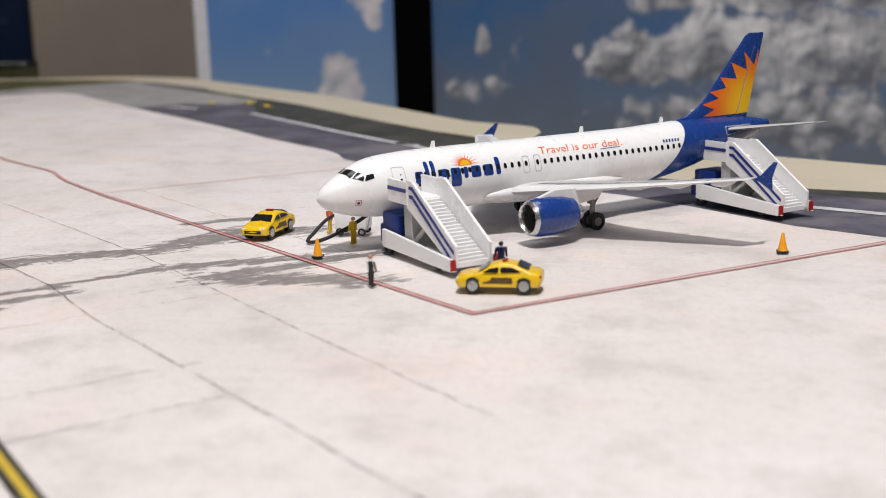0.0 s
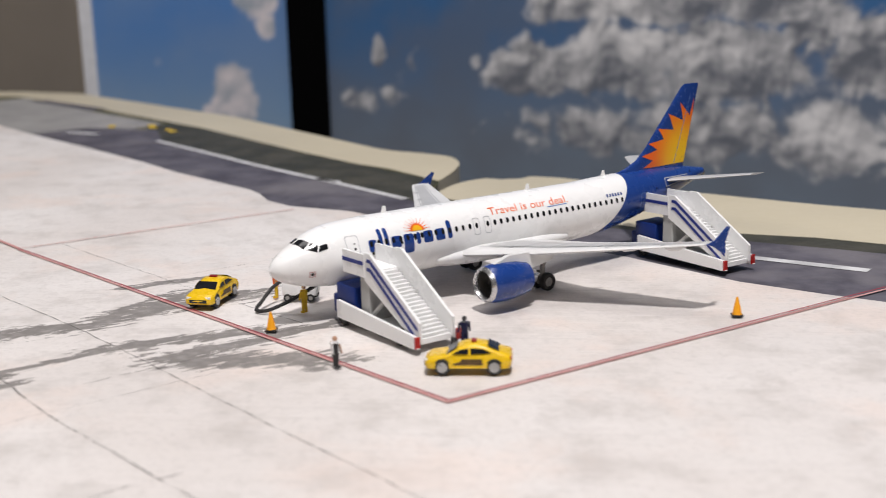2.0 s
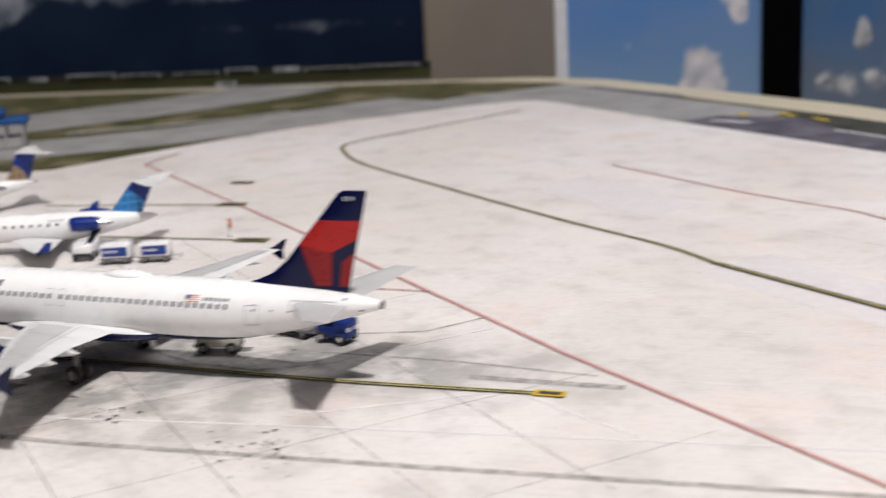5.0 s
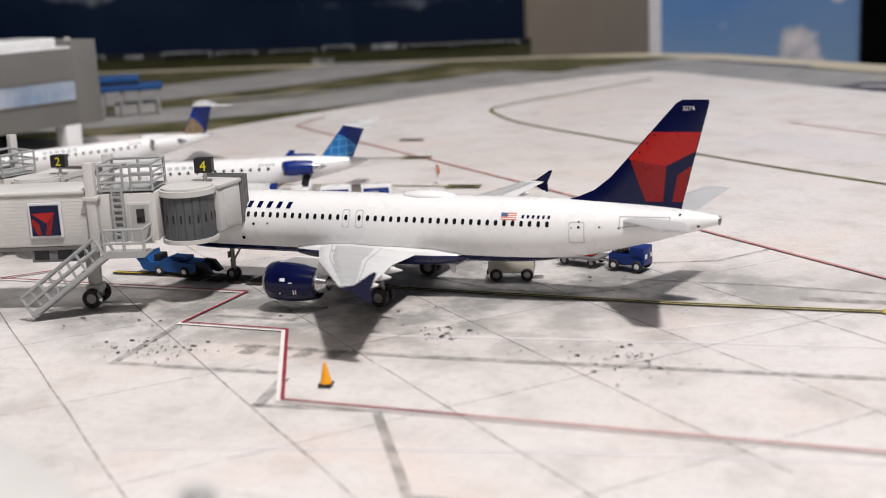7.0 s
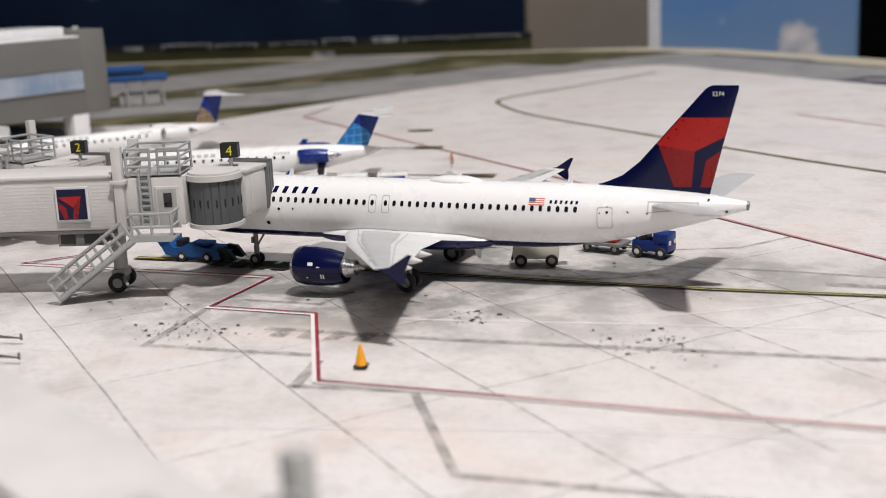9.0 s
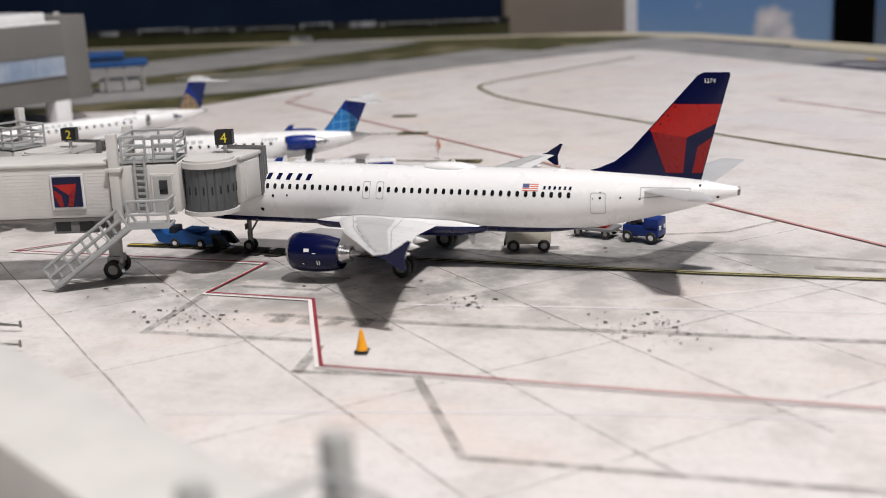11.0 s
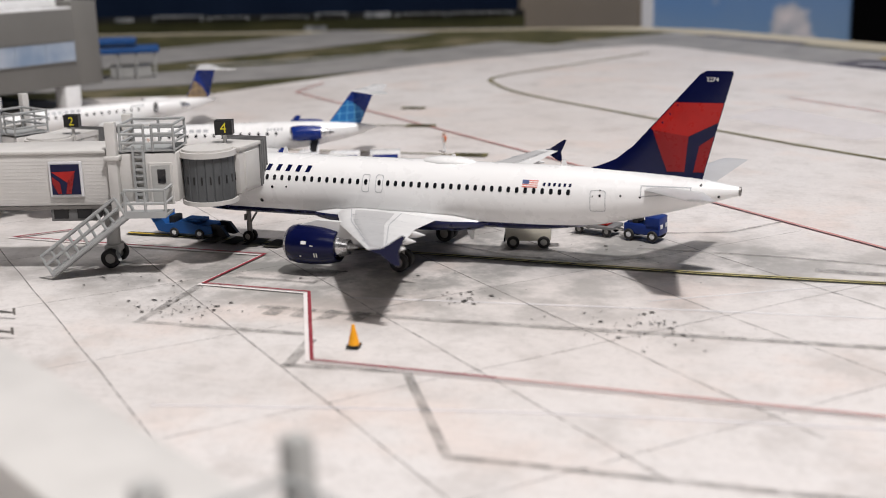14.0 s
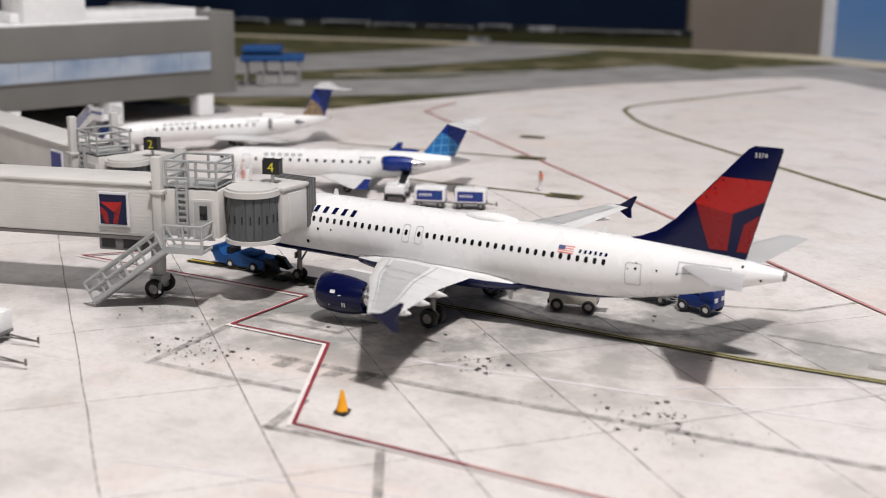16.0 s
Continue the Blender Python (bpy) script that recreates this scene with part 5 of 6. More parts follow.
for x, y, a, w in ((41.6, 1.15, 2, 0.95), (-8.0, 49.6, 10, 1.6), (3.2, 34.2, 6, 1.6), (-14, 62, 10, 1.4)):
    u, v = Vector((math.cos(radians(a)), math.sin(radians(a)))), Vector((-math.sin(radians(a)), math.cos(radians(a))))
    o = Vector((x, y))
    flat("stop_mark", [o + u * w + v * w / 2, o - u * w + v * w / 2, o - u * w - v * w / 2, o + u * w - v * w / 2], 0.012, MARKYELLOW if x > 40 else MARKOLIVE, apron, "yellow stop mark")
    flat("stop_mark_centre", [o + u * w * 0.7 + v * w * 0.26, o - u * w * 0.7 + v * w * 0.26, o - u * w * 0.7 - v * w * 0.26, o + u * w * 0.7 - v * w * 0.26], 0.024, MARKBLACK, apron)
mark("lead_in_line_edge", [(-30, 46), (-8, 49.6)], 0.35, MARKOLIVE)
mark("lead_in_line_edge", [(-24, 32.2), (3, 34.2)], 0.35, MARKOLIVE)
for i in range(4):
    x = -3.2 + i * 1.55
    flat("stand_code_mark", [(x, -1.1), (x + 1.15, -1.1), (x + 1.15, 0.9), (x, 0.9)], 0.01, MARKBLACK, apron)
mark("lead_in_line_edge", [(-9.6, -0.2), (-6.5, 0)], 0.7, MARKBLACK, 0.006)
mark("lead_in_line", [(-9.6, -0.2), (-6.5, 0)], 0.25, MARKYELLOW, 0.02)
# rubber smears
for line, w in (([(13.6, -20.8), (19.7, -19.9), (24.9, -28.1), (40.4, -27.1), (60, -25.5)], 0.45), ([(7.9, -12.8), (18.8, -12.2), (40.6, -10.1), (62, -7.8)], 0.55),
                ([(2.4, -10.0), (3.0, -17.1), (13.0, -16.3)], 0.5), ([(14.0, -20.9), (13.3, -17.0)], 0.6), ([(7, -4.8), (9.2, -5.1), (8.6, -7.7), (3.4, -7.9)], 0.35),
                ([(12, 3.4), (18, 1.2), (22.5, 1.0), (26, 3)], 0.35), ([(20, 7.5), (30, 11), (33.1, 15.2)], 0.3), ([(25, 5.2), (34, 5.5), (43.5, 4.8)], 0.3), ([(36, 2.9), (45.5, 3.2)], 0.8)):
    mark("rubber_smear", line, w, SMEAR, -0.045)
for i, (x, y) in enumerate(((8.7, -13.1), (10.3, -13.0), (11.9, -12.9), (13.5, -12.8))):
    flat("faded_block", [(x, y - 0.9), (x + 0.9, y - 0.9), (x + 1.0, y + 0.7), (x + 0.1, y + 0.7)], -0.04, SMEAR, apron)
flat("pale_patch", [(45, 30), (60, 17.5), (66, 24), (50, 37)], -0.085, PATCH, apron)
mark("pale_scuff", [(10.6, -27), (17.2, -25.2), (27.8, -22.6), (44, -19.6)], 0.3, PATCH, -0.08, True)
mark("pale_scuff", [(11.8, -9.8), (28.8, -7.0), (47.0, -4.4), (60, -2.6)], 0.3, PATCH, -0.08, True)
mark("pale_scuff", [(28.0, -5.8), (39.2, 1.2), (47.8, -3.8)], 0.25, PATCH, -0.078)
flat("pale_patch", [(22, 62), (36, 50), (42, 56), (26, 71)], -0.085, PATCH, apron)
# oil spots, uncountable
bm = B()
for cx, cy, sx, sy, n in ((3.2, -14.2, 3.4, 1.8, 95), (18.0, -8.2, 1.7, 1.2, 40), (28.6, -10.4, 3.1, 2.4, 110), (-2, -10, 4, 2, 30), (22, 4, 6, 3, 16), (30, 3, 4, 4, 12), (80, 4, 3, 2, 7), (12, -6, 5, 2, 20)):
    for _ in range(n):
        x, y, r = rng.gauss(cx, sx * 0.62), rng.gauss(cy, sy * 0.62), rng.choice((0.022, 0.026, 0.03, 0.034, 0.04, 0.048, 0.065, 0.1))
        k, lean, long = 9, rng.uniform(-0.5, 0.5), rng.uniform(1.0, 1.9)
        rim = []
        for j in range(k):
            a, g = 2 * math.pi * j / k, r * rng.uniform(0.7, 1.3)
            u, v = g * long * math.cos(a), g * math.sin(a)
            rim.append(bm.verts.new((x + u * math.cos(lean) - v * math.sin(lean), y + u * math.sin(lean) + v * math.cos(lean), -0.03)))
        bm.faces.new(rim)
tagged(part("oil_spots", bm, OIL, apron, "small dark oil spots"), kind="stuff")

# ---- the aircraft ----
navy_jet()
sun_jet()
small_jet("blue_globe_regional_jet", -26.9, 20.9, 24.4, "white regional jet model with blue globe tail and blue engines", 2.5, 24.4, DEEPBLUE, "globe", DEEPBLUE, 6.2)
small_jet("gold_globe_regional_jet", -45.2, 26.3, 54.5, "slender white regional jet model with blue and gold tail", 2.25, 24.6, DEEPBLUE, "gold", WHITE, 6.2)

# ---- terminal building ----


def terminal():
    p = thing("terminal_building", -54.3, 58.0, 0, -106.7, "grey model terminal with glazed band over an open ground floor", "building")
    # own x runs along the front, own y out of it to the apron
    L, D, lo, hi = 95.0, 26.0, 2.75, 12.0
    part("end_block", box(B(), (1.8, -D / 2 - 0.15, (lo + 12.85) / 2 - 0.05), (3.6, D, 12.85 - lo + 0.1), 0.08), FACADE, p, "plain grey end block", 30)
    wall_ob = part("upper_wall", box(B(), (L / 2 + 1.8, -D / 2, (lo + hi) / 2), (L - 3.6, D, hi - lo), 0.08), FACADE, p, "", 30)
    part("roof_edge", box(B(), (L / 2 + 1.8, -D / 2 - 0.1, hi + 0.08), (L - 3.7, D - 0.1, 0.32), 0.1), WHITE, p, "white roof edge", 30)
    for i in range(22):
        w = 4.14
        part("window_pane", box(B(), (3.75 + w * (i + 0.5), 0.03, 6.95), (w - 0.035, 0.12, 2.38), 0.02), BAND, wall_ob, "pale blue reflecting pane")
    part("window_head", box(B(), (L / 2 + 1.8, 0.06, 8.2), (L - 3.8, 0.2, 0.1)), FACADE, wall_ob)
    part("window_sill", box(B(), (L / 2 + 1.8, 0.08, 5.7), (L - 3.8, 0.24, 0.1)), FACADE, wall_ob)
    # black backing gives the open underside its shade by colour
    part("underside_shade", box(B(), (L / 2, -D + 3, lo / 2), (L - 1, 1, lo)), BLACK, p, "black backing painted as shade of the open ground floor")
    for i in range(8):
        part("column", box(B(), (4.55 + i * 12.6, -1.15, lo / 2), (2.2, 2.2, lo), 0.1), WHITE, p, "white column", 30)
    part("roof_slab", box(B(), (16.0, -6.5, 12.75), (24, 8, 1.1), 0.2), WHITE, p, "long white roof slab", 30)
    part("roof_unit", box(B(), (23.2, -4.2, 13.9), (7.6, 6, 3.4), 0.25), WHITE, p, "white roof plant unit", 30)
    part("roof_vent", rod(B(), (3.0, -1.6, 12.8), (3.0, -1.6, 13.3), 0.45, 0.35, 14), GREY, p, "small round vent")
    return p


terminal()


def pavilion():
    p = thing("blue_roofed_shelter", -70.0, 85, 0, 35, "small blue roofed shelter on grey posts beside the terminal", "shelter")
    part("roof", box(B(), (0, 0, 4.1), (9.5, 5, 0.9), 0.2), AZURE, p)
    part("roof", box(B(), (-1.5, 0, 5.4), (6, 4.4, 0.9), 0.2), AZURE, p)
    for x in (-4, -1.3, 1.3, 4):
        for y in (-2, 2):
            part("post", rod(B(), (x, y, -0.1), (x, y, 3.8), 0.18), GREY, p)
    part("counter", box(B(), (0.5, 0.3, 0.9), (6, 2, 1.9), 0.1), GREY, p)


pavilion()

# ---- jet bridges ----


def guard_rail(parent, a, b, h, r, n, rails=2):
    """A guard rail between two feet: each post and rail a part of its own."""
    a, b = Vector(a), Vector(b)
    for i in range(n + 1):
        q = a + (b - a) * i / n
        part("rail_post", rod(B(), q, q + Vector((0, 0, h)), r, r, 6), RAIL, parent)
    for k in range(rails):
        z = h * (k + 1) / rails
        part("rail", rod(B(), a + Vector((0, 0, z)), b + Vector((0, 0, z)), r, r, 6), RAIL, parent)


def slat_rail(bm, a, b, h, r, n, rails=2):
    """A guard rail between two feet."""
    a, b = Vector(a), Vector(b)
    for i in range(n + 1):
        q = a + (b - a) * i / n
        rod(bm, q, q + Vector((0, 0, h)), r, r, 6)
    for k in range(rails):
        z = h * (k + 1) / rails
        rod(bm, a + Vector((0, 0, z)), b + Vector((0, 0, z)), r, r, 6)
    return bm


def jet_bridge(x, y, turn, drop, number, label, panel, cab=True, length=27.0, tall=0.0):
    p = thing("jet_bridge", x, y, 0, turn, label, "jet bridge", "jet bridges")
    z0, z1 = 4.1 - drop, 7.4 - drop
    bm = box(B(), (-length / 2 + 0.8, 0, (z0 + z1) / 2 - 0.02), (length, 3.3, z1 - z0 - 0.1), 0.1)
    outer = part("outer_tunnel", bm, GREY_BRIDGE, p, "", 30)
    part("tunnel_roof", box(B(), (-length / 2 + 0.8, 0, z1 + 0.02), (length, 3.55, 0.22), 0.08), GREY_BRIDGE, p, "", 30)
    part("tunnel_rail", box(B(), (-length / 2 + 0.8, -1.55, z0 - 0.08), (length, 0.25, 0.22), 0.03), DARKMETAL, p)
    for i in range(14):
        part("tunnel_rib", box(B(), (-length / 2 + 0.8, -1.652, z0 + 0.25 + i * 0.21), (length - 0.2, 0.014, 0.035)), GREY_BRIDGE, outer)
    inner = part("inner_tunnel", box(B(), (2.3, 0, (z0 + z1) / 2), (5.4, 3.0, z1 - z0 - 0.35), 0.08), GREY_BRIDGE, p, "", 30)
    for s in (-1, 1):
        bm = box(B(), (1.2, s * 1.72, (z0 + z1) / 2 + 0.75 + tall / 2), (0.6, 0.55, z1 - z0 + 2.1 + tall), 0.06)
        # without a cab: darker grey paints in the shaded side of the columns
        part("lift_column", bm, GREY_BRIDGE if cab else GREY, p, "grey lift column", 30)
        part("column_collar", box(B(), (1.2, s * 1.76, z1 - 0.35), (0.95, 0.72, 0.24), 0.04), GREY_BRIDGE, p, "", 30)
    bm = B()
    rod(bm, (0.2, 0, 1.2), (0.2, 0, z0), 0.42, 0.5, 16)
    rod(bm, (0.2, -0.9, 0.6), (0.2, 0.9, 0.6), 0.2)
    box(bm, (0.2, 0, 1.1), (0.9, 1.2, 0.5), 0.06)
    part("bogie", bm, GREY, p, "grey wheel bogie", 30)
    for s in (-1, 1):
        wheel(p, 0.2, s * 0.85, 0.6, 0.6, 0.45)
    # emblem panel
    zc = z0 + 1.7
    fr = part("emblem_frame", box(B(), (-1.75, -1.78, zc), (2.05, 0.16, 2.15), 0.04), TRIM, p, "white emblem frame")
    part("emblem_panel", box(B(), (-1.75, -1.88, zc), (1.75, 0.06, 1.85)), ROYAL if panel else NAVY, fr, "coloured emblem panel")
    if not panel:
        for m, pts in ((RED, [(-4.1, zc + 0.5), (-2.35, zc + 0.55), (-3.0, zc - 0.2)]), (RED_DARK, [(-2.35, zc + 0.55), (-2.75, zc - 0.95), (-3.15, zc - 0.95), (-2.95, zc - 0.15)]),
                       (RED_DARK, [(-4.1, zc + 0.2), (-3.55, zc - 0.2), (-3.45, zc - 0.95), (-3.75, zc - 0.95), (-4.1, zc - 0.25)])):
            bm = B()
            bm.faces.new([bm.verts.new((-1.75 + (q[0] + 3.1) * 0.82, -1.925, zc + (q[1] - zc) * 0.92)) for q in pts])
            part("emblem_facet", bm, m, fr)
    # unit under the floor
    bm = box(B(), (-1.6, -0.9, z0 - 0.5), (2.8, 1.3, 0.9), 0.05)
    unit = part("under_unit", bm, DARKGREY, p, "dark grey air unit below the tunnel", 30)
    for q in (-2.35, -0.9):
        part("vent", box(B(), (q, -1.56, z0 - 0.47), (0.9, 0.06, 0.62)), BLACK, unit)
    # roof platform rails
    zr = z1 - 0.05
    deck = part("roof_platform", box(B(), (3.3, -0.15, zr + 0.05), (3.2, 2.7, 0.1)), RAIL, p, "grey roof platform")
    guard_rail(deck, (1.65, -1.5, zr), (3.1, -1.5, zr), 1.6, 0.085, 1, 3)
    guard_rail(deck, (3.6, -1.5, zr), (4.9, -1.5, zr), 1.6, 0.085, 1, 3)
    guard_rail(deck, (1.65, 1.2, zr), (4.9, 1.2, zr), 1.6, 0.085, 2, 3)
    for q in (1.65, 4.9):
        for k in range(3):
            z = zr + 1.6 * (k + 1) / 3
            part("rail", rod(B(), (q, -1.5, z), (q, 1.2, z), 0.085, 0.085, 6), RAIL, deck)
    # ladder
    bm = B()
    for q in (2.45, 3.05):
        box(bm, (q, -1.7, (z0 + z1) / 2 + 0.25), (0.14, 0.2, z1 - z0 + 0.2))
    for i in range(9):
        box(bm, (2.75, -1.7, z0 + 0.3 + i * 0.38), (0.6, 0.16, 0.14))
    part("ladder", bm, RAIL, p, "grey ladder")
    # service door with its window
    d = part("service_door", box(B(), (4.0, -1.56, z0 + 1.3), (1.15, 0.12, 2.3), 0.04), GREY, p, "grey service door")
    part("door_frame", box(B(), (4.0, -1.53, z0 + 1.3), (1.45, 0.12, 2.55), 0.04), GREY_BRIDGE, d)
    part("door_window", box(B(), (4.05, -1.64, z0 + 1.75), (0.5, 0.05, 0.85), 0.02), GLASS, d)
    # platform and stairs
    zp = 3.75 - drop
    land = part("stair_platform", box(B(), (3.4, -2.5, zp), (2.4, 1.7, 0.16), 0.02), RAIL, p, "grey stair platform")
    guard_rail(land, (2.2, -3.3, zp), (4.6, -3.3, zp), 1.6, 0.09, 2, 2)
    for k in (0.8, 1.6):
        part("rail", rod(B(), (4.6, -3.3, zp + k), (4.6, -1.7, zp + k), 0.09, 0.09, 6), RAIL, land)
    part("kick_plate", box(B(), (3.4, -3.33, zp + 0.12), (2.4, 0.1, 0.4)), RAIL, land)
    foot, head = Vector((-2.6, 0, 0.25)), Vector((2.2, 0, zp))
    flight = None
    for yy in (-3.3, -1.75):
        a, b = foot + Vector((0, yy, 0)), head + Vector((0, yy, 0))
        up = Vector((-0.62, 0, 1.15))
        beam = part("stringer", rod(B(), a, b, 0.16, 0.16, 6), RAIL, p, "grey stair stringer")
        flight = flight or beam
        part("handrail", rod(B(), a + up, b + up, 0.1, 0.1, 6), RAIL, beam)
        part("handrail", rod(B(), a + up * 0.55, b + up * 0.55, 0.1, 0.1, 6), RAIL, beam)
        for i in range(5):
            q = a + (b - a) * i / 4
            part("rail_post", rod(B(), q, q + up, 0.1, 0.1, 6), RAIL, beam)
    for i in range(15):
        q = foot + (head - foot) * (i + 0.5) / 15
        part("stair_step", box(box(B(), (q.x, -2.52, q.z + 0.12), (0.34, 1.5, 0.08)), (q.x + 0.17, -2.52, q.z + 0.02), (0.05, 1.5, 0.26)), RAIL, flight)
    rod_bm = rod(B(), (1.3, -2.4, 0.9), (0.4, -0.4, 1.0), 0.1)
    part("stair_strut", rod_bm, RAIL, p)
    if not cab:
        return p
    # rotunda with ribbed curtain
    cx, cy, R = 6.5, 0.2, 1.55
    bm = B()
    rings = [[], []]
    n = 84
    for i in range(n + 1):
        a = radians(-160 + 200 * i / n)
        rr = R + 0.03 * (1 if i % 8 < 7 else -1)
        for k, z in ((0, z0 + 0.05), (1, z1 - 0.55)):
            rings[k].append(bm.verts.new((cx + rr * math.cos(a), cy + rr * math.sin(a), z)))
    for i in range(n):
        bm.faces.new((rings[0][i], rings[0][i + 1], rings[1][i + 1], rings[1][i]))
    cur = part("curtain", bm, CURTAIN, p, "dark grey ribbed roller curtain")
    for i in range(8):
        a = radians(-140 + 150 * (i + 0.5) / 8)
        part("curtain_slot", box(B(), (0, 0, 0), (0.06, 0.1, 0.5), 0, Matrix.Translation((cx + (R + 0.04) * math.cos(a), cy + (R + 0.04) * math.sin(a), z0 + 1.35)) @ Matrix.Rotation(a, 4, "Z")), BLACK, cur)
    for z, h, rr in ((z0 - 0.08, 0.25, R + 0.16), (z1 - 0.42, 0.34, R + 0.2), (z1 - 0.2, 0.16, R + 0.02)):
        bm = B()
        bmesh.ops.create_cone(bm, cap_ends=True, segments=48, radius1=rr, radius2=rr, depth=h, matrix=Matrix.Translation((cx, cy, z)))
        part("rotunda_disc", bm, GREY_BRIDGE, p, "grey rotunda plate", 30)
    # cab turned to the aircraft, with its folding canopy
    t = Matrix.Translation((cx, cy, 0)) @ Matrix.Rotation(radians(90 - turn), 4, "Z")
    part("cab", box(B(), (2.0, -0.3, (z0 + z1) / 2 - 0.1), (2.5, 2.9, z1 - z0 - 0.5), 0.15, t), GREY_BRIDGE, p, "", 30)
    part("cab_roof", box(B(), (2.0, -0.3, z1 - 0.3), (2.6, 3.1, 0.25), 0.06, t), GREY_BRIDGE, p, "", 30)
    part("cab_panel", box(B(), (2.0, -1.78, (z0 + z1) / 2 - 0.1), (1.5, 0.14, z1 - z0 - 1.0), 0.04, t), GREY_BRIDGE, p, "", 30)
    bm = B()
    for i in range(6):
        f = i / 5
        box(bm, (3.3 + 0.14 * i, -0.3, (z0 + z1) / 2 - 0.05 + 0.12 * f), (0.09, 3.0 + 0.06 * (i % 2), z1 - z0 - 0.5 + 0.3 * f), 0.02, t)
        box(bm, (3.37 + 0.14 * i, -0.3, (z0 + z1) / 2 - 0.05 + 0.12 * f), (0.09, 2.85, z1 - z0 - 0.7 + 0.3 * f), 0, t)
    part("canopy", bm, DARKGREY, p, "grey folding canopy")
    # gate number sign, facing the open apron
    m = Matrix.Translation((cx + 0.75, cy + 1.6, z1)) @ Matrix.Rotation(radians(18.5 - turn), 4, "Z")
    sg = part("gate_sign", box(B(), (0, 0, 0.85), (1.1, 0.7, 0.9), 0.03, m), BLACK, p, "black sign box with a yellow number")
    part("sign_post", rod(B(), (cx + 0.75, cy + 1.6, z1 - 0.4), (cx + 0.75, cy + 1.6, z1 + 0.5), 0.12), GREY_BRIDGE, sg)
    bm = letters(number, 0.62)
    w = max(v.co.x for v in bm.verts)
    for v in bm.verts:
        v.co = m @ Vector((v.co.x - w / 2, -0.365, 0.55 + v.co.z))
    part("gate_number", bm, SIGNYELLOW, sg, "yellow number")
    return p


GREY_BRIDGE = paint("bridge_grey_plastic", (0.60, 0.585, 0.565), 0.55, var=0.05, size=3, bump=0.03, bump_size=0.25)
DARKGREY = paint("dark_grey_plastic", (0.17, 0.17, 0.17), 0.5)
CURTAIN = paint("curtain_grey", (0.085, 0.09, 0.095), 0.5, var=0.12)
SIGNYELLOW = paint("sign_yellow", (0.75, 0.65, 0.03), 0.5)
jet_bridge(-5.5, -7.6, 18.5, 0.0, "4", "pale grey jet bridge with red emblem panel docked to the airliner", 0)
jet_bridge(-24.4, 4.8, -18.0, 1.3, "2", "pale grey jet bridge with blue emblem panel beside the regional jets", 1, tall=0.7)
jet_bridge(27.4, -48.6, -28.0, 0.2, "6", "pale grey jet bridge standing close by, unoccupied", 1, False, 30.0, 0.4)

# ---- boarding stairs trucks ----


def boarding_stairs(x, y, turn, label):
    """Own x runs away from the aircraft door, at the origin."""
    p = thing("boarding_stairs", x, y, 0, turn, label, "boarding stairs", "boarding stairs")
    top = 3.45
    # chassis with a wedge side
    bm = B()
    for s in (-1, 1):
        prism(bm, [(-0.6, 0.45), (-0.6, 1.5), (7.2, 0.95), (7.5, 0.3), (7.2, 0.25)], s * 1.4 - 0.12, s * 1.4 + 0.12)
    box(bm, (3.4, 0, 0.55), (7.6, 2.7, 0.3))
    part("chassis", bm, WHITE, p, "white chassis")
    part("cab", box(box(B(), (-0.2, 0, 1.55), (2.0, 2.3, 1.75), 0.12), (-0.95, 0, 1.1), (1.3, 2.3, 1.2), 0.15), TUGBLUE, p, "blue driver cab", 30)
    for s in (-1, 1):
        for q in (-0.3, 5.5):
            wheel(p, q, s * 1.15, 0.5, 0.5, 0.4)
        part("tail_light", box(B(), (7.4, s * 1.4, 0.62), (0.16, 0.3, 0.66), 0.02), RED, p, "red end marker")
    part("support", box(B(), (1.9, 0, 2.0), (0.9, 2.2, 2.6), 0.05), GREY, p, "grey lifting frame")
    # platform
    part("platform", box(B(), (0.9, 0, top), (2.4, 2.3, 0.24), 0.03), WHITE, p)
    foot, head = Vector((7.05, 0, 0.7)), Vector((2.1, 0, top))
    n = 18
    for i in range(n):
        q = head + (foot - head) * (i + 0.5) / n
        part("step", box(B(), (q.x, 0, q.z), ((foot.x - head.x) / n + 0.06, 1.9, 0.2)), PALE, p)
    for s in (-1, 1):
        bm = B()
        prism(bm, [(2.0, top - 0.35), (2.0, top + 1.25), (2.6, top + 1.25), (7.35, 1.65), (7.35, 0.55), (6.8, 0.55)], s * 1.1 - 0.09, s * 1.1 + 0.09)
        side = part("side_panel", bm, WHITE, p, "white stair side panel")
        bm = B()
        prism(bm, [(-0.2, top - 0.2), (-0.2, top + 1.15), (2.1, top + 1.15), (2.1, top - 0.2)], s * 1.14 - 0.08, s * 1.14 + 0.08)
        plat = part("platform_panel", bm, WHITE, p, "white platform panel")
        for d in (0.3, 0.8):
            bm = B()
            y0 = s * 1.21
            z0, z1 = top + 1.25 - d, 1.7 - d
            pts = [(2.35, z0), (2.72, z0), (7.25 - d * 0.3, z1 - 0.03), (7.25 - d * 0.3, z1 - 0.23), (2.64, z0 - 0.2), (2.35, z0 - 0.2)]
            prism(bm, pts, y0 - 0.015, y0 + 0.015)
            part("stripe", bm, ROYAL, side, "dark blue stripe")
        bm = box(B(), (0.9, s * 1.235, top + 0.62), (2.2, 0.03, 0.22))
        part("stripe", bm, ROYAL, plat, "dark blue stripe")
        rod_b = rod(B(), (1.9, s * 1.0, 0.6), (4.2, s * 1.0, 2.5), 0.12)
        part("lift_strut", rod_b, GREY, p)
    return p


boarding_stairs(100.1, 25.9, -42.7, "white boarding stairs on a blue truck at the forward door")
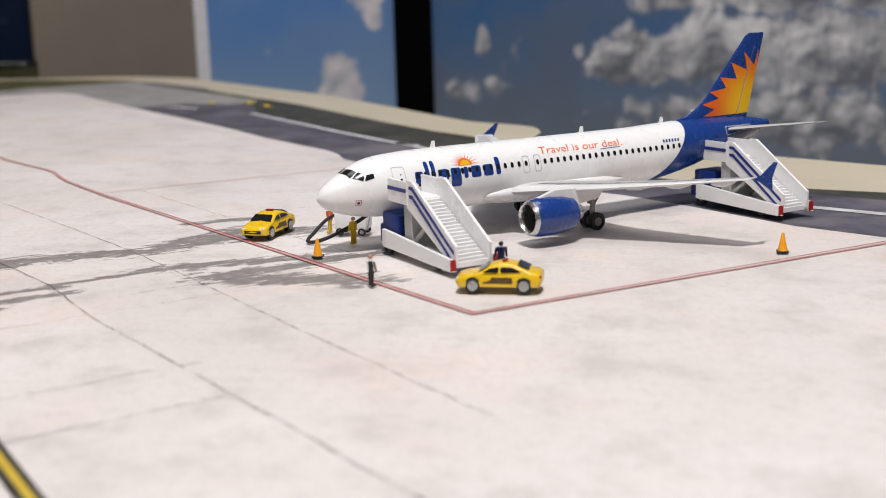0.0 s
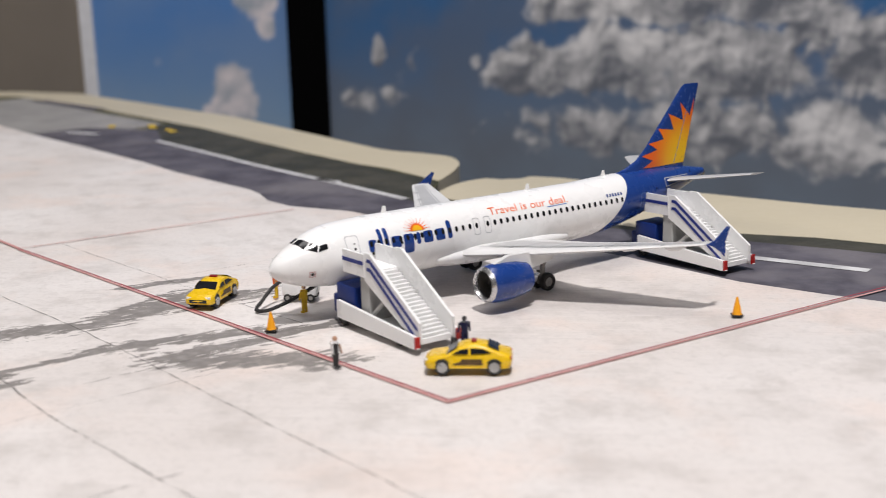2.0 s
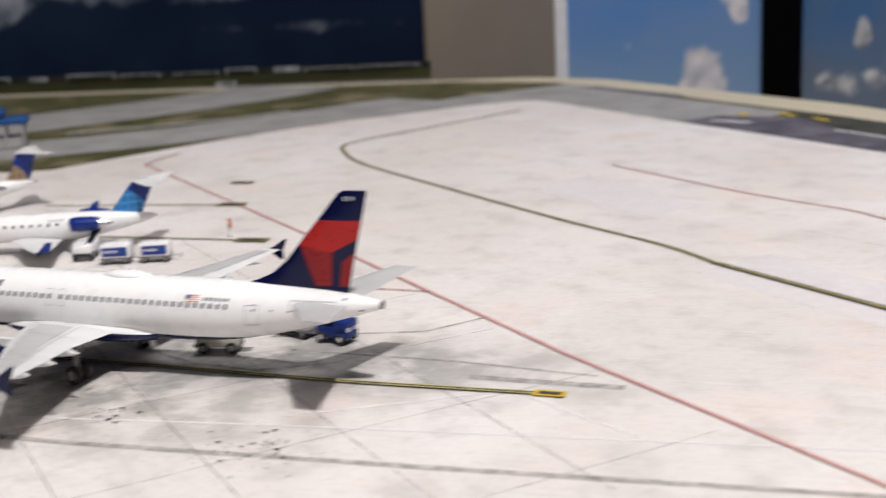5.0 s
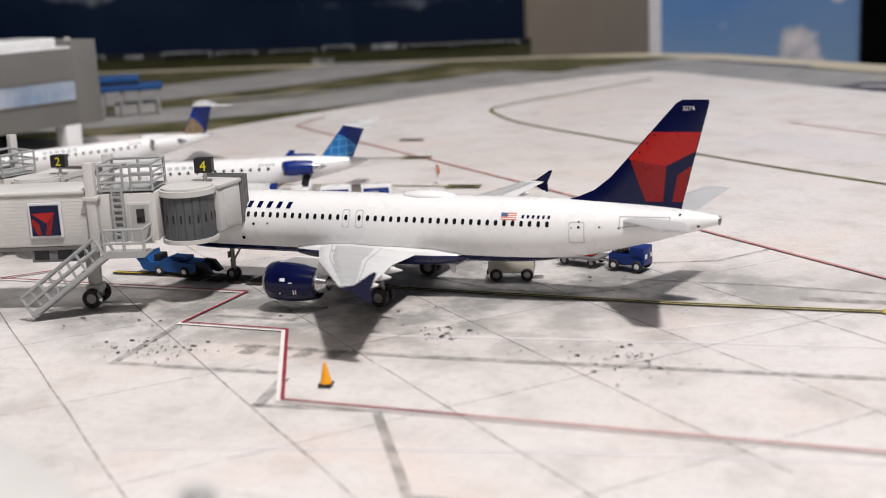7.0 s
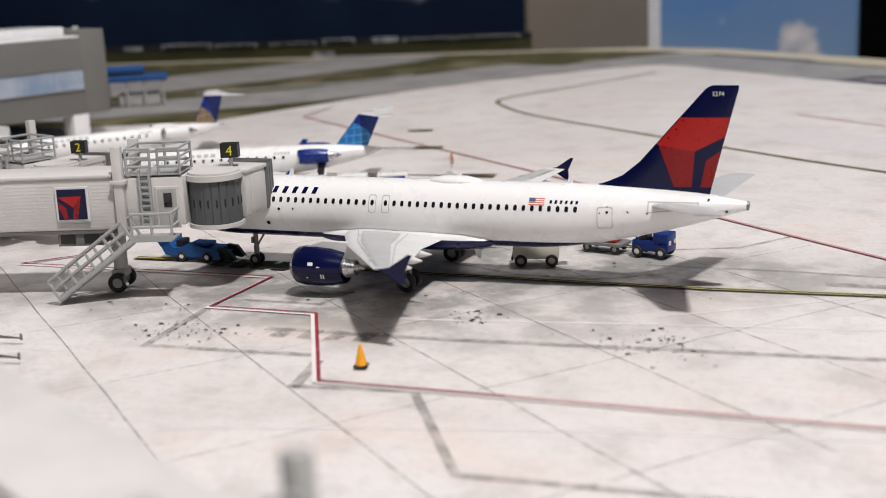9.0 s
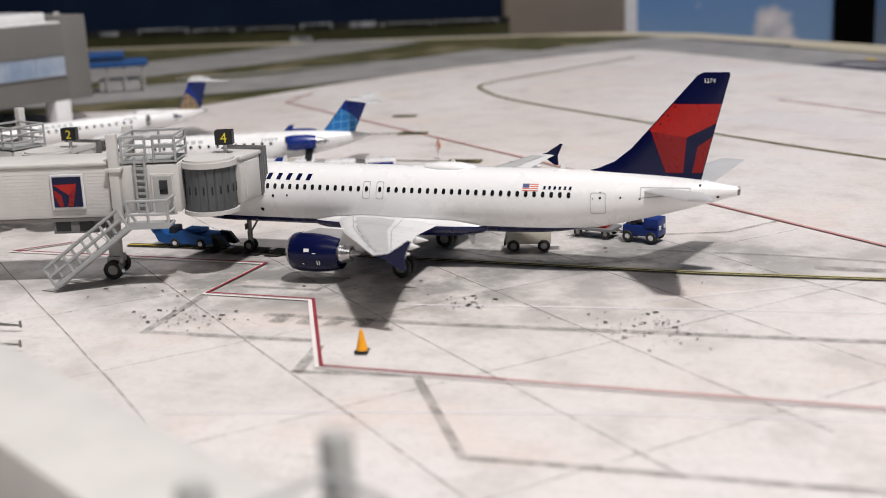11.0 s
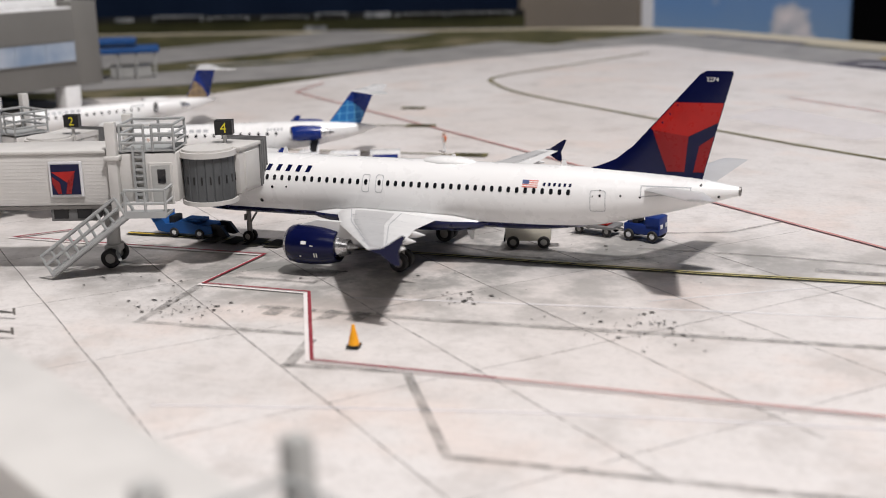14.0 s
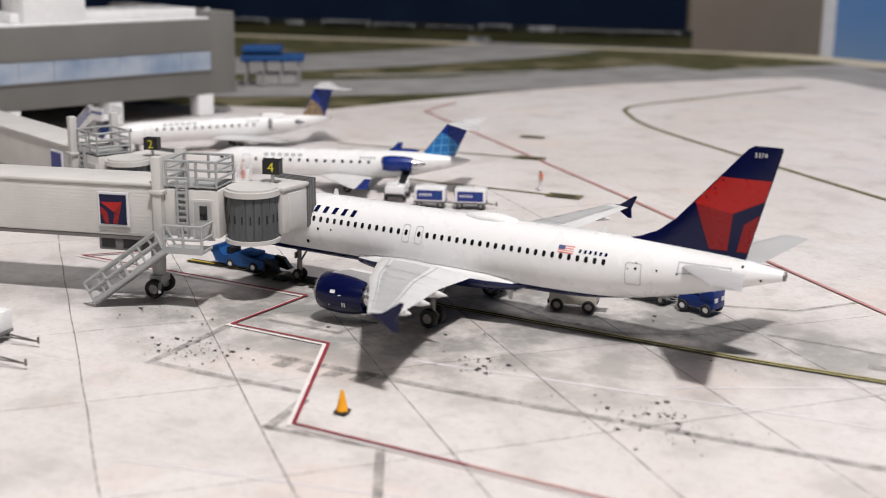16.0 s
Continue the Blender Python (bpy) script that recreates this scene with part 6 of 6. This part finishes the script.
boarding_stairs(117.0, 45.2, -42.7, "white boarding stairs on a blue truck at the rear door")

boarding_stairs(-46.4, 28.7, 166, "white boarding stairs with blue stripes beside the gold tailed jet")

# ---- vehicles ----


def taxi(x, y, turn, label):
    """A saloon model; its nose along x."""
    p = thing("yellow_car", x, y, 0, turn, label, "toy car", "yellow cars")
    p.scale = (0.94, 0.92, 0.94)
    side = [(2.36, 0.36), (2.44, 0.6), (2.36, 0.84), (2.05, 0.97), (1.25, 1.08), (0.85, 1.26), (0.45, 1.46), (0.0, 1.58), (-0.5, 1.6), (-1.0, 1.52), (-1.5, 1.34), (-1.95, 1.16), (-2.3, 1.08), (-2.42, 0.85), (-2.4, 0.55), (-2.3, 0.36)]
    bm = B()
    rows = []
    for f in (-1.0, -0.97, -0.88, -0.6, 0.0, 0.6, 0.88, 0.97, 1.0):
        row = []
        shrink = 1 - 0.5 * max(abs(f) - 0.86, 0)
        for q, z in side:
            tum = 1 - 0.26 * max(0, (z - 0.92)) / 0.7
            crown = 1 + 0.03 * (1 - f * f) * (1 if z > 0.9 else 0)
            row.append(bm.verts.new((q * shrink * (1 - 0.035 * f * f), f * tum, (0.36 + (z - 0.36) * shrink) * crown)))
        rows.append(row)
    n = len(side)
    for a, b in zip(rows, rows[1:]):
        for i in range(n):
            bm.faces.new((a[i], a[(i + 1) % n], b[(i + 1) % n], b[i]))
    bm.faces.new(rows[0])
    bm.faces.new(rows[-1][::-1])
    body = part("body", bm, TAXI, p, "", 50)

    def edge(z):
        return 1.005 - 0.24 * max(0, (z - 0.95)) / 0.7
    for s in (-1, 1):
        for pts in ([(0.88, 1.16), (0.48, 1.37), (-0.02, 1.46), (-0.02, 1.16)], [(-0.14, 1.16), (-0.14, 1.46), (-0.82, 1.42), (-1.3, 1.2)]):
            bm = B()
            bm.faces.new([bm.verts.new((q, s * (edge(z) + 0.012), z)) for q, z in pts])
            part("side_window", bm, GLASS, body, "dark side window")
        bm = B()
        bm.faces.new([bm.verts.new((q, s * (edge(z) + 0.012), z)) for q, z in ((0.85, 0.56), (0.85, 0.62), (0.45, 0.74), (0.35, 0.9), (-0.75, 0.9), (-0.8, 0.62), (-0.8, 0.56))])
        part("side_stripe", bm, BROWNPRINT, body, "dark printed side stripe")
        for q in (1.42, -1.42):
            wheel(p, q, s * 0.88, 0.42, 0.42, 0.28, "wheel", RUBBER, CHROME)
            part("wheel_arch", rod(B(), (q, s * 0.6, 0.44), (q, s * 0.985, 0.44), 0.46, 0.46, 20), BLACK, body)
            part("wheel_rim", rod(B(), (q, s * 0.9, 0.42), (q, s * 1.045, 0.42), 0.31, 0.29, 16), CHROME, p, "silver wheel rim")
        part("headlight", box(B(), (2.27, s * 0.68, 0.78), (0.14, 0.4, 0.16), 0.03), TRIM, body)
        part("tail_light", box(B(), (-2.3, s * 0.7, 0.9), (0.12, 0.36, 0.16), 0.03), RED, body)
    for pts in ([(1.16, 1.11), (0.56, 1.5)], [(-1.05, 1.575), (-1.66, 1.28)]):
        bm = B()
        (a, za), (b, zb) = pts
        wa, wb = edge(za) * 0.84, edge(zb) * 0.84
        d = 0.02 if a > 0 else -0.02
        bm.faces.new([bm.verts.new(v) for v in ((a + d, -wa, za + 0.02), (a + d, wa, za + 0.02), (b + d, wb, zb + 0.02), (b + d, -wb, zb + 0.02))])
        part("windscreen", bm, GLASS, body, "dark windscreen")
    part("grille", box(B(), (2.38, 0, 0.58), (0.08, 1.3, 0.22), 0.03), BLACK, body, "black grille")
    part("roof_sign", box(B(), (-0.3, 0, 1.69), (0.28, 0.55, 0.12), 0.04), RED_DARK, p, "dark red roof sign")
    return p


BROWNPRINT = paint("brown_print", (0.09, 0.05, 0.015), 0.5, var=0.5, size=0.15)
CHROME = paint("wheel_silver", (0.40, 0.40, 0.40), 0.3, 0.5)
taxi(107.8, 17.6, 186.0, "yellow toy taxi with silver wheels parked inside the red line")
taxi(89.1, 29.7, -93.0, "yellow toy taxi facing the apron beside the nose of the airliner")


def pushback():
    p = thing("pushback_tug", -4.7, 0.6, 0, 1, "low blue towing tug with black cradle and white wheels", "vehicle")
    p.scale = (0.82, 0.82, 0.74)
    bm = B()
    prism(bm, [(-3.4, 1.55), (-2.6, 1.85), (-2.1, 1.15), (-1.4, 1.2), (-0.8, 1.55), (-0.1, 1.45), (1.0, 1.2), (2.2, 1.15), (2.3, 0.5), (1.6, 0.35), (-2.2, 0.35), (-2.9, 0.5)], -1.05, 1.05)
    part("body", bm, AZURE, p, "blue body")
    part("tail_fin", prism(B(), [(-3.6, 1.7), (-2.5, 2.05), (-2.5, 1.5), (-3.3, 1.2)], -1.05, 1.05), AZURE, p)
    part("seat_well", box(B(), (-1.75, 0, 1.45), (0.55, 1.3, 0.7), 0.08), BLACK, p, "black driver seat")
    part("engine_cover", box(B(), (0.35, 0, 1.5), (1.5, 1.3, 0.3), 0.08), AZURE, p)
    bm = prism(B(), [(2.1, 1.3), (3.0, 1.2), (3.7, 0.25), (3.4, 0.12), (2.3, 0.3)], 0.55, 0.95)
    prism(bm, [(2.1, 1.3), (3.0, 1.2), (3.7, 0.25), (3.4, 0.12), (2.3, 0.3)], -0.95, -0.55)
    box(bm, (2.5, 0, 0.6), (0.5, 1.9, 0.6))
    part("cradle", bm, BLACK, p, "black nose wheel cradle")
    for q in (-1.3, 1.1):
        for s in (-1, 1):
            wheel(p, q, s * 1.0, 0.42, 0.42, 0.34, "wheel", RUBBER, WHITE)


pushback()


def loader(x, y, turn, body_mat, belt, label, reach=6.6):
    p = thing("belt_loader", x, y, 0, turn, label, "vehicle", "belt loaders")
    part("body", box(box(B(), (0, 0, 0.9), (2.9, 1.7, 0.85), 0.08), (-0.9, 0.25, 1.4), (0.9, 1.0, 0.4), 0.06), body_mat, p, "", 30)
    part("bumper", box(B(), (-1.5, 0, 0.55), (0.12, 1.6, 0.25), 0.03), BLACK, p)
    for q in (-0.95, 1.0):
        for s in (-1, 1):
            wheel(p, q, s * 0.8, 0.4, 0.4, 0.28)
    bm = box(B(), (0, 0, 0), (reach, 0.9, 0.22), 0.03, Matrix.Translation((reach / 2 - 1.3, -0.35, belt)) @ Matrix.Rotation(radians(-14), 4, "Y"))
    part("belt_frame", bm, body_mat, p, "", 30)
    bm = box(B(), (0, 0, 0.13), (reach - 0.1, 0.66, 0.05), 0, Matrix.Translation((reach / 2 - 1.3, -0.35, belt)) @ Matrix.Rotation(radians(-14), 4, "Y"))
    part("belt", bm, BLACK, p, "black conveyor belt")
    return p


loader(18.2, 3.9, 15, BEIGE, 1.45, "beige belt loader beside the airliner", 3.8)
loader(-8.6, 25.2, 112, WHITE, 1.7, "white belt loader with a black belt by the regional jet")


def tow_tractor():
    p = thing("tow_tractor", 25.0, 7.6, 0, -12, "blue baggage tow tractor behind the airliner", "vehicle")
    p.scale = (0.86, 0.86, 0.86)
    part("body", box(box(B(), (0, 0, 0.85), (2.9, 1.6, 0.8), 0.08), (0.85, 0, 1.35), (1.2, 1.6, 1.0), 0.1), TUGBLUE, p, "", 30)
    part("cab_roof", box(B(), (-0.4, 0, 2.15), (1.6, 1.5, 0.12), 0.04), TUGBLUE, p, "", 30)
    for q in (-1.1, 0.3):
        for s in (-1, 1):
            part("roof_post", rod(B(), (q, s * 0.68, 1.2), (q, s * 0.68, 2.15), 0.06), TUGBLUE, p)
    part("seat", box(B(), (-0.6, 0, 1.45), (0.5, 1.2, 0.5), 0.08), BLACK, p)
    part("lamp", box(B(), (1.48, -0.45, 1.15), (0.05, 0.36, 0.3)), TRIM, p)
    part("lamp", box(B(), (1.48, 0.45, 1.15), (0.05, 0.36, 0.3)), TRIM, p)
    for q in (-1.0, 0.9):
        for s in (-1, 1):
            wheel(p, q, s * 0.78, 0.42, 0.42, 0.3, "wheel", RUBBER, TRIM)


tow_tractor()


def cart(x, y, turn, covered, label, long=2.4):
    p = thing("baggage_cart", x, y, 0, turn, label, "baggage cart", "baggage carts")
    part("deck", box(B(), (0, 0, 0.55), (3.0, 1.7, 0.2), 0.03), DARKGREY, p)
    for q in (-1.0, 1.0):
        for s in (-1, 1):
            wheel(p, q, s * 0.7, 0.3, 0.3, 0.2)
    part("tow_bar", rod(rod(B(), (1.4, -0.25, 0.45), (long, 0, 0.32), 0.055), (1.4, 0.25, 0.45), (long, 0, 0.32), 0.055), DARKMETAL, p)
    part("hitch", rod(B(), (long, 0, 0.2), (long, 0, 0.62), 0.08), DARKMETAL, p)
    if covered:
        p.scale = (0.9, 0.9, 0.86)
        shell = part("cover", box(B(), (0, 0, 1.3), (2.9, 1.8, 1.35), 0.1), WHITE, p, "white cover", 30)
        for s in (-1, 1):
            part("curtain", box(B(), (0.0, s * 0.92, 1.25), (2.4, 0.04, 0.95)), ROYAL, shell, "dark blue curtain")
            part("curtain_emblem", box(B(), (0.75, s * 0.95, 1.3), (0.4, 0.03, 0.45)), AZURE, shell)
            for i in range(5):
                part("curtain_bar", box(B(), (-0.9 + i * 0.26, s * 0.95, 1.3), (0.16, 0.03, 0.26)), TRIM, shell)
        part("end_window", box(B(), (-1.46, 0, 1.3), (0.04, 1.2, 0.8)), ROYAL, shell)
    else:
        bm = B()
        for s in (-1, 1):
            slat_rail(bm, (-1.45, s * 0.8, 0.6), (-1.45, s * 0.8 - s * 1.6, 0.6), 0.9, 0.05, 2, 1)
        part("end_rail", bm, DARKMETAL, p)
        part("case", box(B(), (-0.6, 0.1, 0.95), (0.9, 1.1, 0.6), 0.08), ROYAL, p)
        part("case", box(B(), (0.6, -0.1, 0.9), (0.8, 1.0, 0.5), 0.08), RED, p)
    return p


cart(-4.6, 24.2, 24, True, "white baggage cart with dark blue curtains behind the airliner")
cart(-1.4, 25.5, 24, True, "white baggage cart with dark blue curtains behind the airliner")
cart(21.6, 8.4, -12, False, "low dark baggage dolly with cases behind the tractor")
cart(-7.45, -19.25, 10, True, "white baggage cart with a long tow bar near the jet bridge", 4.05)
cart(-5.2, -22.05, 10, True, "white baggage cart with a long tow bar near the jet bridge", 4.05)


def power_cart():
    p = thing("ground_power_cart", 94.75, 30.55, 0, 3, "small white ground power cart beneath the airliner nose", "equipment cart")
    part("body", box(B(), (0, 0, 0.95), (2.2, 1.3, 1.1), 0.1), WHITE, p, "", 30)
    part("handle", rod(rod(B(), (1.1, -0.5, 0.4), (1.35, -0.5, 1.6), 0.05), (1.35, -0.5, 1.6), (1.35, 0.5, 1.6), 0.05), RAIL, p)
    for q in (-0.75, 0.75):
        for s in (-1, 1):
            wheel(p, q, s * 0.6, 0.26, 0.26, 0.18)


power_cart()
bm = tube(B(), curve_through([(93.9, 30.4, 1.45), (93.3, 29.4, 1.1), (92.9, 28.2, 0.45), (92.8, 27.4, 0.13), (93.5, 27.2, 0.13), (94.6, 27.4, 0.55), (95.9, 27.6, 1.25), (97.0, 27.6, 2.0), (97.4, 27.4, 2.5)], 0.25), 0.115)
tagged(part("hose", bm, RUBBER, None, "", True), "thick black supply hose curving to the airliner nose", "hose")

# ---- cones ----


def cone(x, y, label):
    p = thing("traffic_cone", x, y, 0, 8, label, "traffic cone", "traffic cones")
    part("base", box(B(), (0, 0, 0.06), (0.66, 0.66, 0.1), 0.03), BLACK, p, "black base")
    bm = B()
    revolve(bm, [(0.1, 0.30), (0.16, 0.275), (0.58, 0.19), (0.61, 0.178), (1.08, 0.08), (1.14, 0.06), (1.15, 0.01)], 0, 0, 20)
    for v in bm.verts:
        v.co = Vector((v.co.z, v.co.y, v.co.x))
    part("cone", bm, CONE, p, "orange cone", True)
    return p


cone(95.1, 23.5, "orange traffic cone with black base beside the red line")
cone(121.8, 29.1, "orange traffic cone with black base beside the red line")
cone(15.9, -17.5, "orange traffic cone with black base by the red corner")

# ---- small figures, each one plain mesh ----


def figure(x, y, turn, top, legs, label, z=0.0, bag=False):
    """A plain miniature figure, one mesh in two or three paints."""
    bm = B()
    for s in (-1, 1):
        rod(bm, (0.04 * s, 0.11 * s, 0.02), (0, 0.1 * s, 0.86), 0.085, 0.12, 8)
        box(bm, (0.07, 0.11 * s, 0.05), (0.3, 0.12, 0.1), 0.03)
    low = len(bm.faces)
    rod(bm, (0, 0, 0.8), (0, 0, 1.42), 0.19, 0.24, 10)
    for s in (-1, 1):
        rod(bm, (0, 0.27 * s, 1.4), (0.1, 0.34 * s, 0.85), 0.075, 0.06, 8)
    mid = len(bm.faces)
    bmesh.ops.create_uvsphere(bm, u_segments=10, v_segments=8, radius=0.14, matrix=Matrix.Translation((0, 0, 1.62)))
    if bag:
        box(bm, (0.25, 0.55, 0.3), (0.5, 0.22, 0.4), 0.03)
    bm.faces.ensure_lookup_table()
    for i, f in enumerate(bm.faces):
        f.material_index = 0 if i < low else 1 if i < mid else 2
    ob = part("figurine", bm, legs, None, "", True)
    ob.data.materials.append(top)
    ob.data.materials.append(SKIN if not bag else BLACK)
    ob.matrix_basis = pose(x * K, y * K, z * K, 0, 0, turn)
    return tagged(ob, label, "figurine", "figurines")


figure(100.8, 17.1, 60, WHITE, BLACK, "tiny figurine with white top and dark legs by the red line")
figure(106.9, 21.5, 120, NAVY, NAVY, "tiny dark suited figurine with a bag at the stairs", bag=True)
figure(93.0, 30.8, 200, HIVIS, YELLOWCLOTH, "tiny figurine in orange and yellow by the airliner nose")
figure(95.9, 27.5, 160, YELLOWCLOTH, YELLOWCLOTH, "tiny figurine in yellow holding the hose")
PINKCLOTH = paint("pink_cloth", (0.72, 0.36, 0.30), 0.8, bump=0.03)
figure(-22.05, 20.63, 200, WHITE, PINKCLOTH, "tiny figurine in white and pink on the airstair", z=1.03)
figure(0.2, 35.4, 20, HIVIS, WHITE, "tiny figurine in orange and white near the stop mark")
